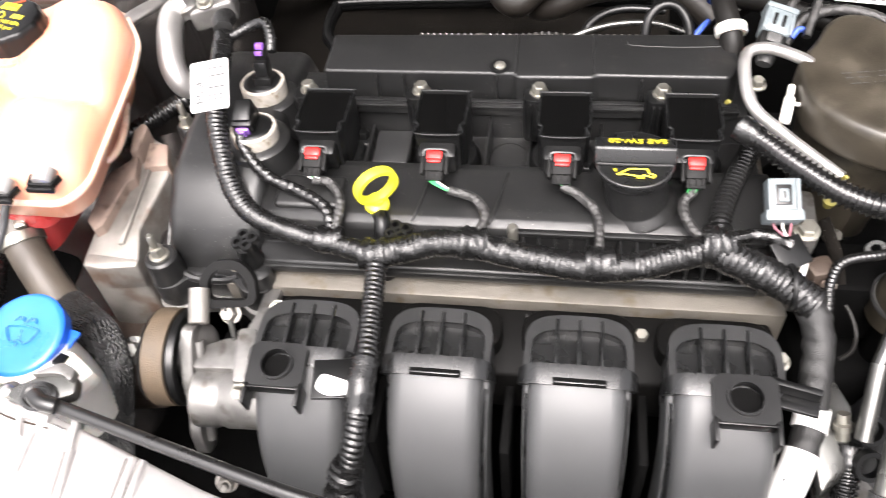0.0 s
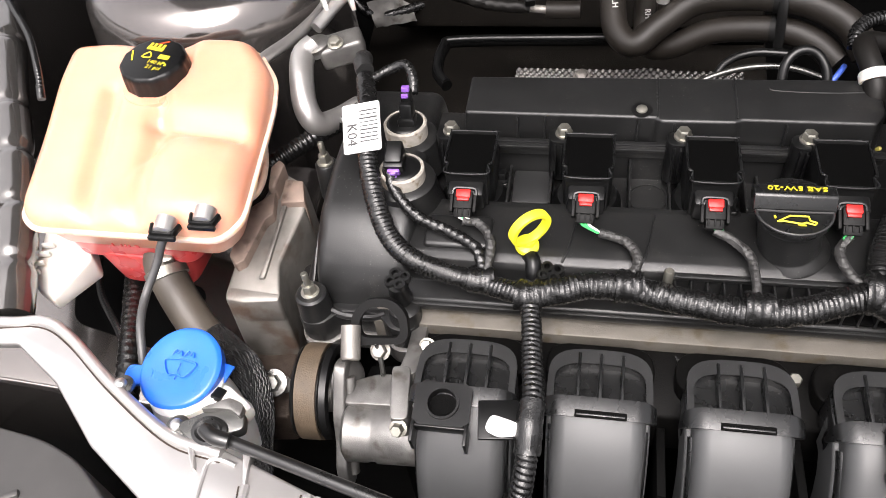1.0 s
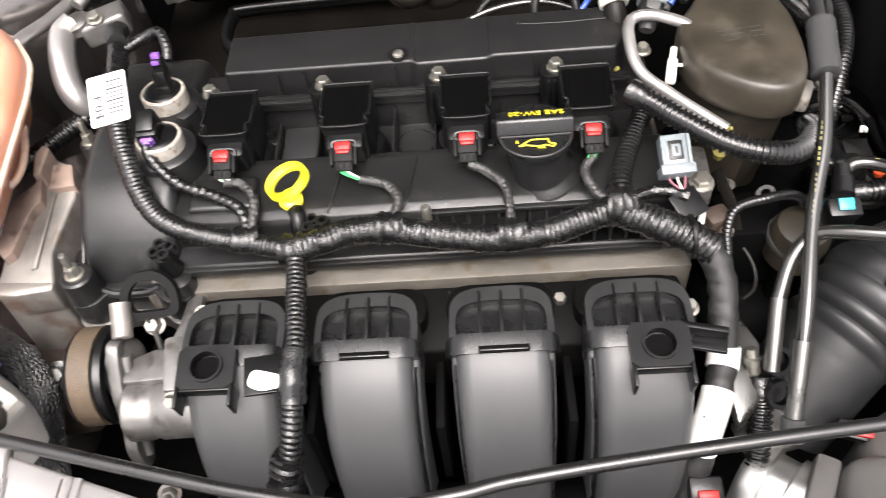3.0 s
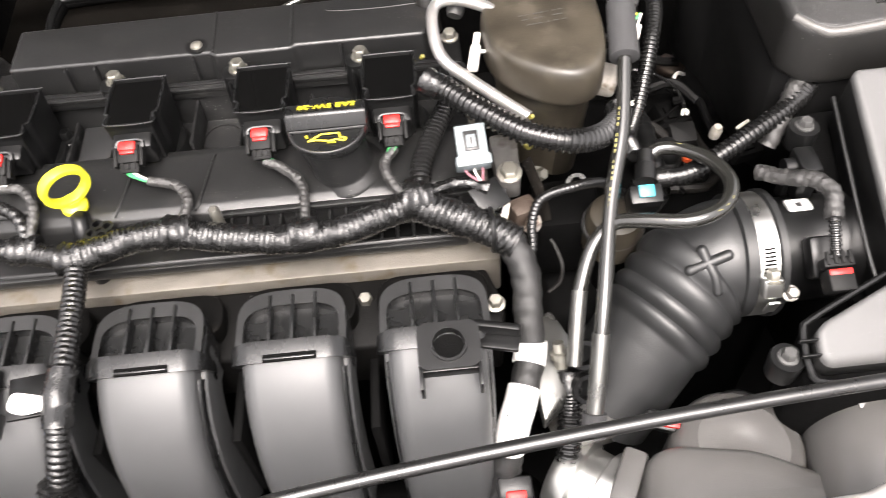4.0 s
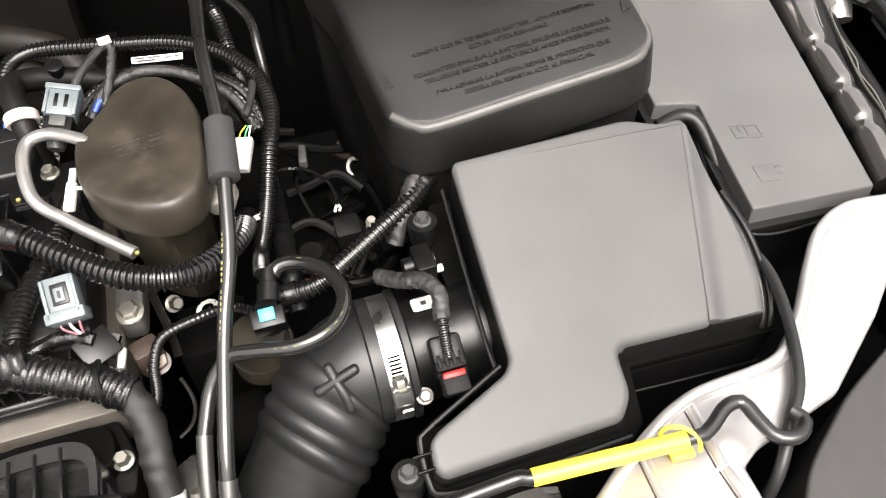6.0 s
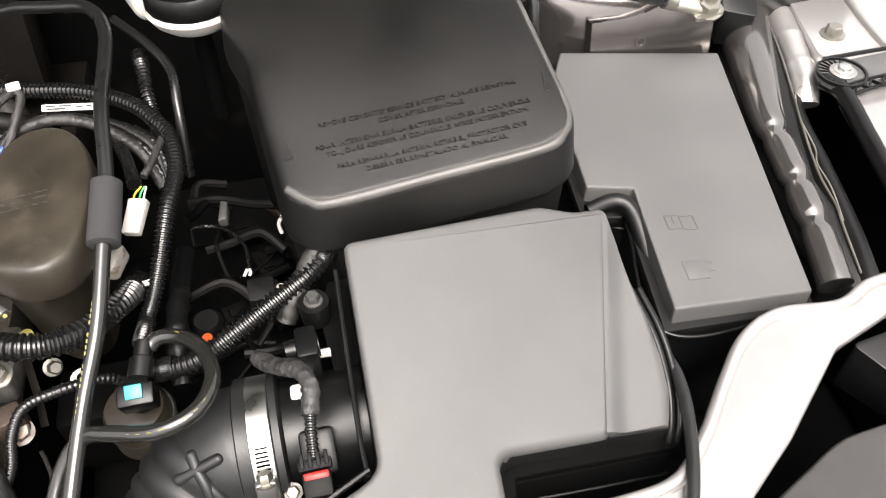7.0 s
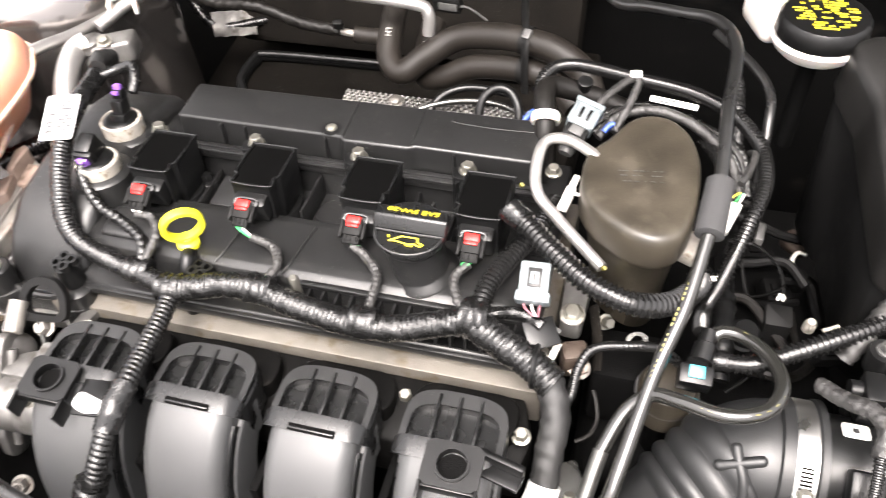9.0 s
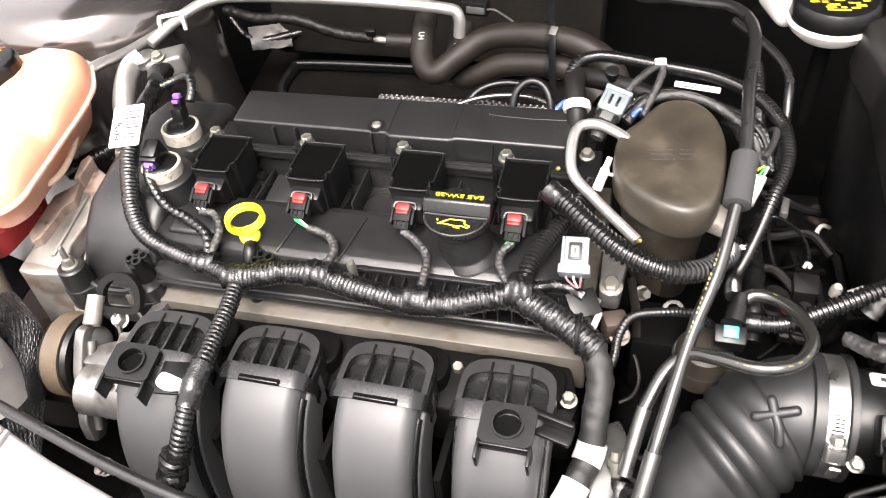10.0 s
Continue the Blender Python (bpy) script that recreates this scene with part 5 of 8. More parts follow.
    k = box((0.2905, 0.3845, 0.8742), (0.0098, 0.0082, 0.002), (30, 0, 0), 0.0005)
    part("lock", k, CYAN, cp, "cyan lock tab")


def loop_conduit():
    ob = thing("ribbed_conduit", "finely ribbed black conduit arching round the canister", "conduit", (0.1526, 0.6057, 0.93))
    part("conduit", tube([(0.1515, 0.598, 0.922), (0.153, 0.609, 0.929), (0.163, 0.618, 0.933), (0.182, 0.6205, 0.934), (0.2239, 0.6135, 0.9322), (0.268, 0.605, 0.930), (0.300, 0.588, 0.926), (0.317, 0.569, 0.920), (0.3235, 0.556, 0.9155), (0.325, 0.53, 0.910), (0.317, 0.50, 0.902), (0.304, 0.466, 0.876), (0.2945, 0.446, 0.862), (0.2925, 0.422, 0.868)], 0.0058, 16, rib=(0.0030, 0.20)), CONDUIT, ob)
    tie = part("cable_tie", lathe((0.2215, 0.6140, 0.9322), (1, -0.17, -0.04), [(0, 0.0055), (0, 0.0068), (0.0045, 0.0068), (0.0045, 0.0055)], 18), BLACK, ob)
    part("tie_head", box((0.2239, 0.6095, 0.9385), (0.009, 0.006, 0.003), (35, 0, 12), 0.0008), WHITE, tie, "white tie head")
    tie = part("cable_tie", lathe((0.3012, 0.469, 0.8715), (-0.35, -0.75, -0.55), [(0, 0.0058), (0, 0.0070), (0.004, 0.0070), (0.004, 0.0058)], 18), MATT, ob)
    part("tie_head", box((0.2985, 0.4645, 0.8765), (0.0075, 0.0035, 0.003), (30, 0, 10), 0.0006), WHITE, tie, "white tie head")
    curve_thing("taped_wire", "taped wire loop tied to the arching conduit", "wire", [(0.199, 0.572, 0.929), (0.205, 0.584, 0.933), (0.2195, 0.606, 0.935), (0.2265, 0.607, 0.933), (0.223, 0.590, 0.926), (0.2145, 0.565, 0.914)], 0.0030, BRAID, seg=10, step=0.0012, wrap=(0.004, 0.12), rough=0.12)
    solo("wire", tube([(0.1965, 0.569, 0.928), (0.1985, 0.572, 0.9295), (0.2005, 0.576, 0.931)], 0.0017, 8), GRIP, "short bare yellow wire above the grey plug", "wire", at=(0.198, 0.571, 0.929))
    curve_thing("ribbed_conduit", "short ribbed black conduit rising behind the canister", "conduit", [(0.301, 0.662, 0.915), (0.304, 0.64, 0.916), (0.306, 0.619, 0.908), (0.309, 0.60, 0.888)], 0.0056, CONDUIT, seg=14, rib=(0.0034, 0.20))
    curve_thing("ribbed_conduit", "ribbed black conduit running to the airbox", "conduit", [(0.302, 0.405, 0.862), (0.325, 0.404, 0.866), (0.35, 0.413, 0.874), (0.375, 0.424, 0.882), (0.40, 0.437, 0.888), (0.415, 0.452, 0.89)], 0.0068, CONDUIT, seg=16, rib=(0.0036, 0.20))
    curve_thing("brake_hose", "glossy thin black hose curving down behind the canister", "hose", [(0.284, 0.70, 0.928), (0.311, 0.655, 0.930), (0.326, 0.625, 0.925), (0.3275, 0.60, 0.912), (0.327, 0.585, 0.893), (0.325, 0.575, 0.865)], 0.0036, BLACK_ROD, seg=12)
    for k, m in enumerate((BRAID, TAPE, BRAID, TAPE)):
        curve_thing("taped_wire", "spirally taped black wires behind the canister", "wire", [(0.202 - 0.004 * k, 0.570 + 0.005 * k, 0.904), (0.217, 0.588 + 0.006 * k, 0.914 - 0.002 * k), (0.242, 0.5935 + 0.006 * k, 0.918 - 0.003 * k), (0.272, 0.585 + 0.006 * k, 0.915 - 0.003 * k), (0.300 + 0.003 * k, 0.562 + 0.003 * k, 0.905), (0.312 + 0.002 * k, 0.54, 0.888)], (0.0040, 0.0032, 0.0028, 0.0036)[k], m, seg=12, step=0.0011, wrap=(0.005, 0.12), rough=0.10)
    lb = thing("wire_label", "white printed label wrapped on the taped wires", "label", (0.255, 0.601, 0.921))
    lm = pose(0.2555, 0.6000, 0.9225, 42, 0, -10)
    part("paper", moved(box((0, 0, 0), (0.037, 0.0050, 0.0016), bev=0.0006), lm), WHITE, lb)
    for u, w, v in ((-0.012, 0.007, 0.0010), (-0.002, 0.009, 0.0010), (-0.008, 0.013, -0.0010), (0.0080, 0.005, 0.0), (0.0145, 0.004, 0.0006)):
        part("print_bar", moved(box((u, v, 0.0009), (w, 0.0011, 0.0004), bev=0), lm), INK, lb)
    curve_thing("ribbed_conduit", "short banded conduit above the white connector", "conduit", [(0.283, 0.582, 0.902), (0.288, 0.564, 0.909), (0.2935, 0.545, 0.911), (0.298, 0.524, 0.911)], 0.0044, CONDUIT, seg=12, rib=(0.0044, 0.16))
    curve_thing("taped_wire", "wire braided in tape above the white connector", "wire", [(0.316, 0.572, 0.905), (0.317, 0.556, 0.916), (0.312, 0.532, 0.919), (0.3065, 0.519, 0.918)], 0.0026, BRAID, seg=10, step=0.0012, wrap=(0.004, 0.12), rough=0.1)


canister()
right_pipes()
loop_conduit()


def intake_duct():
    ob = thing("intake_duct", "ribbed black rubber intake duct with a steel hose clamp", "intake duct", (0.30, 0.32, 0.79))
    p = [(0.362, 0.361, 0.828), (0.348, 0.361, 0.828), (0.334, 0.359, 0.825), (0.322, 0.354, 0.817), (0.312, 0.347, 0.806), (0.301, 0.339, 0.791), (0.290, 0.331, 0.777), (0.279, 0.323, 0.762), (0.257, 0.307, 0.733)]
    def fold(s):
        k = 1.0
        if 0.040 < s < 0.094:
            k += 0.085 * abs(math.sin(math.pi * (s - 0.040) / 0.0135)) ** 0.8
        return k * (0.95 + 0.05 * min(1, s / 0.02))

    def tilt(s):
        u = max(0.0, min(1.0, (s - 0.018) / 0.024)) * max(0.0, min(1.0, (0.135 - s) / 0.03))
        return Vector((-0.16, -0.16, 0.29)) * u
    part("elbow", tube(p, 0.0390, 52, 0.0012, shape=fold, lean=tilt), BELLOWS, ob)
    part("cuff", lathe((0.343, 0.361, 0.828), (1, 0, 0), [(0, 0.0395), (0.001, 0.0415), (0.008, 0.0415), (0.009, 0.040), (0.021, 0.040), (0.022, 0.0428), (0.026, 0.0428), (0.027, 0.039)], 48), BELLOWS, ob)
    c = lathe((0.3510, 0.361, 0.828), (1, 0, 0), [(0, 0.0405), (0.0003, 0.0413), (0.0125, 0.0413), (0.0128, 0.0405)], 64)
    cl = part("hose_clamp", c, BRIGHT, ob, "bright steel worm clamp")
    for i in range(9):
        a = radians(34 + i * 3.4)
        part("slot", box((0.3573, 0.361 - 0.0414 * math.sin(a), 0.828 + 0.0414 * math.cos(a)), (0.0075, 0.0011, 0.0008), (math.degrees(a), 0, 0), 0), DARK, cl)
    a = radians(66)
    q = Vector((0.3572, 0.361 - 0.0445 * math.sin(a), 0.828 + 0.0445 * math.cos(a)))
    part("screw_house", box(q, (0.0125, 0.014, 0.0075), (66, 0, 0), 0.0022, 3), BRIGHT, cl)
    part("screw", hexbolt(q + Vector((0, 0.002, 0.004)), (0, 0.45, 0.85), 0.0046, 0.006), STEEL, cl)
    part("strap_end", box(q + Vector((0.001, -0.006, -0.013)), (0.007, 0.002, 0.014), (12, 0, 0), 0.0005), BRIGHT, cl)
    # embossed cross
    for a in ([(0.3067, 0.3366, 0.8478), (0.3167, 0.3374, 0.8520), (0.3262, 0.3386, 0.8556), (0.3365, 0.3403, 0.8588)], [(0.3176, 0.3490, 0.8585), (0.3210, 0.3372, 0.8532), (0.3242, 0.3297, 0.8478), (0.3262, 0.3225, 0.8385)]):
        part("embossed_bar", bead(a, 0.0036), BELLOWS, ob)


def airflow_sensor():
    ob = thing("air_flow_sensor_tube", "black air flow sensor tube with a red locked plug", "sensor tube", (0.385, 0.345, 0.79))
    part("tube", lathe((0.366, 0.361, 0.829), (1, 0, 0), [(0, 0.036), (0.003, 0.0372), (0.005, 0.0350), (0.044, 0.0355), (0.048, 0.0365), (0.054, 0.0365)], 48), BLACK, ob)
    part("sensor_pad", box((0.389, 0.331, 0.858), (0.020, 0.026, 0.014), (34, 0, 0), 0.003), BLACK, ob)
    s = part("label", moved(prism(rounded([(-0.0078, -0.0058), (0.0078, -0.0058), (0.0078, 0.0058), (-0.0078, 0.0058)], 0.0025), 0.0006, -0.0004, 0), facing((0.3855, 0.3690, 0.8640), (0, 0.22, 0.97), (0, 1, -0.22))), LABEL, ob, "small white code label")
    part("mark", moved(box((0, 0, 0.0006), (0.0035, 0.0035, 0.0004), bev=0), facing((0.3855, 0.3690, 0.8640), (0, 0.22, 0.97), (0, 1, -0.22))), INK, s)
    plug = part("plug", box((0.3865, 0.3070, 0.8660), (0.0155, 0.014, 0.013), (22, 0, 0), 0.0016), MATT, ob)
    part("collar", box((0.3865, 0.3155, 0.8725), (0.0185, 0.006, 0.009), (22, 0, 0), 0.0016), MATT, plug)
    for sx in (-0.0066, -0.0022, 0.0022, 0.0066):
        part("rib", box((0.3865 + sx, 0.3160, 0.8780), (0.0022, 0.008, 0.002), (22, 0, 0), 0.0006), MATT, plug)
    part("lock", box((0.3865, 0.3092, 0.8725), (0.0138, 0.0042, 0.0036), (22, 0, 0), 0.0012), RED, plug, "red plug lock")
    part("screw", hexbolt((0.3705, 0.3200, 0.838), (0, -0.5, 0.9), 0.0040, 0.005), BRACKET, ob)
    part("loom", tube([(0.3865, 0.319, 0.876), (0.3875, 0.330, 0.884), (0.389, 0.340, 0.889)], 0.0036, 14, rib=(0.0028, 0.18)), CONDUIT, ob)
    part("taped_loom", tube([(0.3885, 0.337, 0.888), (0.391, 0.352, 0.894), (0.3855, 0.365, 0.8925), (0.374, 0.375, 0.885), (0.362, 0.388, 0.878)], 0.0050, 14, 0.0010, wrap=(0.0050, 0.10), rough=0.22), BRAID, ob, "shiny dusty tape")
    b = box((0.392, 0.388, 0.872), (0.013, 0.022, 0.03), bev=0.002)
    part("clip", b, BLACK, ob)
    part("clip_pin", tube([(0.380, 0.390, 0.868), (0.405, 0.390, 0.868)], 0.0028, 10), MILKY, ob)


AB0 = (0.875, -0.11, 0.39)


def ab(x, y, drop=0.0):
    return AB0[0] + AB0[1] * (x - 0.419) + AB0[2] * (y - 0.303) - drop


def airbox():
    ob = thing("airbox", "large black plastic air filter box with an angular lid", "airbox", (0.48, 0.35, 0.72))
    lid = [(0.423, 0.425), (0.4265, 0.428), (0.549, 0.439), (0.572, 0.433), (0.590, 0.434), (0.594, 0.430), (0.553, 0.3015), (0.490, 0.301), (0.485, 0.297), (0.484, 0.274), (0.474, 0.262), (0.364, 0.256), (0.3595, 0.261), (0.3605, 0.274), (0.366, 0.279), (0.414, 0.3005), (0.4195, 0.307)]
    part("lid", soft_slab(rounded(lid, 0.0055, 4), ab, 0.010, 0.0045), LID, ob, smooth=40)
    # walls far darker than the lid: their side shade is in the colour
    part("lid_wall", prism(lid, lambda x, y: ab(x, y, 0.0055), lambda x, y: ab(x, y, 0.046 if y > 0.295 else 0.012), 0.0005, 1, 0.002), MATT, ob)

    def crease(y):
        return 0.5545 + (y - 0.302) * 0.305

    def cheek(x, y):
        d = x - crease(y)
        return ab(x, y) - 0.0038 * min(1.0, max(0.0, d / 0.009)) ** 0.8 + 0.05 * max(0.0, d - 0.009)
    edge = [(0.592, 0.4275), (0.5945, 0.41), (0.5955, 0.39), (0.5985, 0.365), (0.5995, 0.34), (0.5975, 0.32), (0.5915, 0.3035)]
    bm = bmesh.new()
    rows = []
    for k in range(30):
        y = 0.4275 - k * (0.4275 - 0.3025) / 29
        x1 = next(a[0] + (b[0] - a[0]) * (a[1] - y) / (a[1] - b[1]) for a, b in zip(edge, edge[1:] + [(0.590, 0.302)]) if b[1] <= y <= a[1])
        xs = [crease(y) - 0.004 + (x1 - crease(y) + 0.004) * i / 13 for i in range(14)]
        top = [bm.verts.new((x, y, cheek(x, y) + 0.0004 - (0.002 if i == 13 else 0.0))) for i, x in enumerate(xs)]
        rows.append(top + [bm.verts.new((x1 + 0.001, y, ab(x1, y, 0.046))), bm.verts.new((crease(y) - 0.004, y, ab(x1, y, 0.046)))])
    for a, b in zip(rows, rows[1:]):
        for i in range(15):
            bm.faces.new((a[i], b[i], b[i + 1], a[i + 1]))
    bm.faces.new(rows[0][::-1])
    bm.faces.new(rows[-1])
    part("lid_cheek", bm, LID, ob, smooth=35)
    # front face of the cheek likewise coloured as shaded
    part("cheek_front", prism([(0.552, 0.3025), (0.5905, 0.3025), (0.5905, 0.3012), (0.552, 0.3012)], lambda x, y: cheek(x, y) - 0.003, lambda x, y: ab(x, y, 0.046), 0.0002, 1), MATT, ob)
    for off, r in ((0.0, 0.0026), (0.0052, 0.0024)):
        hoop = [(0.5965, 0.385, 0.010), (0.600, 0.36, 0.0065), (0.601, 0.34, 0.007), (0.5985, 0.318, 0.008), (0.593, 0.301, 0.014), (0.588, 0.2975, 0.03)]
        part("cheek_hoop", tube([(x + off, y, ab(x, y, d)) for x, y, d in hoop], r, 10), BLACK, ob)
    fl = [(0.402, 0.415), (0.41, 0.437), (0.548, 0.450), (0.602, 0.440), (0.608, 0.36), (0.598, 0.2945), (0.494, 0.2935), (0.4895, 0.262), (0.478, 0.253), (0.3625, 0.250), (0.354, 0.2585), (0.355, 0.279), (0.362, 0.2855), (0.411, 0.3095)]
    part("flange", prism(fl, lambda x, y: ab(x, y, 0.05 if y > 0.30 else 0.013), lambda x, y: ab(x, y, 0.056 if y > 0.30 else 0.020), 0.0015), DARK, ob)
    part("flange_edge", tube([(x, y, ab(x, y, 0.0495)) for x, y in ((0.4945, 0.2945), (0.53, 0.2942), (0.565, 0.2945), (0.5975, 0.2952))], 0.0011, 8, 0.004), BLACK, ob)
    part("flange_edge", tube([(x, y, ab(x, y, 0.020)) for x, y in ((0.4135, 0.309), (0.4128, 0.33), (0.4145, 0.38), (0.4165, 0.424))], 0.0015, 8, 0.004), BLACK, ob)
    rim = [(0.4145, 0.3085), (0.3625, 0.2845), (0.3565, 0.278), (0.3555, 0.2585), (0.3615, 0.2515), (0.40, 0.2505), (0.478, 0.2555)]
    part("flange_rim", tube([(x, y, ab(x, y, 0.0105)) for x, y in rim], 0.0019, 8, 0.003), BLACK, ob)
    part("base", prism([(x, y) for x, y in fl], lambda x, y: ab(x, y, 0.057 if y > 0.30 else 0.021), 0.70, 0.003, 2, -0.008), DARK, ob)
    for p in ((0.346, 0.267), (0.400, 0.4165)):
        z = ab(p[0], p[1], 0.012 if p[1] < 0.3 else 0.032)
        part("bolt_ear", lathe((p[0], p[1], z - 0.02), (0, 0, 1), [(0, 0.009), (0.015, 0.010), (0.017, 0.0095)], 22), BLACK, ob)
        part("bolt", hexbolt((p[0], p[1], z - 0.003), r=0.0044, h=0.005), DULLGREY, ob, "dull hex bolt")
    for y in (0.262, 0.270):
        part("hinge_tab", box((0.356, y, ab(0.356, y, 0.004)), (0.012, 0.0014, 0.003), bev=0.0004), BLACK, ob)


def bt(x, y, drop=0.0):
    return 0.946 + 0.095 * (x - 0.40) + 0.26 * (y - 0.49) - drop


def battery_cover():
    ob = thing("battery_cover", "textured black plastic battery cover with moulded lettering", "battery cover", (0.48, 0.53, 0.86))
    out = [(0.3935, 0.463), (0.4055, 0.451), (0.421, 0.4462), (0.49, 0.4478), (0.556, 0.4495), (0.573, 0.457), (0.579, 0.468), (0.5795, 0.486), (0.572, 0.585), (0.560, 0.628), (0.522, 0.6265), (0.5145, 0.610), (0.5035, 0.6015), (0.457, 0.6025), (0.4455, 0.610), (0.4385, 0.6275), (0.386, 0.629), (0.371, 0.6225), (0.372, 0.603), (0.384, 0.57)]
    part("lid", prism(out, lambda x, y: bt(x, y), lambda x, y: bt(x, y, 0.040), 0.0062, 6, 0.005), BATT, ob, smooth=14)
    # added tube: worn edge whose sheen is painted as a pale tone
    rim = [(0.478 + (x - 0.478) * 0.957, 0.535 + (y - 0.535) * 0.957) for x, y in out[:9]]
    part("worn_sheen_rim", tube([(x, y, bt(x, y, 0.0040)) for x, y in rim], 0.0037, 14, 0.002), WORN_SHEEN, ob, "rubbed front edge with its sky highlight painted pale")
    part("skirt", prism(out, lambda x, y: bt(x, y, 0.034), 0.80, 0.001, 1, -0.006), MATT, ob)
    n = Vector((-0.095, -0.26, 1))
    lines = (("REMOVE COVER TO SERVICE BATTERY. ALWAYS REINSTALL", 0.4857, 0.5016, 0.0048), ("COVER AFTER SERVICING.", 0.487, 0.4955, 0.0048), ("POUR INTERVENIR SUR LA BATTERIE, ENLEVER LE COUVERCLE.", 0.4863, 0.4855, 0.0049),
             ("TOUJOURS REPOSER LE COUVERCLE APRES INTERVENTION.", 0.4880, 0.4795, 0.0048), ("PARA REPARAR LA BATERIA, RETIRE EL PROTECTOR QUE", 0.4881, 0.4696, 0.0047), ("DEBERA SER REINSTALADO AL FINALIZAR.", 0.490, 0.4637, 0.0047))
    for s, x, y, h in lines:
        part("lettering", writing(s, h, facing((x, y, bt(x, y) + 0.0002), n, (-0.025, 1, 0.26)), 0.0008), BATT, ob)
    for x, y, k in ((0.40, 0.489, 1), (0.568, 0.4955, -1)):
        t = prism([(-0.0025, -0.007), (0.0035, -0.006), (0.0, 0.008)], 0.0008, -0.0008, 0.0002, 1, m=facing((x, y, bt(x, y)), n, (0, 1, 0.26)))
        part("arrow_mark", t, BATT, ob)
    tab = part("strap_tab", prism(rounded([(0.443, 0.650), (0.4465, 0.617), (0.4585, 0.6075), (0.503, 0.6065), (0.5125, 0.614), (0.519, 0.650)], 0.004, 3), lambda x, y: bt(x, y, 0.007), lambda x, y: bt(x, y, 0.016), 0.003, 3), BATT, ob, "dusty grey plastic tab in the rear notch")
    for a, b in (((0.4625, 0.640), (0.4635, 0.620)), ((0.481, 0.640), (0.481, 0.612)), ((0.4985, 0.640), (0.4965, 0.620))):
        part("tab_rib", tube([(*a, bt(*a, 0.0065)), (*b, bt(*b, 0.0065))], 0.0016, 8), BATT, tab)
    part("tab_slot", prism(rounded([(0.466, 0.632), (0.4665, 0.622), (0.477, 0.622), (0.477, 0.632)], 0.002), lambda x, y: bt(x, y, 0.0066), lambda x, y: bt(x, y, 0.010), 0.0002, 1), MATT, tab)


def fb(x, y, drop=0.0):
    return 0.862 - 0.10 * (x - 0.656) + 0.12 * (y - 0.42) - drop


def fuse_box():
    ob = thing("fuse_box", "flat black plastic fuse box with moulded symbols", "fuse box", (0.68, 0.5, 0.78))
    out = [(0.627, 0.3765), (0.730, 0.3765), (0.7735, 0.617), (0.632, 0.628), (0.612, 0.59), (0.604, 0.484), (0.6385, 0.479)]
    part("lid", prism(out, lambda x, y: fb(x, y), lambda x, y: fb(x, y, 0.016), 0.0016, 2, 0.001), FUSE, ob, smooth=18)
    # skirt coloured near-black to paint the shade below the lid edge
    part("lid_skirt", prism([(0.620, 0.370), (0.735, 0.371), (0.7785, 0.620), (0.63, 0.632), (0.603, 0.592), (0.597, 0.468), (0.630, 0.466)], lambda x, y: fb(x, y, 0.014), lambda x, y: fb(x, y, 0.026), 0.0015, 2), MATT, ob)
    part("skirt_rim", tube([(0.597, 0.468, fb(0.597, 0.468, 0.0155)), (0.6285, 0.4655, fb(0.6285, 0.4655, 0.0155)), (0.6205, 0.371, fb(0.62, 0.37, 0.0155)), (0.7345, 0.372, fb(0.735, 0.371, 0.0155))], 0.0013, 8, 0.002), BLACK, ob)
    part("body", prism([(0.622, 0.374), (0.732, 0.374), (0.772, 0.615), (0.63, 0.625), (0.605, 0.58), (0.60, 0.475), (0.632, 0.465)], lambda x, y: fb(x, y, 0.026), 0.70, 0.002, 2, -0.004), BLACK, ob)
    part("latch", tube([(0.600, 0.468, 0.866), (0.622, 0.472, 0.868), (0.632, 0.462, 0.864), (0.634, 0.43, 0.848)], 0.006, 10, squash=0.7), BLACK, ob)
    n = Vector((0.10, -0.12, 1))
    m = facing((0.661, 0.445, fb(0.661, 0.445)), n, (0.05, 1, 0.12))
    b = bmesh.new()
    for c, s in (((-0.005, 0.006), (0.011, 0.0008)), ((-0.005, -0.006), (0.011, 0.0008)), ((-0.0105, 0), (0.0008, 0.0125)), ((0.0005, 0), (0.0008, 0.0125)), ((0.006, 0.0045), (0.010, 0.0008)), ((0.006, -0.0075), (0.010, 0.0008)), ((0.011, -0.0015), (0.0008, 0.0125)), ((-0.005, 0.001), (0.001, 0.005)), ((-0.005, 0.0045), (0.001, 0.001))):
        box((*c, 0), (*s, 0.001), bev=0, bm=b)
    part("book_symbol", moved(b, m), FUSE, ob)
    b = box((0, 0, 0), (0.016, 0.015, 0.0012), bev=0.0002)
    box((0.011, 0.0, 0), (0.007, 0.004, 0.0012), bev=0.0002, bm=b)
    box((0.011, 0.006, 0), (0.007, 0.003, 0.0012), bev=0.0002, bm=b)
    part("puzzle_symbol", moved(b, facing((0.6545, 0.404, fb(0.6545, 0.404)), n, (0.05, 1, 0.12))), FUSE, ob)


intake_duct()
airflow_sensor()
airbox()
battery_cover()
fuse_box()


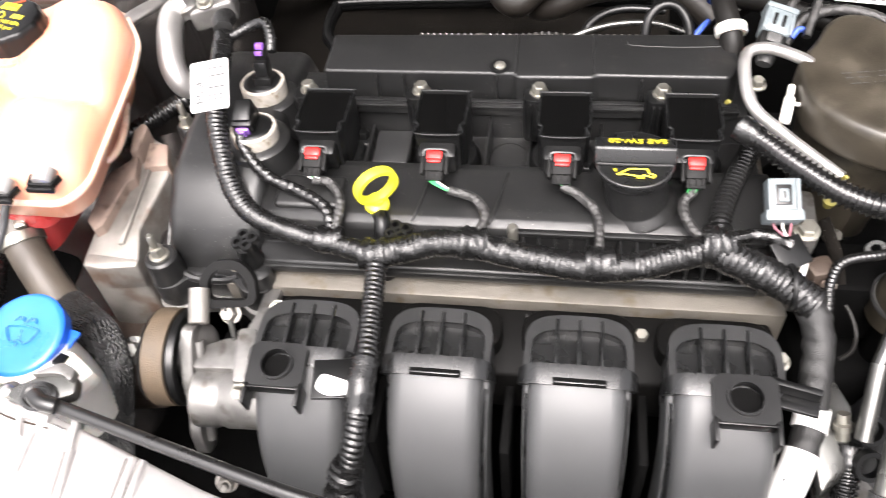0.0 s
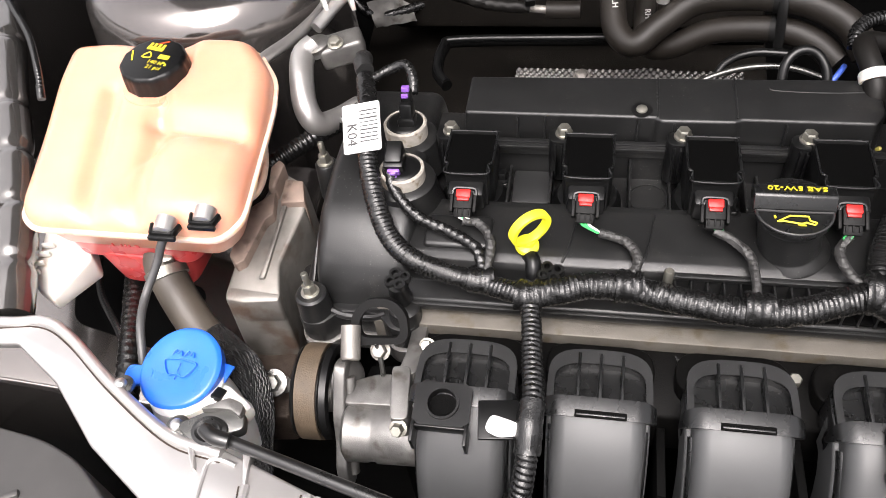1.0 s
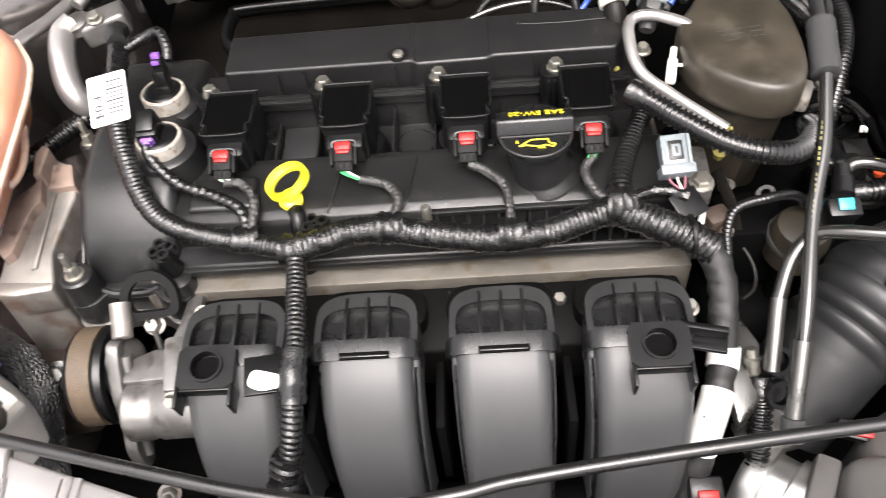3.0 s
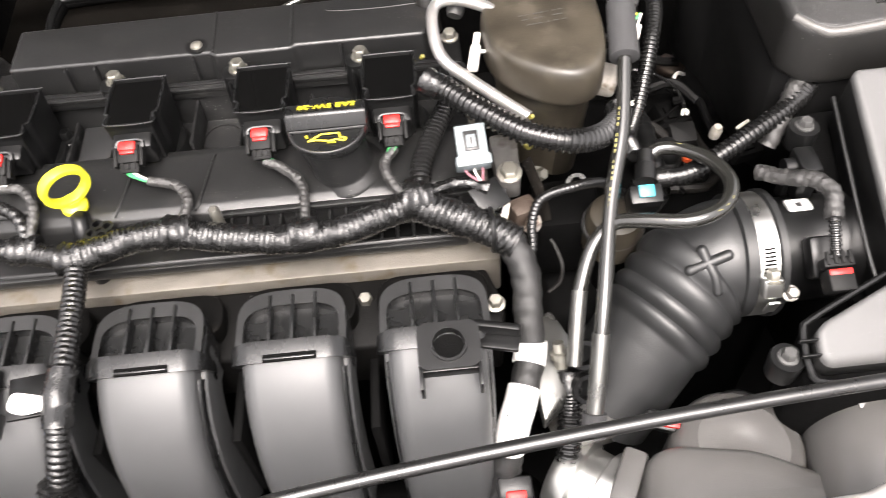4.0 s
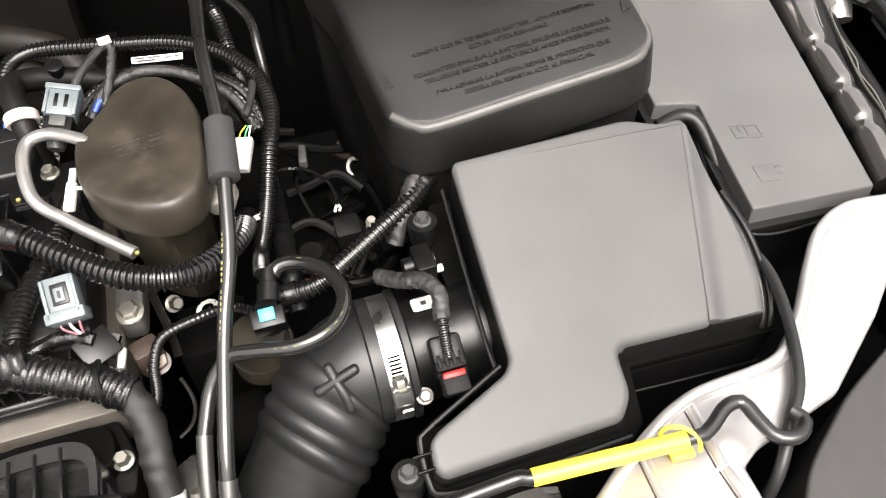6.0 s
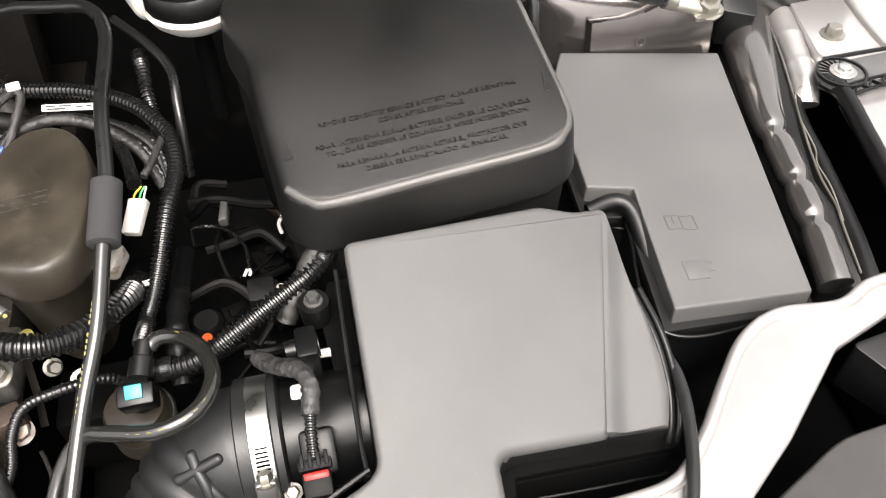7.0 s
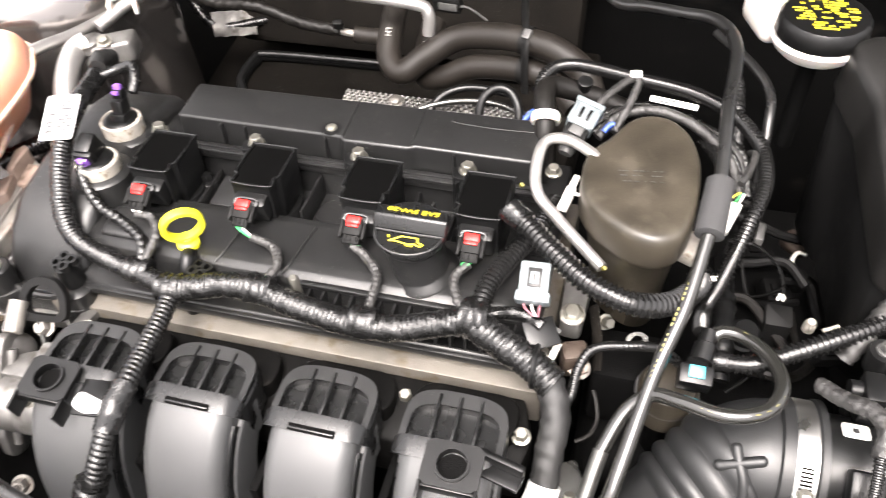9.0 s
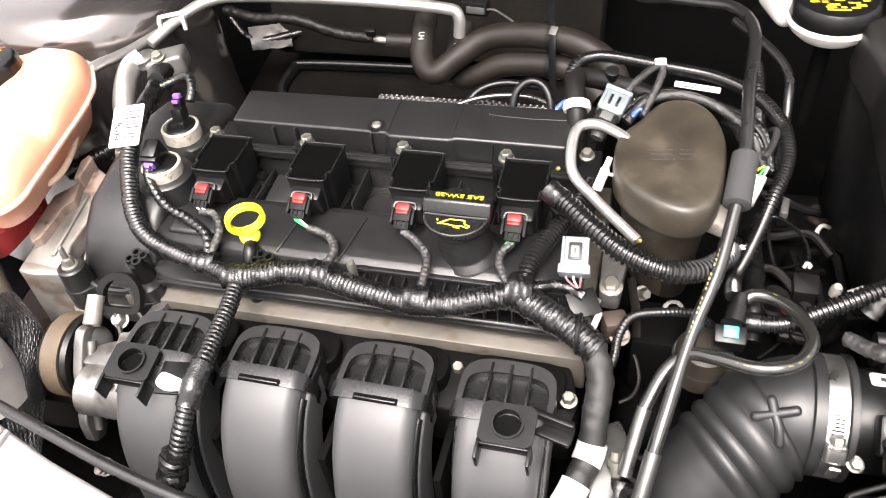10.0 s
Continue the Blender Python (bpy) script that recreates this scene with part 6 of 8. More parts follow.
# ---- the coolant side ----
def coolant_tank():
    ob = thing("coolant_tank", "peach translucent coolant tank with red coolant below", "coolant tank", (-0.40, 0.48, 0.78))
    z0 = 0.893
    out = rounded([(-0.458, 0.3935), (-0.306, 0.392), (-0.294, 0.412), (-0.306, 0.53), (-0.315, 0.568), (-0.343, 0.607), (-0.395, 0.609), (-0.413, 0.597), (-0.481, 0.607), (-0.522, 0.602), (-0.514, 0.555), (-0.492, 0.48), (-0.473, 0.405)], 0.012, 3)
    def along(x, y, a, b):
        p, a, b = Vector((x, y)), Vector(a), Vector(b)
        u = max(0.0, min(1.0, (p - a).dot(b - a) / (b - a).length_squared))
        return (p - a.lerp(b, u)).length

    def step(v, lo, hi):
        v = max(0.0, min(1.0, (v - lo) / (hi - lo)))
        return v * v * (3 - 2 * v)

    def crown_z(x, y, k):
        edge = 1.0 if k < 0.84 else math.sqrt(max(0.0, 1 - ((k - 0.84) / 0.16) ** 2))
        h = 0.016 + 0.006 * step(x, -0.402, -0.382) * step(y, 0.485, 0.515)
        h += 0.009 * max(0.0, 1 - ((x + 0.340) ** 2 + (y - 0.437) ** 2) / 0.05 ** 2) ** 0.7
        for ends in (((-0.448, 0.535), (-0.410, 0.395)), ((-0.392, 0.51), (-0.370, 0.395)), ((-0.392, 0.497), (-0.318, 0.482))):
            h -= 0.0065 * math.exp(-(along(x, y, *ends) / 0.0085) ** 2)
        return z0 + 0.05 * (y - 0.40) + h * edge

    fine = resample(out, 0.005)
    part("upper_shell", dome(fine, [(1.0 - 0.98 * (k / 44) ** 1.25, 1.0 - 0.98 * (k / 44) ** 1.25) for k in range(45)], height=crown_z), TANK, ob, smooth=80)
    seam = [(x + (x + 0.40) * 0.032, y + (y - 0.49) * 0.028) for x, y in out]
    part("seam", prism(seam, lambda x, y: z0 + 0.001 + 0.05 * (y - 0.40), lambda x, y: z0 - 0.003 + 0.05 * (y - 0.40), 0.0012, 2), RIMPLASTIC, ob, "pale welded seam flange")
    part("lower_shell", prism([(x * 0.97 - 0.012, y * 0.97 + 0.014) for x, y in out], lambda x, y: z0 - 0.003 + 0.05 * (y - 0.40), 0.862, 0.004, 3, -0.012), TANK, ob, "peach lower half of the tank")
    low = rounded([(-0.462, 0.408), (-0.345, 0.404), (-0.335, 0.44), (-0.345, 0.56), (-0.49, 0.57)], 0.014, 4)
    part("coolant", prism(low, 0.884, 0.838, 0.008, 4, -0.008), COOLANT, ob, "red coolant seen through the plastic")
    low = rounded([(-0.445, 0.412), (-0.36, 0.408), (-0.355, 0.50), (-0.46, 0.52)], 0.02, 4)
    part("sump", prism(low, 0.845, 0.80, 0.012, 4, -0.008), COOLANT, ob)
    part("return_pipe", tube([(-0.322, 0.53, 0.874), (-0.312, 0.505, 0.872), (-0.3065, 0.480, 0.870), (-0.308, 0.463, 0.869), (-0.318, 0.457, 0.867), (-0.335, 0.455, 0.866)], 0.0030, 12), RIMPLASTIC, ob, "pink translucent return pipe")
    part("neck", lathe((-0.41, 0.546, 0.898), (0.02, -0.06, 1), [(0, 0.036), (0.012, 0.032), (0.02, 0.030)], 36), TANK, ob)
    tank_cap(ob)
    part("level_mark", writing("MIN", 0.014, facing((-0.398, 0.4045, 0.868), (0, -1, 0.15), (0, 0.1, 1)), 0.0006), COOLANT, ob)
    t = prism([(-0.4925, 0.388), (-0.4667, 0.374), (-0.444, 0.412), (-0.470, 0.448), (-0.497, 0.436), (-0.4945, 0.418)], lambda x, y: 0.834 + 0.3 * (y - 0.40), 0.812, 0.003, 2)
    for k in range(4):
        box((-0.489 + k * 0.0015, 0.393 + k * 0.008, 0.8365 + k * 0.0024), (0.010, 0.0025, 0.005), (0, 0, 10), 0.0005, bm=t)
    part("mounting_foot", t, MILKY, ob, "milky toothed plastic mounting foot")
    for p in ((-0.3395, 0.3805, 0.908), (-0.3135, 0.3925, 0.908)):
        part("spout", lathe((p[0], p[1] + 0.013, p[2] + 0.004), (0, -1, -0.3), [(0, 0.0075), (0.011, 0.0075), (0.012, 0.006)], 20), PIPE, ob, "grey metal spout")
        c = box((p[0], p[1] - 0.002, p[2] - 0.001), (0.021, 0.0035, 0.004), bev=0.0008)
        box((p[0], p[1] + 0.001, p[2] + 0.001), (0.015, 0.004, 0.004), bev=0.0008, bm=c)
        for s in (-0.0095, 0.0095):
            box((p[0] + s, p[1] + 0.004, p[2] + 0.001), (0.0025, 0.010, 0.005), (0, 0, -s * 1500), 0.0006, bm=c)
        part("hose_clip", c, BLACK, ob)


def tank_cap(tank):
    c = Vector((-0.4115, 0.553, 0.914))
    ax = Vector((0.02, -0.06, 1)).normalized()
    ob = part("screw_cap", lathe(c, ax, [(0, 0.0290), (0.0015, 0.0302), (0.003, 0.0295), (0.016, 0.0286), (0.020, 0.0278), (0.0217, 0.0264), (0.022, 0.025)], 96, wave=(12, 0.012)), BLACK, tank, "black ribbed screw cap with yellow print")
    m = facing(c + ax * 0.0222, ax, (0.22, 1, 0))
    b = box((-0.004, 0.012, 0), (0.016, 0.004, 0.0006), bev=0)
    for k in range(4):
        box((-0.0105 + k * 0.0042, 0.0165, 0), (0.0026, 0.004, 0.0006), bev=0, bm=b)
    box((0.010, 0.004, 0), (0.010, 0.005, 0.0006), bev=0, bm=b)
    part("symbol", moved(b, m), PRINT_Y, ob, "yellow printed symbols")
    tri = tube([(-0.010, 0.0, 0), (-0.002, 0.001, 0), (-0.006, 0.007, 0)], 0.0007, 6, 0.002, closed=True)
    part("symbol", moved(tri, m), PRINT_Y, ob)
    part("print", writing("140 kPa\n21 psi", 0.0062, m @ pose(0.008, -0.007, 0, 0, 0, 0), 0.0002), PRINT_Y, ob, "yellow printed pressure rating")
    part("print", moved(box((-0.019, -0.001, 0), (0.013, 0.0016, 0.0005), (0, 0, -60), 0), m), PRINT_Y, ob)
    part("cross", moved(box((-0.001, 0.021, 0), (0.010, 0.0016, 0.0006), (0, 0, 35), 0), m), ORANGE, ob, "red warning mark")


def washer_filler():
    ob = thing("washer_filler", "milky washer bottle neck closed by a bright blue cap", "washer filler", (-0.32, 0.30, 0.74))
    n = bmesh.new()
    lathe((-0.313, 0.296, 0.76), (-0.06, 0.10, 1), [(0, 0.034), (0.045, 0.031), (0.062, 0.0285), (0.074, 0.027)], 36, n)
    box((-0.284, 0.290, 0.826), (0.034, 0.030, 0.016), (0, 0, -32), 0.006, bm=n)
    part("neck", n, MILKY, ob)
    part("slot", box((-0.2905, 0.2985, 0.8335), (0.008, 0.010, 0.006), (-15, 10, -15), 0.001), BLACK, ob, "black slotted insert")
    c = lathe((-0.3225, 0.3145, 0.834), (-0.06, -0.22, 1), [(-0.004, 0.0285), (-0.003, 0.0300), (0.0045, 0.0305), (0.0055, 0.0312), (0.0075, 0.0314), (0.0095, 0.0298), (0.0100, 0.0280), (0.0092, 0.020), (0.0080, 0.006)], 64)
    cap = part("cap", c, BLUE, ob, "bright blue snap cap")
    part("tab", moved(prism(rounded([(-0.012, -0.009), (0.014, -0.007), (0.014, 0.007), (-0.012, 0.008)], 0.006), 0.002, -0.002, 0.0012), facing((-0.3555, 0.307, 0.836), (-0.25, -0.2, 1), (0.1, 1, 0))), BLUE, cap)
    part("flap", moved(prism([(-0.008, -0.012), (0.008, -0.004), (0.010, 0.012), (-0.006, 0.012)], 0.002, -0.003, 0.001), facing((-0.2985, 0.3125, 0.834), (0.4, -0.2, 1), (0.1, 1, 0))), BLUE, cap)
    m = facing((-0.3231, 0.3122, 0.8438), (-0.06, -0.22, 1), (0.1, 1, 0))
    w = tube([(-0.0130, 0.0035, 0), (-0.007, 0.0054, 0), (0.0, 0.006, 0), (0.007, 0.0054, 0), (0.0130, 0.0035, 0), (0.0068, -0.0062, 0), (0, -0.0050, 0), (-0.0068, -0.0062, 0)], 0.0006, 6, 0.0012, closed=True)
    for y in (0.003, -0.001):
        tube([(0.0, y, 0), (0.0002, y - 0.0022, 0)], 0.0005, 6, 0.001, bm=w)
    tube([(0.0, -0.007, 0), (0.0, -0.0095, 0)], 0.0006, 6, 0.001, bm=w)
    for k in (-0.005, 0.005):
        tube([(k - 0.004, 0.0085, 0), (k - 0.002, 0.0125, 0), (k, 0.010, 0), (k + 0.002, 0.0125, 0), (k + 0.004, 0.0085, 0)], 0.0006, 6, 0.001, bm=w)
    part("wiper_symbol", moved(w, m), BLUE, cap)


def coolant_hoses():
    h = thing("radiator_hose", "grey rubber radiator hose running into a braided sleeve", "hose", (-0.36, 0.39, 0.80))
    part("hose", tube([(-0.384, 0.424, 0.842), (-0.381, 0.411, 0.832), (-0.365, 0.392, 0.815), (-0.342, 0.371, 0.800), (-0.325, 0.360, 0.795)], 0.0155, 24), TANRUBBER, h)
    s = [(-0.336, 0.366, 0.798), (-0.319, 0.356, 0.793), (-0.304, 0.346, 0.786), (-0.294, 0.328, 0.770), (-0.292, 0.303, 0.750), (-0.294, 0.27, 0.71)]
    part("sleeve", tube(s, 0.0158, 26, 0.0022), SLEEVE, h, "braided black sleeve")
    sp = smooth_path(s, 0.0022)
    for sign in (1, -1):
        strands = bmesh.new()
        for ph in range(54):
            pts, nrm = [], None
            for i in range(0, len(sp) - 1):
                t = (sp[i + 1] - sp[i]).normalized()
                nrm = t.orthogonal().normalized() if nrm is None else (nrm - t * nrm.dot(t)).normalized()
                a = ph * math.pi / 27 + sign * i * 0.045
                lift = 0.0161 + 0.0005 * math.sin(i * 1.5 + ph * math.pi + sign)
                pts.append(sp[i] + (nrm * math.cos(a) + t.cross(nrm) * math.sin(a)) * lift)
            tube(pts, 0.00075, 5, 0.0025, squash=0.7, bm=strands)
        part("strand", strands, SLEEVE, h)
    part("clamp", lathe((-0.378, 0.407, 0.829), (0.35, -0.5, -0.45), [(-0.004, 0.0157), (-0.004, 0.0175), (0.004, 0.0175), (0.004, 0.0157)], 28), STEEL, h, "spring band clamp")
    part("clamp_ear", box((-0.372, 0.410, 0.846), (0.009, 0.009, 0.007), (20, 0, 30), 0.002), STEEL, h)
    curve_thing("ribbed_conduit", "ribbed black hose below the coolant tank", "conduit", [(-0.448, 0.475, 0.80), (-0.4374, 0.441, 0.79), (-0.4195, 0.396, 0.79), (-0.403, 0.351, 0.79), (-0.396, 0.32, 0.78)], 0.0098, TAPE, seg=18, rib=(0.0065, 0.07), rough=0.06)
    curve_thing("vent_hose", "thin grey vent hose from the tank to the radiator", "hose", [(-0.349, 0.400, 0.890), (-0.355, 0.394, 0.884), (-0.362, 0.385, 0.868), (-0.370, 0.368, 0.852), (-0.366, 0.345, 0.848), (-0.36, 0.325, 0.838), (-0.358, 0.31, 0.82)], 0.0033, GREYHOSE, seg=12)
    curve_thing("ribbed_conduit", "thin ribbed conduit hanging beside the coolant tank", "conduit", [(-0.4925, 0.465, 0.775), (-0.488, 0.4495, 0.77), (-0.4685, 0.4184, 0.77), (-0.438, 0.3866, 0.77), (-0.42, 0.36, 0.765)], 0.0036, CONDUIT, seg=12, rib=(0.0035, 0.12))
    curve_thing("ribbed_conduit", "ribbed wiring conduit along the inner wing", "conduit", [(-0.63, 0.675, 0.93), (-0.601, 0.642, 0.93), (-0.557, 0.595, 0.928), (-0.527, 0.552, 0.922), (-0.519, 0.532, 0.910)], 0.0034, CONDUIT, seg=14, rib=(0.0034, 0.20))
    curve_thing("ribbed_conduit", "ribbed conduit running behind the engine mount", "conduit", [(-0.345, 0.52, 0.83), (-0.315, 0.545, 0.838), (-0.285, 0.575, 0.842), (-0.26, 0.60, 0.842)], 0.009, CONDUIT, seg=14, rib=(0.005, 0.12))


def apron():
    out = rounded([(-0.66, 0.348), (-0.318, 0.345), (-0.322, 0.64), (-0.64, 0.64)], 0.02, 3)
    bm = prism(out, lambda x, y: 0.70 + 0.10 * (y - 0.30) - 0.12 * (x + 0.33), 0.62, 0.006, 3)
    ob = thing("wing_apron", "silver painted apron panel below the coolant tank", "body panel", (-0.48, 0.45, 0.65), kind="structure")
    part("panel", bm, PRIMER, ob)
    # no hole is cut; a dark patch on the panel gives its shade
    part("opening_shade", prism(rounded([(-0.515, 0.415), (-0.40, 0.395), (-0.40, 0.47), (-0.512, 0.49), (-0.535, 0.475)], 0.014, 4), lambda x, y: 0.7015 + 0.10 * (y - 0.30) - 0.12 * (x + 0.33), 0.66, 0.0005, 1), DARK, ob, "near-black patch painted as a shaded hole in the panel")


def engine_mount():
    ob = thing("engine_mount", "weathered cast aluminium engine mount bracket", "engine mount", (-0.305, 0.45, 0.72))
    def slope(h):
        return lambda x, y: 0.815 + h + 0.24 * (y - 0.396)
    out = [(-0.329, 0.402), (-0.327, 0.44), (-0.325, 0.47), (-0.312, 0.512), (-0.305, 0.516), (-0.283, 0.505), (-0.279, 0.48), (-0.289, 0.43), (-0.281, 0.398), (-0.31, 0.394), (-0.327, 0.395)]
    part("arm", prism(out, slope(0), 0.70, 0.003, 3, 0.004), BRACKET, ob)
    part("ledge", prism([(-0.330, 0.428), (-0.3255, 0.471), (-0.3050, 0.4895), (-0.3015, 0.4685), (-0.3075, 0.462), (-0.3155, 0.425), (-0.322, 0.42)], slope(0.0095), 0.80, 0.0012, 2), MOUNT, ob, "rusty raised ledge")
    part("fin", prism([(-0.3125, 0.508), (-0.3065, 0.516), (-0.3005, 0.512), (-0.3035, 0.489), (-0.3095, 0.487)], slope(0.0155), 0.80, 0.0016, 2), MOUNT, ob)
    part("plate", prism([(-0.3005, 0.5045), (-0.2840, 0.5035), (-0.2785, 0.4835), (-0.2995, 0.481)], slope(0.0060), 0.80, 0.0010, 2), MOUNT, ob)
    part("rib", prism([(-0.2985, 0.482), (-0.2945, 0.482), (-0.2975, 0.415), (-0.3025, 0.414)], slope(0.003), 0.80, 0.0012, 2), BRACKET, ob)
    part("edge", prism([(-0.326, 0.405), (-0.281, 0.402), (-0.2815, 0.396), (-0.31, 0.3925), (-0.326, 0.3945)], slope(0.0025), 0.79, 0.0015, 2), BRACKET, ob)
    part("foot", prism([(-0.345, 0.40), (-0.28, 0.402), (-0.272, 0.335), (-0.315, 0.33)], 0.742, 0.70, 0.005, 3), RUST_SHADE, ob)
    part("bolt", hexbolt((-0.290, 0.360, 0.741), (0, -0.2, 1), 0.0085, 0.008, washer=1.5), PIPE_DARK, ob, "large dull flange bolt")
    part("hose_bolt", hexbolt((-0.283, 0.349, 0.770), (0.1, -0.5, 0.8), 0.0070, 0.007, washer=1.6), PIPE_DARK, ob, "dull flange bolt")


def belt_pulley():
    ob = thing("belt_pulley", "accessory pulley with a worn brown drive belt", "pulley", (-0.235, 0.325, 0.797))
    a = (1, 0.05, 0)
    part("rim", lathe((-0.2465, 0.3325, 0.7925), a, [(0, 0.026), (0, 0.0345), (0.002, 0.0358), (0.004, 0.034), (0.020, 0.034), (0.022, 0.0362), (0.0265, 0.0352), (0.0275, 0.030), (0.020, 0.026), (0.020, 0.012)], 56), BLACK, ob)
    part("belt", lathe((-0.2430, 0.3327, 0.7925), a, [(0, 0.033), (0, 0.0364), (0.0158, 0.0364), (0.0158, 0.033)], 56), BELT, ob, "worn brown ribbed belt")
    part("hub", lathe((-0.227, 0.3335, 0.7925), a, [(0, 0.016), (0.006, 0.015), (0.008, 0.011), (0.014, 0.011)], 28), ALLOY, ob)


def water_pump():
    ob = thing("water_pump", "cast aluminium water pump housing with bolts", "water pump", (-0.18, 0.31, 0.78))
    across = Matrix(((0, 0, 1, 0), (1, 0, 0, 0), (0, -1, 0, 0), (0, 0, 0, 1)))
    star = rounded([(0.349, 0.806), (0.343, 0.828), (0.330, 0.836), (0.317, 0.822), (0.304, 0.806), (0.296, 0.784), (0.283, 0.768), (0.279, 0.744), (0.292, 0.736), (0.308, 0.752), (0.318, 0.774), (0.338, 0.784)], 0.006, 3)
    part("tensioner_plate", moved(prism([(y, -z) for y, z in star], -0.205, -0.214, 0.0022, 3), across), ALLOY, ob, "cast tensioner plate")
    part("tensioner_boss", lathe((-0.2095, 0.3325, 0.812), (1, -0.2, 0.35), [(0, 0.017), (0.005, 0.0165), (0.0075, 0.013), (0.008, 0.006)], 20), ALLOY, ob)
    part("tensioner_rib", tube([(-0.2045, 0.330, 0.822), (-0.2035, 0.318, 0.806), (-0.2035, 0.304, 0.784), (-0.204, 0.290, 0.752)], 0.0042, 10, 0.003), ALLOY, ob)
    part("barrel", lathe((-0.206, 0.3025, 0.792), (1, 0.04, 0), [(0, 0.0175), (0.003, 0.0215), (0.018, 0.0215), (0.020, 0.0205), (0.024, 0.0205), (0.026, 0.0218), (0.055, 0.0218), (0.058, 0.018)], 44), ALLOY, ob)
    part("neck", prism(rounded([(-0.207, 0.312), (-0.203, 0.331), (-0.185, 0.338), (-0.150, 0.338), (-0.150, 0.312)], 0.005, 3), lambda x, y: 0.815 + 0.08 * (x + 0.207), 0.785, 0.003, 3), ALLOY, ob)
    part("rear_wall", prism([(-0.200, 0.341), (-0.150, 0.345), (-0.150, 0.360), (-0.198, 0.356)], 0.800, 0.74, 0.003, 2), DARK, ob)
    part("column", prism(rounded([(-0.1645, 0.381), (-0.1535, 0.381), (-0.1520, 0.345), (-0.1530, 0.3275), (-0.1665, 0.3275), (-0.1640, 0.345)], 0.003, 2), lambda x, y: 0.829 + 0.16 * (0.38 - y), 0.80, 0.002, 2), ALLOY, ob, "pale cast column beside the lifting eye")
    part("boss", prism(rounded([(-0.1705, 0.3325), (-0.1570, 0.3335), (-0.1525, 0.294), (-0.1650, 0.2925)], 0.004, 3), lambda x, y: 0.838 - 0.1 * (0.33 - y), 0.80, 0.003, 3), ALLOY, ob)
    part("strut", tube([(-0.1855, 0.349, 0.838), (-0.1820, 0.340, 0.822), (-0.1810, 0.330, 0.806)], 0.0020, 8, 0.003), PIPE_DARK, ob)
    part("bolt", hexbolt((-0.1590, 0.2905, 0.827), (0, -0.7, 0.7), 0.0046, 0.007), STEEL, ob)
    part("bolt", hexbolt((-0.150, 0.355, 0.832), (0, -0.5, 0.85), 0.0045, 0.006), STEEL, ob)
    part("lower_bolt", hexbolt((-0.186, 0.262, 0.742), (0.2, -0.6, 0.6), 0.0062, 0.008, stud=0.006), BRACKET, ob, "dull stud bolt under the pump")


def lifting_eye():
    eye_out = rounded([(-0.021, -0.017), (0.0215, -0.014), (0.021, 0.008), (0.010, 0.019), (-0.010, 0.018), (-0.021, 0.006)], 0.009, 4)
    eye_in = rounded([(-0.0148, -0.0105), (0.0155, -0.010), (0.0152, 0.004), (0.007, 0.0128), (-0.007, 0.0122), (-0.0148, 0.0035)], 0.006, 4)
    ob = solo("lifting_eye", ring_poly(eye_out, eye_in, 0.006, facing((-0.184, 0.361, 0.848), (-0.03, -0.78, 0.62), (-0.05, 0.62, 0.78))), MATT, "black steel lifting eye on the engine front", "lifting eye", at=(-0.184, 0.359, 0.846))
    ps = thing("spacer_post", "bare aluminium spacer post below the lifting eye", "post", (-0.204, 0.345, 0.82))
    part("post", lathe((-0.2055, 0.358, 0.846), (0.1, -0.85, -0.5), [(0, 0.0072), (0.024, 0.0072), (0.025, 0.0062), (0.0235, 0.0042), (0.018, 0.004)], 24), BRACKET, ps)
    part("bolt", hexbolt((-0.1843, 0.350, 0.829), (0, -0.6, 0.8), 0.0058, 0.007, washer=1.3), BRACKET, ps)
    for p, d in (((-0.173, 0.385, 0.848), (0, -0.2, 1)), ((-0.065, 0.398, 0.850), (0, -0.15, 1))):
        s = thing("cable_clip", "black plastic cable clip post with a clover head", "cable clip", p, group="cable clips")
        part("post", lathe(p, d, [(0, 0.0085), (0.012, 0.0075), (0.016, 0.006), (0.02, 0.006)], 18), BLACK, s)
        for k in range(4):
            a = k * math.pi / 2 + 0.5
            q = Vector(p) + Vector((math.cos(a) * 0.0055, math.sin(a) * 0.0055, 0.021))
            part("petal", ring_plate(q, d, 0.0042, 0.0024, 0.005, 14), BLACK, s)
    st = thing("stud", "zinc threaded stud standing on the cover lip", "stud", (0.014, 0.392, 0.86))
    part("shaft", lathe((0.014, 0.396, 0.862), (0, -0.1, 1), [(0, 0.0034), (0.024, 0.0034), (0.0255, 0.0024)], 14), STEEL, st)


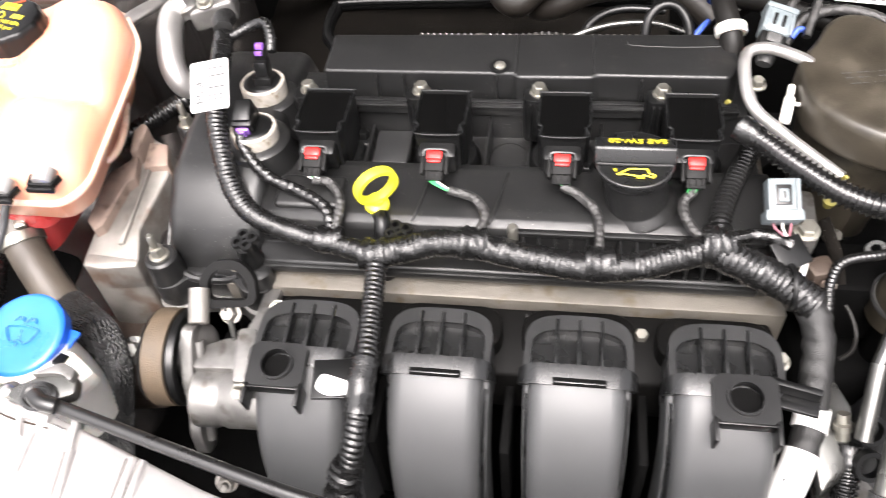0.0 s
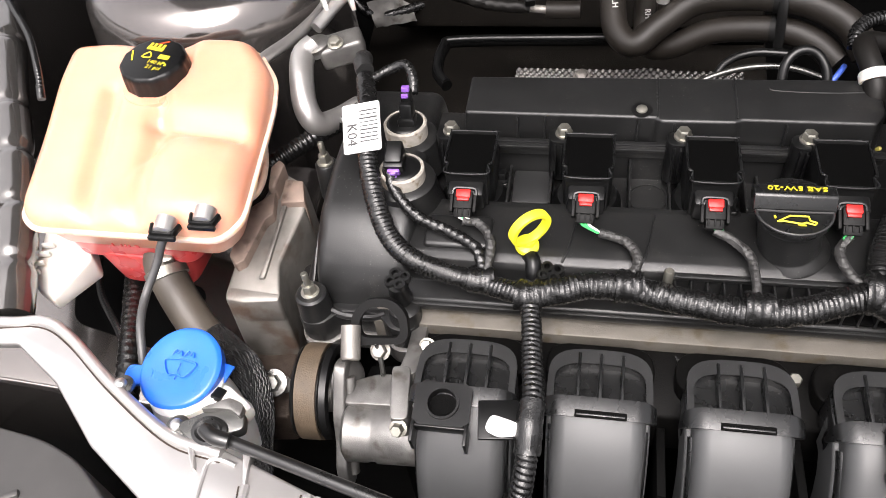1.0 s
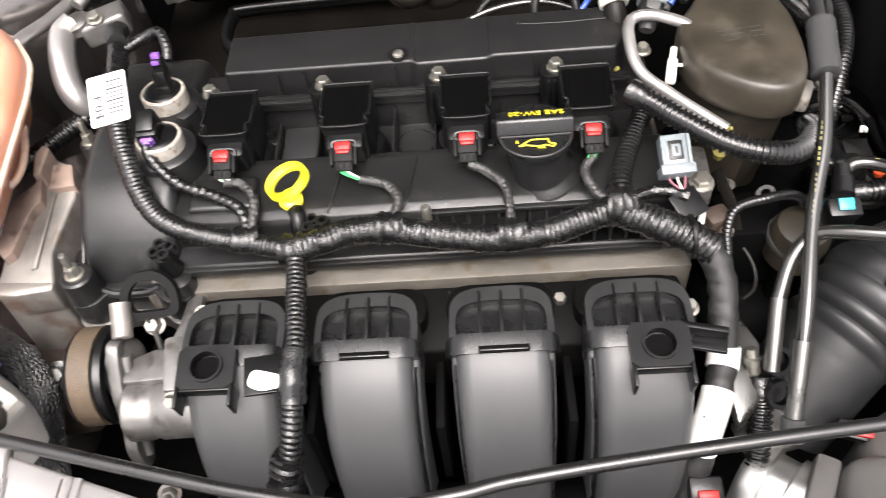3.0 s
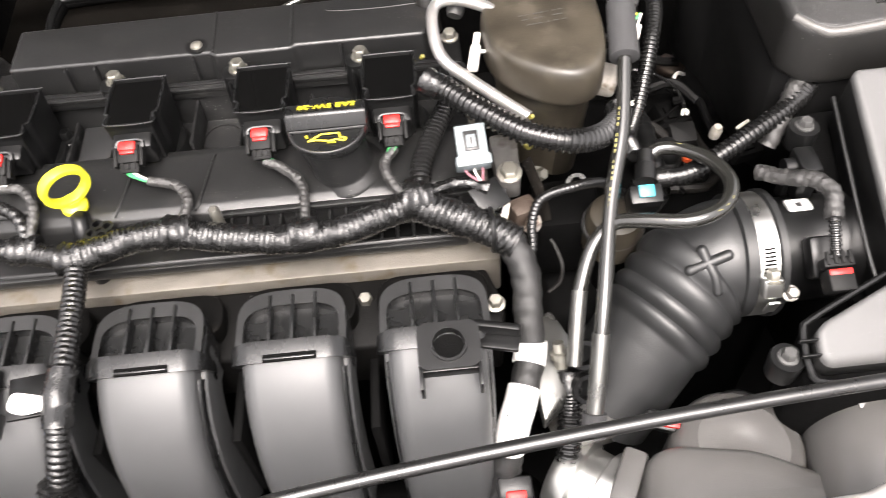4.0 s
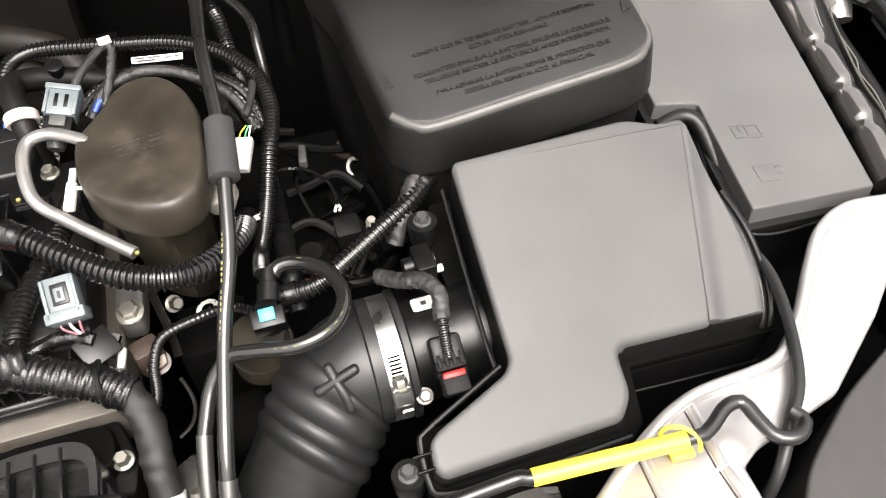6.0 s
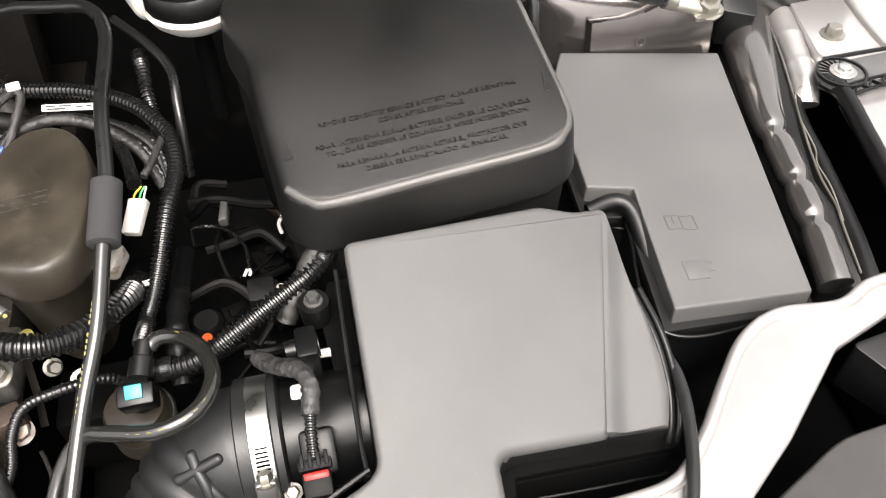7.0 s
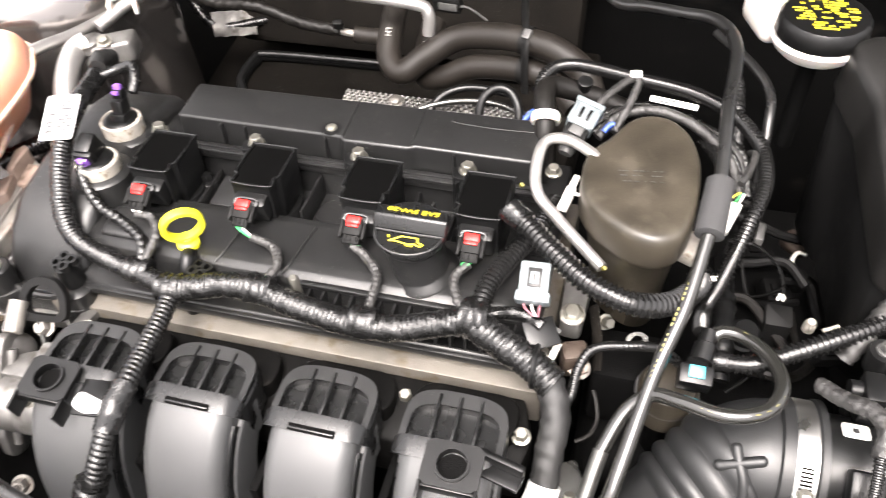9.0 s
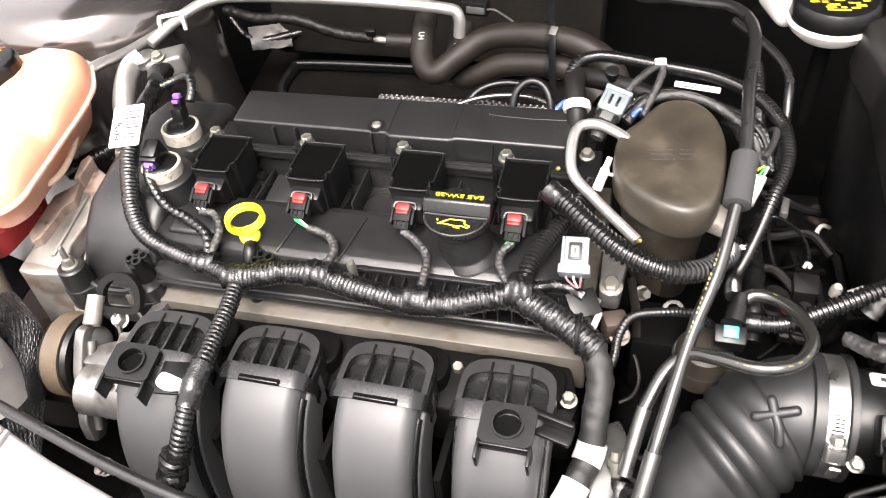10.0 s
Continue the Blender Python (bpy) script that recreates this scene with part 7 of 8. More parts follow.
def prop_rod():
    ob = thing("hood_prop_rod", "stowed black hood prop rod with a yellow grip", "prop rod", (0.0, 0.21, 0.853))
    pts = [(-0.272, 0.256, 0.860), (-0.22, 0.243, 0.8595), (-0.165, 0.229, 0.859), (-0.09, 0.211, 0.858), (-0.02, 0.2, 0.857), (0.03, 0.2055, 0.857), (0.063, 0.2125, 0.857), (0.15, 0.2235, 0.858), (0.274, 0.235, 0.861), (0.391, 0.2415, 0.8655), (0.41, 0.2385, 0.867), (0.495, 0.2325, 0.868), (0.509, 0.234, 0.868), (0.5235, 0.2425, 0.870), (0.534, 0.2425, 0.870), (0.537, 0.232, 0.869), (0.5415, 0.219, 0.868), (0.553, 0.2155, 0.868), (0.5615, 0.2225, 0.868), (0.558, 0.2305, 0.868)]
    part("rod", tube(pts, 0.0042, 14, 0.004), BLACK_ROD, ob)
    part("grip", tube([(0.407, 0.2389, 0.8671), (0.45, 0.2356, 0.8681), (0.494, 0.2326, 0.8683)], 0.0050, 18, 0.004), GRIP, ob, "bright yellow plastic grip")
    c = tube([(0.485, 0.2400, 0.860), (0.484, 0.2415, 0.867), (0.489, 0.2405, 0.8715), (0.496, 0.236, 0.8725), (0.500, 0.229, 0.8695), (0.501, 0.2265, 0.862)], 0.0013, 10, 0.003)
    box((0.493, 0.233, 0.8572), (0.014, 0.013, 0.004), (0, 0, -5), 0.0015, bm=c)
    part("holder_clip", c, GRIP, ob, "yellow holder clip")
    part("pivot_plate", prism(rounded([(-0.299, 0.2605), (-0.284, 0.2695), (-0.266, 0.2795), (-0.2555, 0.2755), (-0.2515, 0.2625), (-0.262, 0.258), (-0.275, 0.2515), (-0.288, 0.2525)], 0.004, 3), lambda x, y: 0.8585 + 0.15 * (y - 0.26), 0.850, 0.0015, 2), PIPE_DARK, ob, "dull metal pivot plate")
    part("pivot_cover", prism(rounded([(-0.284, 0.2705), (-0.266, 0.281), (-0.2545, 0.277), (-0.2545, 0.2675), (-0.262, 0.2725), (-0.270, 0.2725)], 0.003, 3), 0.8645, 0.858, 0.0015, 2), ALLOY, ob)
    part("pivot_disc", lathe((-0.2735, 0.2585, 0.8575), (0, -0.25, 1), [(0, 0.0125), (0.003, 0.0122), (0.0042, 0.0095), (0.003, 0.0075), (0.0035, 0.005), (0.0048, 0.002)], 26, squash=0.8), BLACK_ROD, ob)
    part("pivot", tube([(-0.274, 0.2565, 0.864), (-0.266, 0.2515, 0.8655), (-0.256, 0.2505, 0.8635)], 0.0052, 14), BLACK_ROD, ob)
    part("pivot_pin", lathe((-0.2765, 0.2565, 0.861), (0, -0.3, 1), [(0, 0.003), (0.004, 0.0028), (0.005, 0.0015)], 12), DULLGREY, ob)


coolant_tank()
washer_filler()
coolant_hoses()
apron()
engine_mount()
belt_pulley()
water_pump()
lifting_eye()
prop_rod()


# ---- headlights and front ducts ----
def headlight(name, plan, z, label):
    ob = thing(name, label, "headlight", (*plan[0], z - 0.1))
    part("housing", prism(rounded(plan, 0.012, 3), z, z - 0.14, 0.008, 4, 0.004), LENS, ob)
    cx, cy = sum(p[0] for p in plan) / len(plan), sum(p[1] for p in plan) / len(plan)
    part("rib", box((cx, cy, z), (0.10, 0.006, 0.006), (0, 0, 25), 0.002), LENS, ob)


headlight("headlight", [(-0.62, 0.255), (-0.46, 0.258), (-0.402, 0.25), (-0.369, 0.238), (-0.325, 0.205), (-0.30, 0.06), (-0.62, 0.06)], 0.838, "dark headlight housing below the silver front panel")
headlight("headlight", [(0.54, 0.175), (0.57, 0.21), (0.618, 0.243), (0.65, 0.258), (0.698, 0.280), (0.734, 0.283), (0.93, 0.30), (0.93, 0.05), (0.55, 0.05)], 0.832, "dark headlight housing beside the fuse box")


def inlet_ducts():
    ob = thing("inlet_duct", "satin black plastic inlet duct in front of the airbox", "inlet duct", (0.42, 0.22, 0.78))
    part("duct", tube([(0.414, 0.282, 0.752), (0.406, 0.258, 0.779), (0.399, 0.225, 0.787), (0.389, 0.185, 0.778), (0.38, 0.15, 0.755)], 0.036, 36, 0.005, squash=0.86), DUCT, ob)
    part("moulded_bar", box((0.4065, 0.252, 0.8165), (0.026, 0.009, 0.002), (14, 4, -6), 0.0006), DUCT, ob)
    part("moulded_bar", box((0.4265, 0.250, 0.812), (0.011, 0.004, 0.002), (14, 22, -6), 0.0006), DUCT, ob)
    t = thing("resonator", "round satin black resonator housing below the prop rod", "resonator", (0.32, 0.23, 0.70))
    part("bowl", lathe((0.331, 0.247, 0.705), (0, 0, 1), [(0, 0.043), (0.05, 0.043), (0.07, 0.0415), (0.078, 0.036), (0.080, 0.03), (0.082, 0.028), (0.083, 0.012), (0.081, 0.008)], 44), DUCT, t)
    rim = rounded([(0.258, 0.16), (0.2605, 0.222), (0.270, 0.247), (0.285, 0.251), (0.338, 0.242), (0.388, 0.214), (0.41, 0.21), (0.41, 0.16)], 0.012, 5)
    part("plate", dome(rim, [(1.04, 0.72), (1.03, 0.762), (1.0, 0.772), (0.97, 0.776), (0.96, 0.7845), (0.92, 0.7895), (0.8, 0.7925), (0.4, 0.794)]), DUCT, t, smooth=50)
    for q in ((0.262, 0.215), (0.266, 0.232)):
        part("rivet", lathe((q[0] - 0.004, q[1], 0.772), (-0.3, 0, 1), [(0, 0.004), (0.004, 0.0038), (0.005, 0.002)], 14), BLACK, t)
    part("lug", box((0.258, 0.236, 0.772), (0.016, 0.04, 0.014), (0, 0, -28), 0.003), DUCT, t)
    part("cap", lathe((0.337, 0.266, 0.768), (0, 0, 1), [(0, 0.021), (0.012, 0.021), (0.0145, 0.0185), (0.015, 0.012)], 32), BLACK, t)
    th = thing("throttle_body", "bright cast aluminium throttle body deep beside the duct", "throttle body", (0.245, 0.25, 0.72))
    part("barrel", lathe((0.222, 0.262, 0.735), (0.7, -0.6, 0.1), [(0, 0.026), (0.006, 0.03), (0.016, 0.03), (0.018, 0.026), (0.03, 0.026), (0.032, 0.03), (0.044, 0.03)], 36), BRIGHT, th)
    part("casting", box((0.245, 0.285, 0.755), (0.05, 0.03, 0.03), (10, 20, 20), 0.006, 3), ALLOY, th)
    part("plug", box((0.287, 0.272, 0.775), (0.02, 0.012, 0.012), (20, 0, -20), 0.002), BLACK, th)
    part("lock", box((0.290, 0.266, 0.782), (0.013, 0.004, 0.005), (20, 0, -15), 0.001), RED, th, "red plug lock")
    s = thing("connector", "black plug with a red lock under the prop rod", "connector", (0.187, 0.24, 0.76))
    part("shell", box((0.188, 0.243, 0.758), (0.022, 0.016, 0.014), (20, 0, 0), 0.002), BLACK, s)
    part("lock", box((0.188, 0.236, 0.765), (0.013, 0.006, 0.004), (20, 0, 0), 0.0012), RED, s, "red plug lock")
    curve_thing("ribbed_conduit", "ribbed black conduit beside the throttle body", "conduit", [(0.2305, 0.300, 0.795), (0.229, 0.28, 0.78), (0.224, 0.255, 0.755), (0.215, 0.235, 0.72)], 0.0082, CONDUIT, seg=16, rib=(0.0042, 0.20))
    f = thing("brass_fitting", "small brass fitting on an aluminium bracket", "fitting", (0.222, 0.305, 0.80))
    part("bracket", prism([(0.205, 0.335), (0.225, 0.345), (0.235, 0.325), (0.226, 0.285), (0.21, 0.27)], lambda x, y: 0.80 + 0.2 * (y - 0.3), 0.78, 0.003, 2), PIPE_DARK, f)
    part("stem", lathe((0.2265, 0.305, 0.80), (-0.1, 0.5, 0.8), [(0, 0.0045), (0.006, 0.0045), (0.007, 0.0062), (0.011, 0.0062), (0.012, 0.0042), (0.018, 0.0036)], 16), STEEL, f)
    for k in range(2):
        part("ring", ring_plate((0.2395, 0.306 - 0.017 * k, 0.812 - 0.014 * k), (0.2, -0.7, 0.6), 0.0098, 0.0068, 0.006, 24), BLACK, f)


inlet_ducts()


# ---- behind the engine ----
def rear_lines():
    ac = thing("air_conditioning_line", "bare aluminium refrigerant line with a bolted joint block", "refrigerant line", (-0.285, 0.64, 0.86))
    part("joint_block", box((-0.276, 0.641, 0.886), (0.042, 0.028, 0.022), (0, -8, 18), 0.004, 3), ALLOY, ac)
    part("bolt", hexbolt((-0.277, 0.630, 0.899), (0, -0.3, 1), 0.0055, 0.005), STEEL, ac)
    part("fitting", lathe((-0.297, 0.634, 0.888), (-0.2, -0.1, 1), [(0, 0.0135), (0.008, 0.0135), (0.010, 0.011)], 22), ALLOY, ac)
    part("pipe", tube([(-0.345, 0.585, 0.897), (-0.337, 0.607, 0.899), (-0.325, 0.644, 0.893), (-0.314, 0.693, 0.888), (-0.312, 0.73, 0.885)], 0.0058, 14), PIPE, ac)
    part("hose_pipe", tube([(-0.300, 0.634, 0.894), (-0.308, 0.622, 0.890), (-0.304, 0.597, 0.882), (-0.297, 0.575, 0.868), (-0.288, 0.572, 0.852), (-0.276, 0.592, 0.842), (-0.262, 0.615, 0.838)], 0.0112, 20), PIPE, ac)
    part("long_pipe", tube([(-0.305, 0.66, 0.895), (-0.285, 0.70, 0.905), (-0.262, 0.728, 0.910), (-0.22, 0.737, 0.912), (-0.10, 0.742, 0.910), (0.0, 0.742, 0.905), (0.016, 0.741, 0.897), (0.016, 0.738, 0.875)], 0.0062, 14), PIPE, ac)
    c = box((-0.290, 0.692, 0.912), (0.024, 0.006, 0.003), (0, 0, 30), 0.001)
    box((-0.300, 0.682, 0.908), (0.004, 0.018, 0.008), (0, 0, 30), 0.001, bm=c)
    box((-0.276, 0.690, 0.905), (0.004, 0.016, 0.012), (0, 0, 30), 0.001, bm=c)
    part("pipe_clip", c, MILKY, ac, "cream plastic pipe clip")
    hh = thing("heater_hose", "matt black heater hose held by a band", "hose", (0.05, 0.75, 0.85), group="heater hoses")
    part("hose", tube([(-0.033, 0.80, 0.878), (-0.031, 0.765, 0.866), (-0.026, 0.732, 0.848), (-0.008, 0.716, 0.842), (0.014, 0.726, 0.856), (0.046, 0.739, 0.874), (0.088, 0.733, 0.884), (0.120, 0.724, 0.887), (0.148, 0.714, 0.886), (0.176, 0.698, 0.876), (0.190, 0.675, 0.860)], 0.0128, 24), HEATER, hh)
    part("band", lathe((0.1145, 0.7255, 0.8868), (1, -0.28, 0.05), [(0, 0.0130), (0, 0.0142), (0.009, 0.0142), (0.009, 0.0130)], 26), MATT, hh, "black clip band")
    part("band_clip", box((0.119, 0.7165, 0.899), (0.008, 0.010, 0.004), (30, 0, -15), 0.0008), DULLGREY, hh)
    part("print", writing("LH", 0.008, facing((-0.0285, 0.744, 0.870), (0, -0.5, 0.85), (1, 0.1, 0))), PRINT_W, hh, "white printed mark")
    h2 = thing("heater_hose", "matt black lower heater hose", "hose", (0.05, 0.72, 0.83), group="heater hoses")
    part("hose", tube([(0.004, 0.80, 0.852), (0.003, 0.768, 0.838), (0.008, 0.742, 0.824), (0.030, 0.729, 0.832), (0.066, 0.728, 0.850), (0.1195, 0.716, 0.860), (0.150, 0.704, 0.856), (0.172, 0.686, 0.845)], 0.0122, 24), HEATER, h2)
    part("band", lathe((0.114, 0.7175, 0.8595), (1, -0.25, 0.1), [(0, 0.0124), (0, 0.0136), (0.009, 0.0136), (0.009, 0.0124)], 26), MATT, h2, "black clip band")
    part("print", writing("RH", 0.008, facing((0.0045, 0.760, 0.848), (0, -0.5, 0.85), (1, 0.1, 0))), PRINT_W, h2, "white printed mark")
    tr = thing("cowl_tray", "black moulded tray on the firewall behind the engine", "cowl tray", (-0.05, 0.75, 0.74))
    part("rim_wall", tube([(-0.20, 0.722, 0.783), (-0.214, 0.745, 0.785), (-0.213, 0.782, 0.788), (-0.195, 0.796, 0.789), (-0.05, 0.800, 0.790), (0.13, 0.805, 0.790)], 0.0065, 10), FELT, tr)
    part("lip", tube([(-0.20, 0.722, 0.788), (-0.214, 0.745, 0.79), (-0.213, 0.782, 0.793), (-0.195, 0.793, 0.794), (-0.05, 0.797, 0.795), (0.13, 0.802, 0.795)], 0.0042, 10), BLACK, tr)
    sl = thing("firewall_pad", "dusty black sound pad sloping down the firewall", "sound pad", (-0.1, 0.9, 0.7))
    part("pad", prism([(-0.34, 0.64), (0.15, 0.66), (0.17, 1.03), (-0.36, 1.03)], lambda x, y: 0.672 + 0.05 * (y - 0.64), 0.61, 0.006, 2), PAD, sl)
    bh = box((-0.08, 0.955, 0.80), (0.46, 0.05, 0.16), (-20, 0, 0), 0.012)
    part("bulkhead", bh, PAD, sl)
    ft = thing("foil_tag", "crumpled silver foil tag on a dark cable", "foil tag", (-0.30, 0.895, 0.755))
    t = bmesh.new()
    bmesh.ops.create_grid(t, x_segments=8, y_segments=5, size=0.5)
    for v in t.verts:
        v.co = Vector((v.co.x * 0.055, v.co.y * 0.038, 0.004 * noise.noise(v.co * 5)))
    ext = bmesh.ops.solidify(t, geom=t.faces[:], thickness=0.0008)
    part("tag", moved(t, pose(-0.30, 0.895, 0.765, 30, 10, 35)), ALLOY, ft)
    part("cable", tube([(-0.36, 0.90, 0.80), (-0.335, 0.885, 0.775), (-0.315, 0.888, 0.762), (-0.285, 0.905, 0.76), (-0.25, 0.93, 0.76)], 0.006, 12, 0.002, rough=0.1), TAPE, ft)
    lm = thing("wiring_loom", "dark taped loom with a grey sleeve along the firewall", "wiring loom", (-0.276, 0.83, 0.82))
    part("loom", tube([(-0.32, 0.84, 0.835), (-0.276, 0.832, 0.830), (-0.222, 0.83, 0.832), (-0.168, 0.83, 0.816), (-0.120, 0.83, 0.811)], 0.0068, 14, 0.002, wrap=(0.012, 0.10), rough=0.16), RUBBER, lm)
    part("neck", tube([(-0.124, 0.83, 0.811), (-0.098, 0.83, 0.808)], 0.0045, 12), BRACKET, lm, "dull metal neck")
    part("sleeve", tube([(-0.102, 0.83, 0.8085), (-0.085, 0.83, 0.808), (-0.064, 0.83, 0.8085)], 0.0098, 18), HEATER, lm, "brown black rubber sleeve")
    part("clip", box((-0.119, 0.822, 0.824), (0.012, 0.008, 0.010), (20, 0, 12), 0.002), MATT, lm)
    rc = thing("connector", "black rear wiring connector with a thin pale wire", "connector", (0.012, 0.835, 0.85))
    part("shell", box((0.010, 0.835, 0.856), (0.032, 0.014, 0.017), (0, 0, -6), 0.002), MATT, rc)
    part("face", box((0.012, 0.8265, 0.856), (0.022, 0.003, 0.008), (0, 0, -6), 0.0008), DULLGREY, rc)
    part("wire", tube([(0.024, 0.83, 0.856), (0.036, 0.828, 0.856), (0.055, 0.83, 0.842)], 0.0013, 8, 0.002), DULLGREY, rc)
    solo("strap", tube([(0.102, 0.80, 0.892), (0.107, 0.77, 0.897), (0.113, 0.738, 0.9015), (0.118, 0.7125, 0.894), (0.1195, 0.704, 0.872), (0.121, 0.70, 0.845)], 0.0046, 10, 0.003, squash=0.35), MATT, "black plastic strap holding both heater hoses", "strap", at=(0.107, 0.77, 0.895))
    hs = thing("heat_shield", "embossed silver exhaust heat shield behind the valve cover", "heat shield", (0.0, 0.83, 0.70))
    sh = bmesh.new()
    bmesh.ops.create_grid(sh, x_segments=330, y_segments=80, size=0.5)
    for v in sh.verts:
        u, w = v.co.x * 0.27, v.co.y * 0.066
        v.co = Vector((u, w, 0.0016 * math.cos(u * 760) * math.cos(w * 760) - 0.25 * max(0, abs(w) - 0.029) + 0.006 * math.exp(-((u - 0.03) / 0.02) ** 2)))
    part("sheet", moved(sh, pose(-0.016, 0.8085, 0.709, 26, -9, -13)), FOIL, hs)
    part("bolt", hexbolt((-0.06, 0.826, 0.722), (0, -0.4, 1), 0.007, 0.005), BRACKET, hs)
    for pts in ([(0.139, 0.588, 0.896), (0.146, 0.596, 0.901), (0.151, 0.606, 0.899)], [(0.206, 0.571, 0.909), (0.211, 0.576, 0.913), (0.217, 0.576, 0.912)]):
        solo("cable", tube(pts, 0.0023, 12, 0.002), CABLE_BLUE, "short length of blue cable behind the valve cover", "cable", at=pts[0])
    curve_thing("lifting_bracket", "black steel rod loop behind the valve cover", "bracket", [(0.1025, 0.582, 0.888), (0.1035, 0.594, 0.906), (0.110, 0.601, 0.914), (0.1192, 0.603, 0.9163), (0.128, 0.601, 0.913), (0.135, 0.593, 0.904), (0.137, 0.582, 0.888)], 0.0038, BLACK, seg=12)
    curve_thing("metal_line", "thin steel line behind the valve cover", "pipe", [(0.03, 0.60, 0.878), (0.06, 0.612, 0.886), (0.09, 0.618, 0.889), (0.12, 0.615, 0.889), (0.15, 0.60, 0.885)], 0.0026, PIPE_DARK, seg=10)
    curve_thing("metal_line", "thin black line behind the valve cover", "pipe", [(0.05, 0.600, 0.876), (0.062, 0.620, 0.889), (0.085, 0.630, 0.894), (0.12, 0.628, 0.894)], 0.0034, BLACK, seg=10)
    el = thing("vent_elbow", "black rubber vent elbow with a white band", "hose", (0.155, 0.575, 0.88))
    part("elbow", tube([(0.1645, 0.550, 0.890), (0.1625, 0.558, 0.910), (0.160, 0.570, 0.9205), (0.1565, 0.588, 0.926), (0.159, 0.602, 0.924), (0.176, 0.609, 0.918), (0.205, 0.612, 0.908), (0.24, 0.605, 0.900)], 0.0084, 18), RUBBER, el)
    part("band", lathe((0.1612, 0.566, 0.9185), (-0.12, 0.8, 0.5), [(-0.003, 0.0085), (-0.0035, 0.0106), (-0.002, 0.0114), (0.003, 0.0114), (0.0045, 0.0106), (0.004, 0.0085)], 26), MILKY, el, "white plastic band")
    part("stub", lathe((0.1845, 0.609, 0.918), (0.1, -0.2, 1), [(0, 0.0052), (0.008, 0.0052), (0.009, 0.0062), (0.0115, 0.0062), (0.012, 0.005)], 18), BLACK, el)


def brake_reservoir():
    ob = thing("brake_fluid_reservoir", "white brake fluid reservoir with a yellow printed black cap", "brake reservoir", (0.352, 0.645, 0.90))
    part("body", lathe((0.352, 0.645, 0.90), (0, 0, 1), [(0.052, 0.025), (0.058, 0.0315), (0.064, 0.0345), (0.0675, 0.0335)], 40), MILKY, ob)
    part("stand", lathe((0.352, 0.65, 0.86), (0, 0, 1), [(0, 0.007), (0.094, 0.007)], 20), DARK, ob)
    part("shoulder", box((0.318, 0.672, 0.965), (0.03, 0.05, 0.03), (0, 0, 20), 0.010, 4), MILKY, ob)
    cap = part("cap", lathe((0.352, 0.645, 0.968), (0, -0.05, 1), [(0, 0.0325), (0.002, 0.0335), (0.013, 0.0325), (0.016, 0.030), (0.0165, 0.027)], 60, wave=(20, 0.006)), BLACK, ob, "black ribbed screw cap")
    b = bmesh.new()
    rnd = random.Random(4)
    for i in range(90):
        y = -0.021 + 0.0035 * (i % 13)
        x = (rnd.random() * 2 - 1) * math.sqrt(max(0.0, 0.0225 ** 2 - y * y)) * 0.95
        box((x, y, 0), (rnd.uniform(0.0022, 0.0055), rnd.uniform(0.0014, 0.0024), 0.0005), (0, 0, 8), 0, bm=b)
    part("print", moved(b, facing((0.352, 0.6445, 0.9847), (0, -0.05, 1), (0, 1, 0))), PRINT_Y, cap, "yellow warning print")


def ground_stud():
    ob = thing("earth_cable", "black earth cable bolted to the strut tower", "earth cable", (0.74, 0.60, 0.91))
    part("cable", tube([(0.585, 0.66, 0.985), (0.6149, 0.632, 0.972), (0.644, 0.622, 0.957), (0.6672, 0.615, 0.9505), (0.690, 0.611, 0.944), (0.7102, 0.609, 0.939)], 0.0068, 16), BLACK_ROD, ob)
    part("ferrule", lathe((0.7055, 0.6095, 0.940), (0.9, -0.05, -0.35), [(0, 0.0070), (0.001, 0.0084), (0.004, 0.0084), (0.005, 0.0072), (0.008, 0.0078), (0.010, 0.0078), (0.012, 0.006)], 20), STEEL, ob)
    part("lug", tube([(0.710, 0.612, 0.935), (0.725, 0.605, 0.934), (0.735, 0.602, 0.931)], 0.0072, 14, squash=0.7), STEEL, ob)
    part("tab", prism(rounded([(0.725, 0.59), (0.755, 0.595), (0.758, 0.62), (0.735, 0.622)], 0.008), 0.929, 0.925, 0.001), STEEL, ob)
    part("stud", hexbolt((0.741, 0.602, 0.929), (0, -0.3, 1), 0.009, 0.009, stud=0.008), STEEL, ob, "yellow zinc nut and stud")


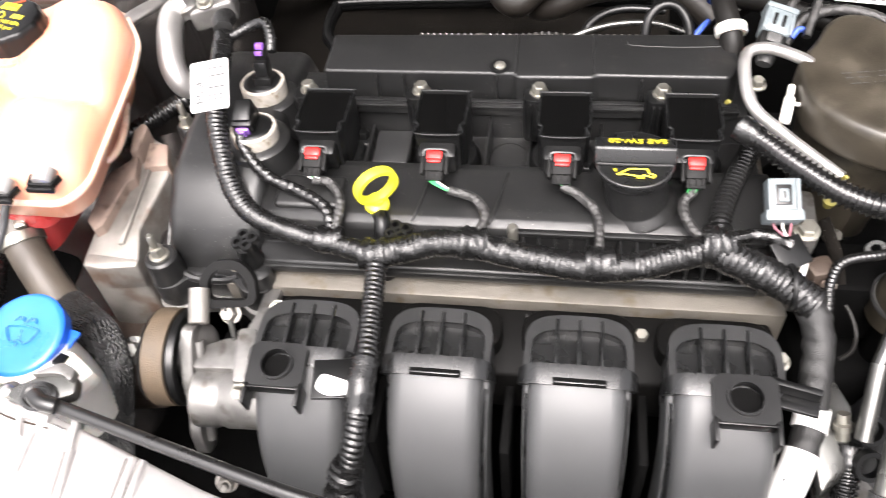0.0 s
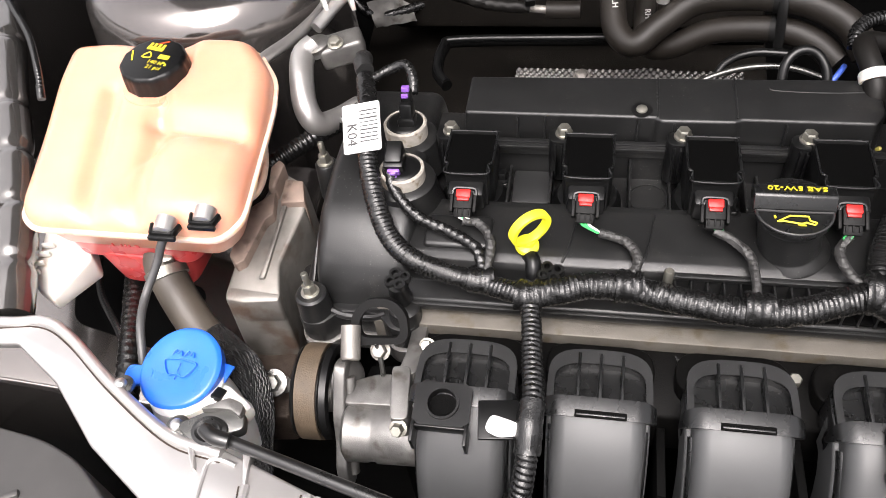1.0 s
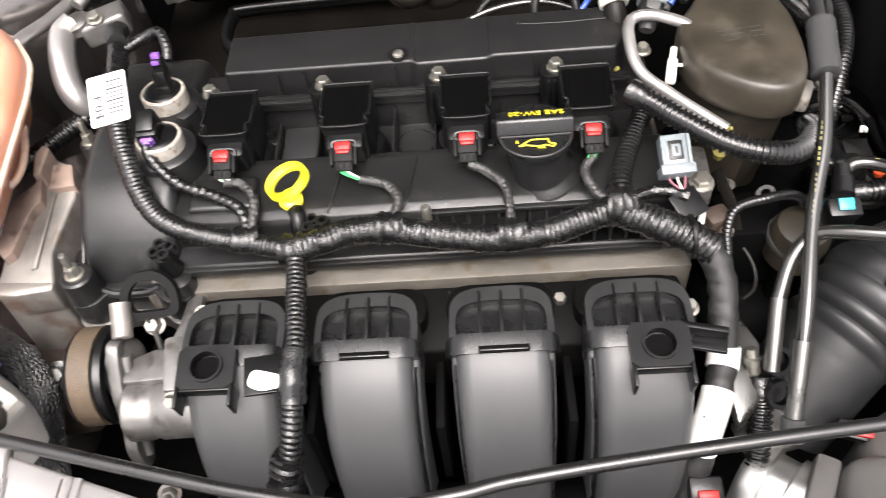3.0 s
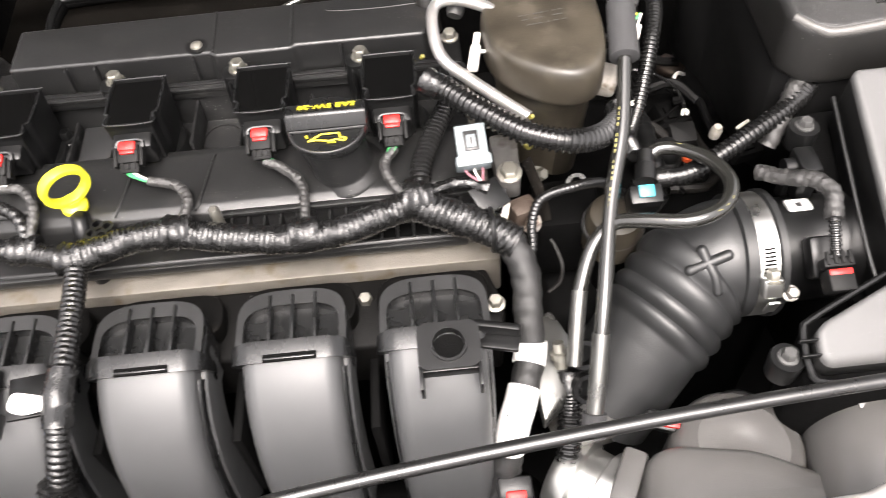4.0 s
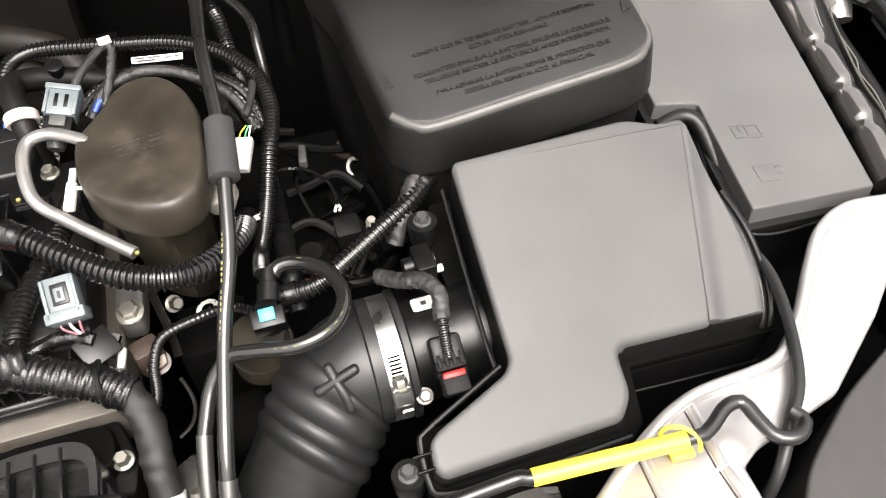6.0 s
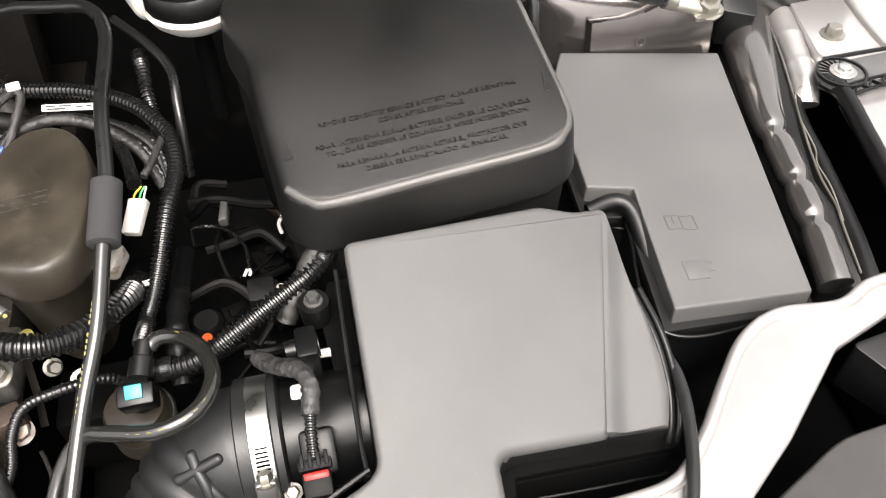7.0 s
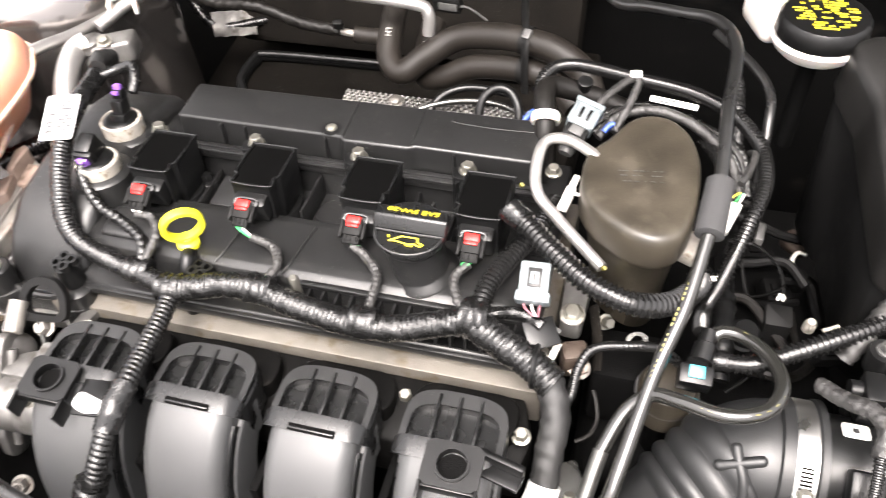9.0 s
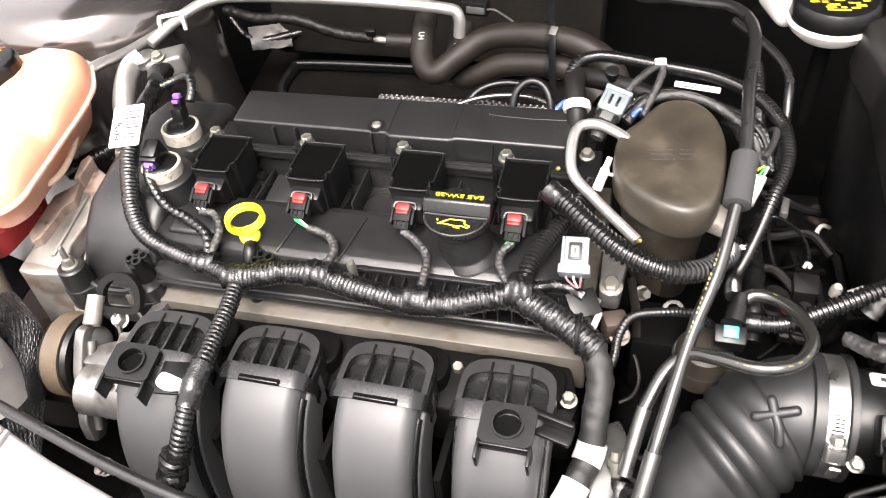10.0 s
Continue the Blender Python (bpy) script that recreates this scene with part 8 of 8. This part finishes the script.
def strut_plate():
    ob = thing("strut_plate", "thin grey painted plate welded to the strut tower", "body panel", (0.71, 0.634, 0.88), kind="structure")
    m = facing((0.712, 0.628, 0.876), (0.0, -0.985, 0.17), (0, 0.17, 0.985))
    part("plate", moved(prism([(-0.053, -0.05), (0.058, -0.05), (0.058, 0.044), (0.012, 0.044), (-0.006, 0.037), (-0.024, 0.034), (-0.053, 0.034)], 0.0014, -0.012, 0.0006, 2), m), PRIMER, ob)
    part("dimple", moved(ring_plate((-0.008, 0.012, 0.0016), (0, 0, 1), 0.0048, 0.0032, 0.0012, 20), m), PRIMER, ob)
    part("slot", moved(tube([(0.000, -0.006, 0.0016), (0.010, -0.003, 0.0018), (0.034, -0.006, 0.0016)], 0.0010, 8, 0.002), m), DARK, ob)
    part("spot_weld", moved(lathe((-0.046, -0.006, 0.001), (0, 0, 1), [(0, 0.004), (0.001, 0.0035), (0.0004, 0.002)], 16), m), DARK, ob)
    curve_thing("ribbed_conduit", "ribbed black conduit beside the battery cover", "conduit", [(0.629, 0.735, 0.93), (0.6232, 0.7028, 0.93), (0.6132, 0.6544, 0.928), (0.6015, 0.615, 0.922), (0.596, 0.59, 0.90)], 0.0052, CONDUIT, seg=14, rib=(0.0032, 0.20))


def gearbox_clutter():
    gb = thing("gearbox", "gearbox housing coloured as deep shade under the wiring", "gearbox", (0.32, 0.5, 0.5))
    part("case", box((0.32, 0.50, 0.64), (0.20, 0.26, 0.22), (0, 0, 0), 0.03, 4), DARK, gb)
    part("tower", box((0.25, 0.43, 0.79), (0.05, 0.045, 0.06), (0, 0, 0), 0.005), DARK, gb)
    br = thing("sensor_bracket", "bare aluminium bracket with a zinc bolt", "bracket", (0.208, 0.437, 0.85))
    part("plate", prism(rounded([(0.197, 0.463), (0.217, 0.461), (0.214, 0.415), (0.199, 0.416)], 0.005), 0.861, 0.845, 0.002), ALLOY, br)
    part("bolt", hexbolt((0.207, 0.424, 0.861), (0, -0.2, 1), 0.0065, 0.006), STEEL, br)
    part("plug", lathe((0.2235, 0.447, 0.862), (0, -0.2, 1), [(0, 0.003), (0.004, 0.003), (0.005, 0.0045), (0.007, 0.0045)], 16), FADED, br, "small yellow plug")
    curve_thing("taped_wire", "taped wire curving beside the vapour hose", "wire", [(0.285, 0.412, 0.842), (0.268, 0.410, 0.858), (0.246, 0.402, 0.865), (0.225, 0.397, 0.862), (0.217, 0.384, 0.855), (0.215, 0.368, 0.846), (0.208, 0.352, 0.838)], 0.0036, CONDUIT, seg=12, rib=(0.003, 0.12))
    solo("sensor_block", box((0.213, 0.397, 0.848), (0.018, 0.016, 0.022), (0, 0, 20), 0.003), RUST_SHADE, "rusty brown metal block beside the loom", "block", at=(0.213, 0.397, 0.848))
    wb = solo("washer_bolt", hexbolt((0.176, 0.5165, 0.908), (0, -0.1, 1), 0.0046, 0.005), STEEL, "zinc bolt beside the canister pipe", "bolt", at=(0.176, 0.514, 0.908))
    cc = thing("cable_clip", "white plastic clip beside the canister", "cable clip", (0.1905, 0.4865, 0.914), group="cable clips")
    part("body", box((0.1905, 0.484, 0.9135), (0.0068, 0.020, 0.005), (18, 0, -14), 0.0014), WHITE, cc)
    part("tongue", box((0.1935, 0.497, 0.9180), (0.0044, 0.012, 0.0035), (18, 0, -14), 0.001), WHITE, cc)
    part("catch", box((0.1965, 0.4885, 0.9150), (0.006, 0.0022, 0.0025), (18, 0, -14), 0.0006), WHITE, cc)
    for p in ((0.1555, 0.5005, 0.906), (0.2235, 0.4385, 0.8975)):
        solo("pipe_cap", lathe(p, (0.3, -0.5, 0.8), [(-0.002, 0.0015), (0.001, 0.0017), (0.002, 0.0011)], 14), FADED, "small yellow plastic cap by the aluminium pipe", "cap", at=p)
    solo("relay", box((0.2795, 0.4735, 0.893), (0.017, 0.021, 0.016), (10, 0, -25), 0.004, 3), CERAMIC, "pale rusty metal sensor beside the canister", "sensor", at=(0.273, 0.472, 0.890))
    wc = thing("connector", "white wiring connector with yellow and green wires", "connector", (0.299, 0.497, 0.909))
    wm = facing((0.2995, 0.494, 0.909), (-0.05, -0.45, 0.9), (0.22, 0.92, 0.35))
    part("shell", moved(prism([(-0.0066, -0.013), (0.004, -0.013), (0.0072, 0.010), (-0.0045, 0.010)], 0.0045, -0.0045, 0.0012, 2), wm), WHITE, wc)
    for dx, mt in ((-0.002, PRINT_Y), (0.0015, GREEN), (0.004, WHITE)):
        part("wire", moved(tube([(dx, 0.009, 0.001), (dx + 0.001, 0.013, 0.003), (dx * 0.5 + 0.004, 0.018, 0.004)], 0.0006, 6, 0.002), wm), mt, wc)
    vc = thing("breather_housing", "brown black round breather housing below the hose coupling", "breather", (0.279, 0.404, 0.80))
    part("cap", lathe((0.279, 0.405, 0.80), (0, -0.1, 1), [(0, 0.021), (0.028, 0.0205), (0.034, 0.018), (0.036, 0.012)], 32), CANISTER, vc)
    part("rim", lathe((0.279, 0.405, 0.815), (0, -0.1, 1), [(0, 0.0215), (0.003, 0.0225), (0.006, 0.0215)], 32), DULLGREY, vc)
    part("stem", lathe((0.279, 0.405, 0.74), (0, 0, 1), [(0, 0.01), (0.062, 0.01)], 18), DARK, vc)
    solo("strap", tube([(0.2206, 0.437, 0.859), (0.224, 0.424, 0.855), (0.2275, 0.4095, 0.849), (0.229, 0.396, 0.84)], 0.0042, 8, squash=0.3), PAD, "dull brown metal strap behind the loom", "strap", at=(0.2206, 0.437, 0.859))
    solo("bolt", hexbolt((0.2295, 0.440, 0.840), (0.5, -0.6, 0.6), 0.0045, 0.007), STEEL, "zinc bolt on the gearbox housing", "bolt", at=(0.2295, 0.440, 0.840))
    solo("cable_clip", box((0.2002, 0.3905, 0.861), (0.0045, 0.013, 0.004), (25, 0, -18), 0.0012), MILKY, "white plastic clip beside the loom", "cable clip", at=(0.2002, 0.3905, 0.861), group="cable clips")
    solo("terminal_ring", ring_plate((0.2529, 0.4205, 0.850), (0.2, -0.5, 0.8), 0.0055, 0.003, 0.0015, 20, sx=1.4), PIPE_DARK, "dull metal ring terminal on the taped wire", "terminal", at=(0.2529, 0.4205, 0.85))
    wr = thing("ground_wire", "thin black wire hooking round the loom", "wire", (0.232, 0.372, 0.84))
    part("wire", tube([(0.229, 0.378, 0.842), (0.2318, 0.372, 0.84), (0.2344, 0.361, 0.835), (0.231, 0.35, 0.832), (0.2224, 0.344, 0.83)], 0.0013, 8), RUBBER, wr)
    sq = thing("square_clip", "black square cable clip frame on the loom", "cable clip", (0.192, 0.399, 0.862), group="cable clips")
    part("frame", ring_poly([(-0.008, -0.007), (0.008, -0.007), (0.008, 0.007), (-0.008, 0.007)], [(-0.0058, -0.005), (0.0058, -0.005), (0.0058, 0.005), (-0.0058, 0.005)], 0.007, facing((0.192, 0.400, 0.8665), (0.1, -0.4, 0.9), (0.4, 1, 0))), BLACK, sq)
    part("pin", lathe((0.192, 0.400, 0.860), (0.1, -0.4, 0.9), [(0, 0.0028), (0.007, 0.0028), (0.008, 0.002)], 12), DULLGREY, sq)
    fl = thing("fir_tree_clip", "black cable clip plate on the loom", "cable clip", (0.19, 0.395, 0.87), group="cable clips")
    part("plate", box((0.190, 0.393, 0.874), (0.022, 0.020, 0.003), (25, 0, 30), 0.001), BLACK, fl)
    solo("bolt", hexbolt((0.217, 0.392, 0.845), (0.3, -0.4, 0.8), 0.006, 0.006), BRACKET, "rusty bolt beside the loom", "bolt", at=(0.215, 0.398, 0.855))
    rnd = random.Random(11)
    tangle = thing("wiring_bundle", "tangle of thin black wires low over the gearbox", "wiring", (0.35, 0.52, 0.76))
    for k in range(16):
        p = Vector((rnd.uniform(0.325, 0.385), rnd.uniform(0.47, 0.62), rnd.uniform(0.755, 0.80)))
        a = rnd.uniform(0, 6.28)
        d = Vector((math.cos(a), math.sin(a), rnd.uniform(-0.4, 0.4))) * rnd.uniform(0.02, 0.04)
        e = Vector((-d.y, d.x, 0)) * rnd.uniform(-0.7, 0.7)
        part("wire", tube([p - d, p - d * 0.35 + e + Vector((0, 0, 0.006)), p + d * 0.4 + e * 0.6, p + d], rnd.choice((0.0015, 0.0025, 0.004)), 8, 0.002, wrap=(0.005, 0.06)), (MATT, DARK, RUBBER)[k % 3], tangle)
    tw = thing("taped_wire", "thin taped wire ending in white stripped tips", "wire", (0.318, 0.556, 0.828))
    part("wire", tube([(0.316, 0.552, 0.815), (0.318, 0.556, 0.828), (0.330, 0.555, 0.829), (0.341, 0.551, 0.828), (0.354, 0.533, 0.828), (0.357, 0.515, 0.827), (0.356, 0.506, 0.826)], 0.0014, 8, 0.0012, wrap=(0.004, 0.15), rough=0.1), TAPE, tw)
    for dx in (-0.0018, 0.0018):
        part("wire_tip", tube([(0.356 + dx * 0.4, 0.5065, 0.8262), (0.356 + dx, 0.5035, 0.827), (0.3545 + dx, 0.5005, 0.826)], 0.0012, 8), WHITE, tw, "white wire tip")
    sw = thing("switch_post", "dull grey square switch post on the gearbox", "switch", (0.3605, 0.512, 0.76))
    part("post", prism(rounded([(0.351, 0.500), (0.371, 0.500), (0.371, 0.518), (0.351, 0.518)], 0.002), lambda x, y: 0.800 + 0.25 * (y - 0.51), 0.745, 0.0015), MATT, sw)
    part("cap", lathe((0.3775, 0.489, 0.812), (0, -0.2, 1), [(0, 0.0045), (0.008, 0.0045), (0.012, 0.003)], 14), CERAMIC, sw, "pale plastic cap")
    solo("cable_end", box((0.384, 0.6215, 0.772), (0.024, 0.018, 0.014), (25, 10, -35), 0.004, 3), RUST_SHADE, "dull tan fitting low over the gearbox", "fitting", at=(0.384, 0.6215, 0.772))
    sn = thing("speed_sensor", "dark round sensor with a white wire loop", "sensor", (0.386, 0.594, 0.74))
    part("body", lathe((0.386, 0.594, 0.735), (0.1, -0.1, 1), [(0, 0.010), (0.026, 0.010), (0.030, 0.007)], 20), MATT, sn)
    part("wire_loop", tube([(0.381, 0.590, 0.772), (0.3795, 0.597, 0.777), (0.384, 0.603, 0.780), (0.391, 0.603, 0.778)], 0.0018, 8, 0.002), WHITE, sn, "white wire loop")
    solo("foil_sleeve", prism([(0.3365, 0.563), (0.3435, 0.563), (0.3455, 0.579), (0.340, 0.581)], lambda x, y: 0.828 + 0.2 * (y - 0.57), 0.818, 0.0012, 2), DULLGREY, "small pale grey plastic sleeve over the wiring", "sleeve", at=(0.340, 0.571, 0.82))
    for p, q in (((0.347, 0.600, 0.775), (0.030, 0.018, 0.016)), ((0.366, 0.560, 0.768), (0.024, 0.026, 0.016)), ((0.338, 0.510, 0.772), (0.024, 0.016, 0.016)), ((0.384, 0.452, 0.832), (0.024, 0.016, 0.014))):
        blk = thing("connector", "black wiring connector over the gearbox", "connector", p)
        part("shell", box(p, q, (15, 10, 20), 0.0025, 2), DARK, blk)
        part("latch", box((p[0], p[1] - 0.003, p[2] + q[2] * 0.55), (q[0] * 0.4, q[1] * 0.5, 0.003), (15, 10, 20), 0.0008), DARK, blk)
    for dx, dy in ((0.0, 0.0), (0.004, -0.006)):
        solo("wire_clip", box((0.3805 + dx, 0.458 + dy, 0.852), (0.0135, 0.0026, 0.0018), (10, 0, 32), 0.0006), CERAMIC, "small pale plastic wire clip", "cable clip", at=(0.3805 + dx, 0.458 + dy, 0.852), group="cable clips")
    bb = thing("taped_branch", "short loom branch bound in shiny dusty tape by the airbox", "wiring loom", (0.392, 0.432, 0.88))
    part("branch", tube([(0.381, 0.420, 0.868), (0.387, 0.426, 0.878), (0.392, 0.432, 0.883), (0.400, 0.443, 0.889), (0.4085, 0.456, 0.892), (0.413, 0.470, 0.885), (0.412, 0.48, 0.86)], 0.0064, 14, 0.0014, wrap=(0.007, 0.14), rough=0.16), BRAID, bb)
    part("end_tape", tube([(0.409, 0.457, 0.891), (0.4135, 0.467, 0.887), (0.4145, 0.476, 0.875)], 0.0085, 14, 0.002, rough=0.2), RUBBER, bb)
    bc = thing("bracket_clip", "black round clip on the airbox flank", "clip", (0.388, 0.389, 0.87))
    part("barrel", lathe((0.379, 0.389, 0.878), (1, 0.05, 0), [(0, 0.005), (0, 0.0062), (0.015, 0.0062), (0.016, 0.0075), (0.020, 0.0075), (0.020, 0.004)], 18), BLACK, bc)
    part("stem", box((0.389, 0.391, 0.862), (0.014, 0.010, 0.028), bev=0.002), MATT, bc)
    cp = thing("gearbox_vent", "black ridged round cap under the orange lock", "cap", (0.326, 0.458, 0.82))
    part("body", lathe((0.326, 0.456, 0.815), (0.05, -0.1, 1), [(0, 0.0115), (0.012, 0.0115), (0.014, 0.0125), (0.017, 0.0125), (0.019, 0.0108), (0.024, 0.0108), (0.028, 0.008), (0.028, 0.004)], 26), BLACK, cp)
    part("ridge", lathe((0.326, 0.456, 0.822), (0.05, -0.1, 1), [(0, 0.0118), (0.001, 0.0126), (0.002, 0.0118)], 26), BLACK, cp)
    solo("shift_rod", tube([(0.312, 0.53, 0.83), (0.311, 0.48, 0.845), (0.310, 0.44, 0.85), (0.310, 0.41, 0.835)], 0.0070, 18, 0.002, shape=lambda q: 1 + 0.18 * sum(math.exp(-((q - c) / 0.003) ** 2) for c in (0.058, 0.07, 0.09, 0.104))), BLACK, "black rubber breather standing by the duct", "breather", at=(0.312, 0.53, 0.83))
    solo("plug_ring", lathe((0.3305, 0.4255, 0.856), (0, 0, 1), [(0, 0.0034), (0.003, 0.0034)], 12), ORANGE, "small orange plug lock beside the hose", "lock", at=(0.331, 0.425, 0.862))


def wing_brackets():
    sh = thing("wing_sheet", "dark painted wing sheet with a sealed seam", "inner wing", (0.80, 0.53, 0.84), kind="structure")
    part("sheet", prism([(0.815, 0.69), (0.79, 0.57), (0.772, 0.47), (0.762, 0.40), (0.785, 0.385), (0.797, 0.4366), (0.802, 0.4563), (0.8035, 0.487), (0.817, 0.5365), (0.840, 0.6116), (0.857, 0.673), (0.862, 0.70)], lambda x, y: 0.824 - 0.09 * (0.55 - y) + 0.55 * max(0, x - 0.768 - 0.2 * (y - 0.466)), 0.78, 0.002), COVER, sh)
    for p in ((0.799, 0.512, 0.832), (0.789, 0.462, 0.8275)):
        part("dimple", lathe(p, (0, -0.1, 1), [(0, 0.006), (0.0012, 0.0055), (0.0016, 0.003)], 16), COVER, sh)
    part("seam", tube([(0.8566, 0.6733, 0.86), (0.8399, 0.6116, 0.855), (0.8169, 0.5365, 0.848), (0.8045, 0.4872, 0.842), (0.8017, 0.4563, 0.838), (0.7965, 0.4366, 0.836), (0.7875, 0.3954, 0.83)], 0.0009, 6), STEEL, sh, "thin bright seam edge")
    part("seam", tube([(0.8445, 0.583, 0.852), (0.834, 0.578, 0.852), (0.825, 0.562, 0.85), (0.8188, 0.54, 0.848), (0.815, 0.512, 0.845), (0.8085, 0.497, 0.843), (0.8062, 0.472, 0.841), (0.7985, 0.44, 0.837)], 0.0007, 6), STEEL, sh)
    part("flange", tube([(0.887, 0.72, 0.852), (0.873, 0.67, 0.852), (0.862, 0.63, 0.85), (0.851, 0.592, 0.846), (0.846, 0.576, 0.835)], 0.0125, 20, 0.003, shape=lambda s: 1 + 0.1 * sum(math.exp(-((s - c) / 0.003) ** 2) for c in (0.075, 0.115))), PAINT, sh, "bright silver rolled flange")
    ob = thing("wing_bracket", "silver wing bracket with a black slotted adjuster", "bracket", (0.87, 0.58, 0.84))
    part("plate", prism(rounded([(0.888, 0.70), (0.874, 0.64), (0.866, 0.606), (0.872, 0.590), (1.0, 0.60), (1.0, 0.70)], 0.006), 0.866, 0.85, 0.002), PAINT, ob)
    part("plate_rib", tube([(0.945, 0.70, 0.866), (0.935, 0.64, 0.866), (0.93, 0.60, 0.866)], 0.005, 12, 0.004), PAINT, ob)
    part("panel", prism([(0.868, 0.562), (0.854, 0.50), (0.838, 0.43), (0.98, 0.43), (0.98, 0.567)], 0.858, 0.84, 0.002), PAINT, ob)
    part("edge", tube([(0.853, 0.574, 0.862), (0.859, 0.553, 0.862), (0.846, 0.492, 0.86), (0.832, 0.425, 0.858)], 0.0075, 12, 0.004, squash=0.8), BLACK, ob, "black plastic edging")
    part("floor_strip", prism([(0.872, 0.592), (0.872, 0.560), (0.98, 0.560), (0.98, 0.597)], 0.8655, 0.855, 0.001), FUSE, ob, "grey plastic strip")
    part("border", tube([(0.865, 0.5955, 0.8668), (0.90, 0.5965, 0.8668), (0.98, 0.598, 0.8668)], 0.0022, 8), BLACK, ob)
    part("border", tube([(0.862, 0.5575, 0.8668), (0.90, 0.5625, 0.8668), (0.98, 0.5665, 0.8668)], 0.0016, 8), BLACK, ob)
    part("border", tube([(0.864, 0.5475, 0.8645), (0.90, 0.5535, 0.8645), (0.98, 0.558, 0.8645)], 0.0016, 8), BLACK, ob)
    for k in range(14):
        part("tooth", box((0.870 + k * 0.0068, 0.5538 + k * 0.0006, 0.866), (0.0014, 0.0105, 0.003), (0, 0, 38 if k % 2 else -38), 0.0003), BLACK, ob)
    part("adjuster_floor", lathe((0.868, 0.5735, 0.862), (0, 0, 1), [(0, 0.0205), (0.0045, 0.0205), (0.005, 0.0195)], 40), FUSE, ob, "grey plastic adjuster floor")
    part("adjuster_ring", ring_plate((0.868, 0.5735, 0.8675), (0, 0, 1), 0.0212, 0.0192, 0.003, 48), BLACK, ob)
    for k in range(13):
        a = radians(62 + k * 16)
        part("spoke", box((0.868 + 0.0150 * math.cos(a), 0.5735 + 0.0150 * math.sin(a), 0.8675), (0.0085, 0.0009, 0.0016), (0, 0, math.degrees(a)), 0.0002), BLACK, ob)
    part("flat_washer", lathe((0.869, 0.5735, 0.868), (0, 0, 1), [(0, 0.0112), (0.0012, 0.0112), (0.0016, 0.0105)], 32), PIPE, ob, "pale flat washer")
    part("bolt", hexbolt((0.869, 0.5735, 0.8692), r=0.0058, h=0.004, washer=1.35), BRIGHT, ob)
    part("bolt", hexbolt((0.894, 0.629, 0.866), r=0.0075, h=0.008, washer=1.5), STEEL, ob)
    bk = thing("wing_stop", "dark plastic wing stop at the hood edge", "bracket", (0.83, 0.68, 0.87))
    part("block", prism(rounded([(0.815, 0.69), (0.83, 0.712), (0.96, 0.712), (0.96, 0.69), (0.84, 0.682)], 0.004), 0.905, 0.85, 0.003), BLACK, bk)
    part("cheek", prism(rounded([(0.797, 0.662), (0.808, 0.692), (0.836, 0.682), (0.828, 0.652)], 0.004), lambda x, y: 0.90 - 0.5 * (0.692 - y), 0.85, 0.002), BLACK, bk)
    curve_thing("washer_hose", "thin black hose curving round the airbox", "hose", [(0.602, 0.385, 0.842), (0.6075, 0.35, 0.855), (0.6055, 0.321, 0.8605), (0.595, 0.285, 0.8605), (0.5785, 0.2496, 0.860), (0.561, 0.229, 0.858), (0.545, 0.209, 0.846), (0.536, 0.20, 0.825)], 0.0038, BELLOWS, seg=12)


rear_lines()
brake_reservoir()
ground_stud()
strut_plate()
gearbox_clutter()
wing_brackets()
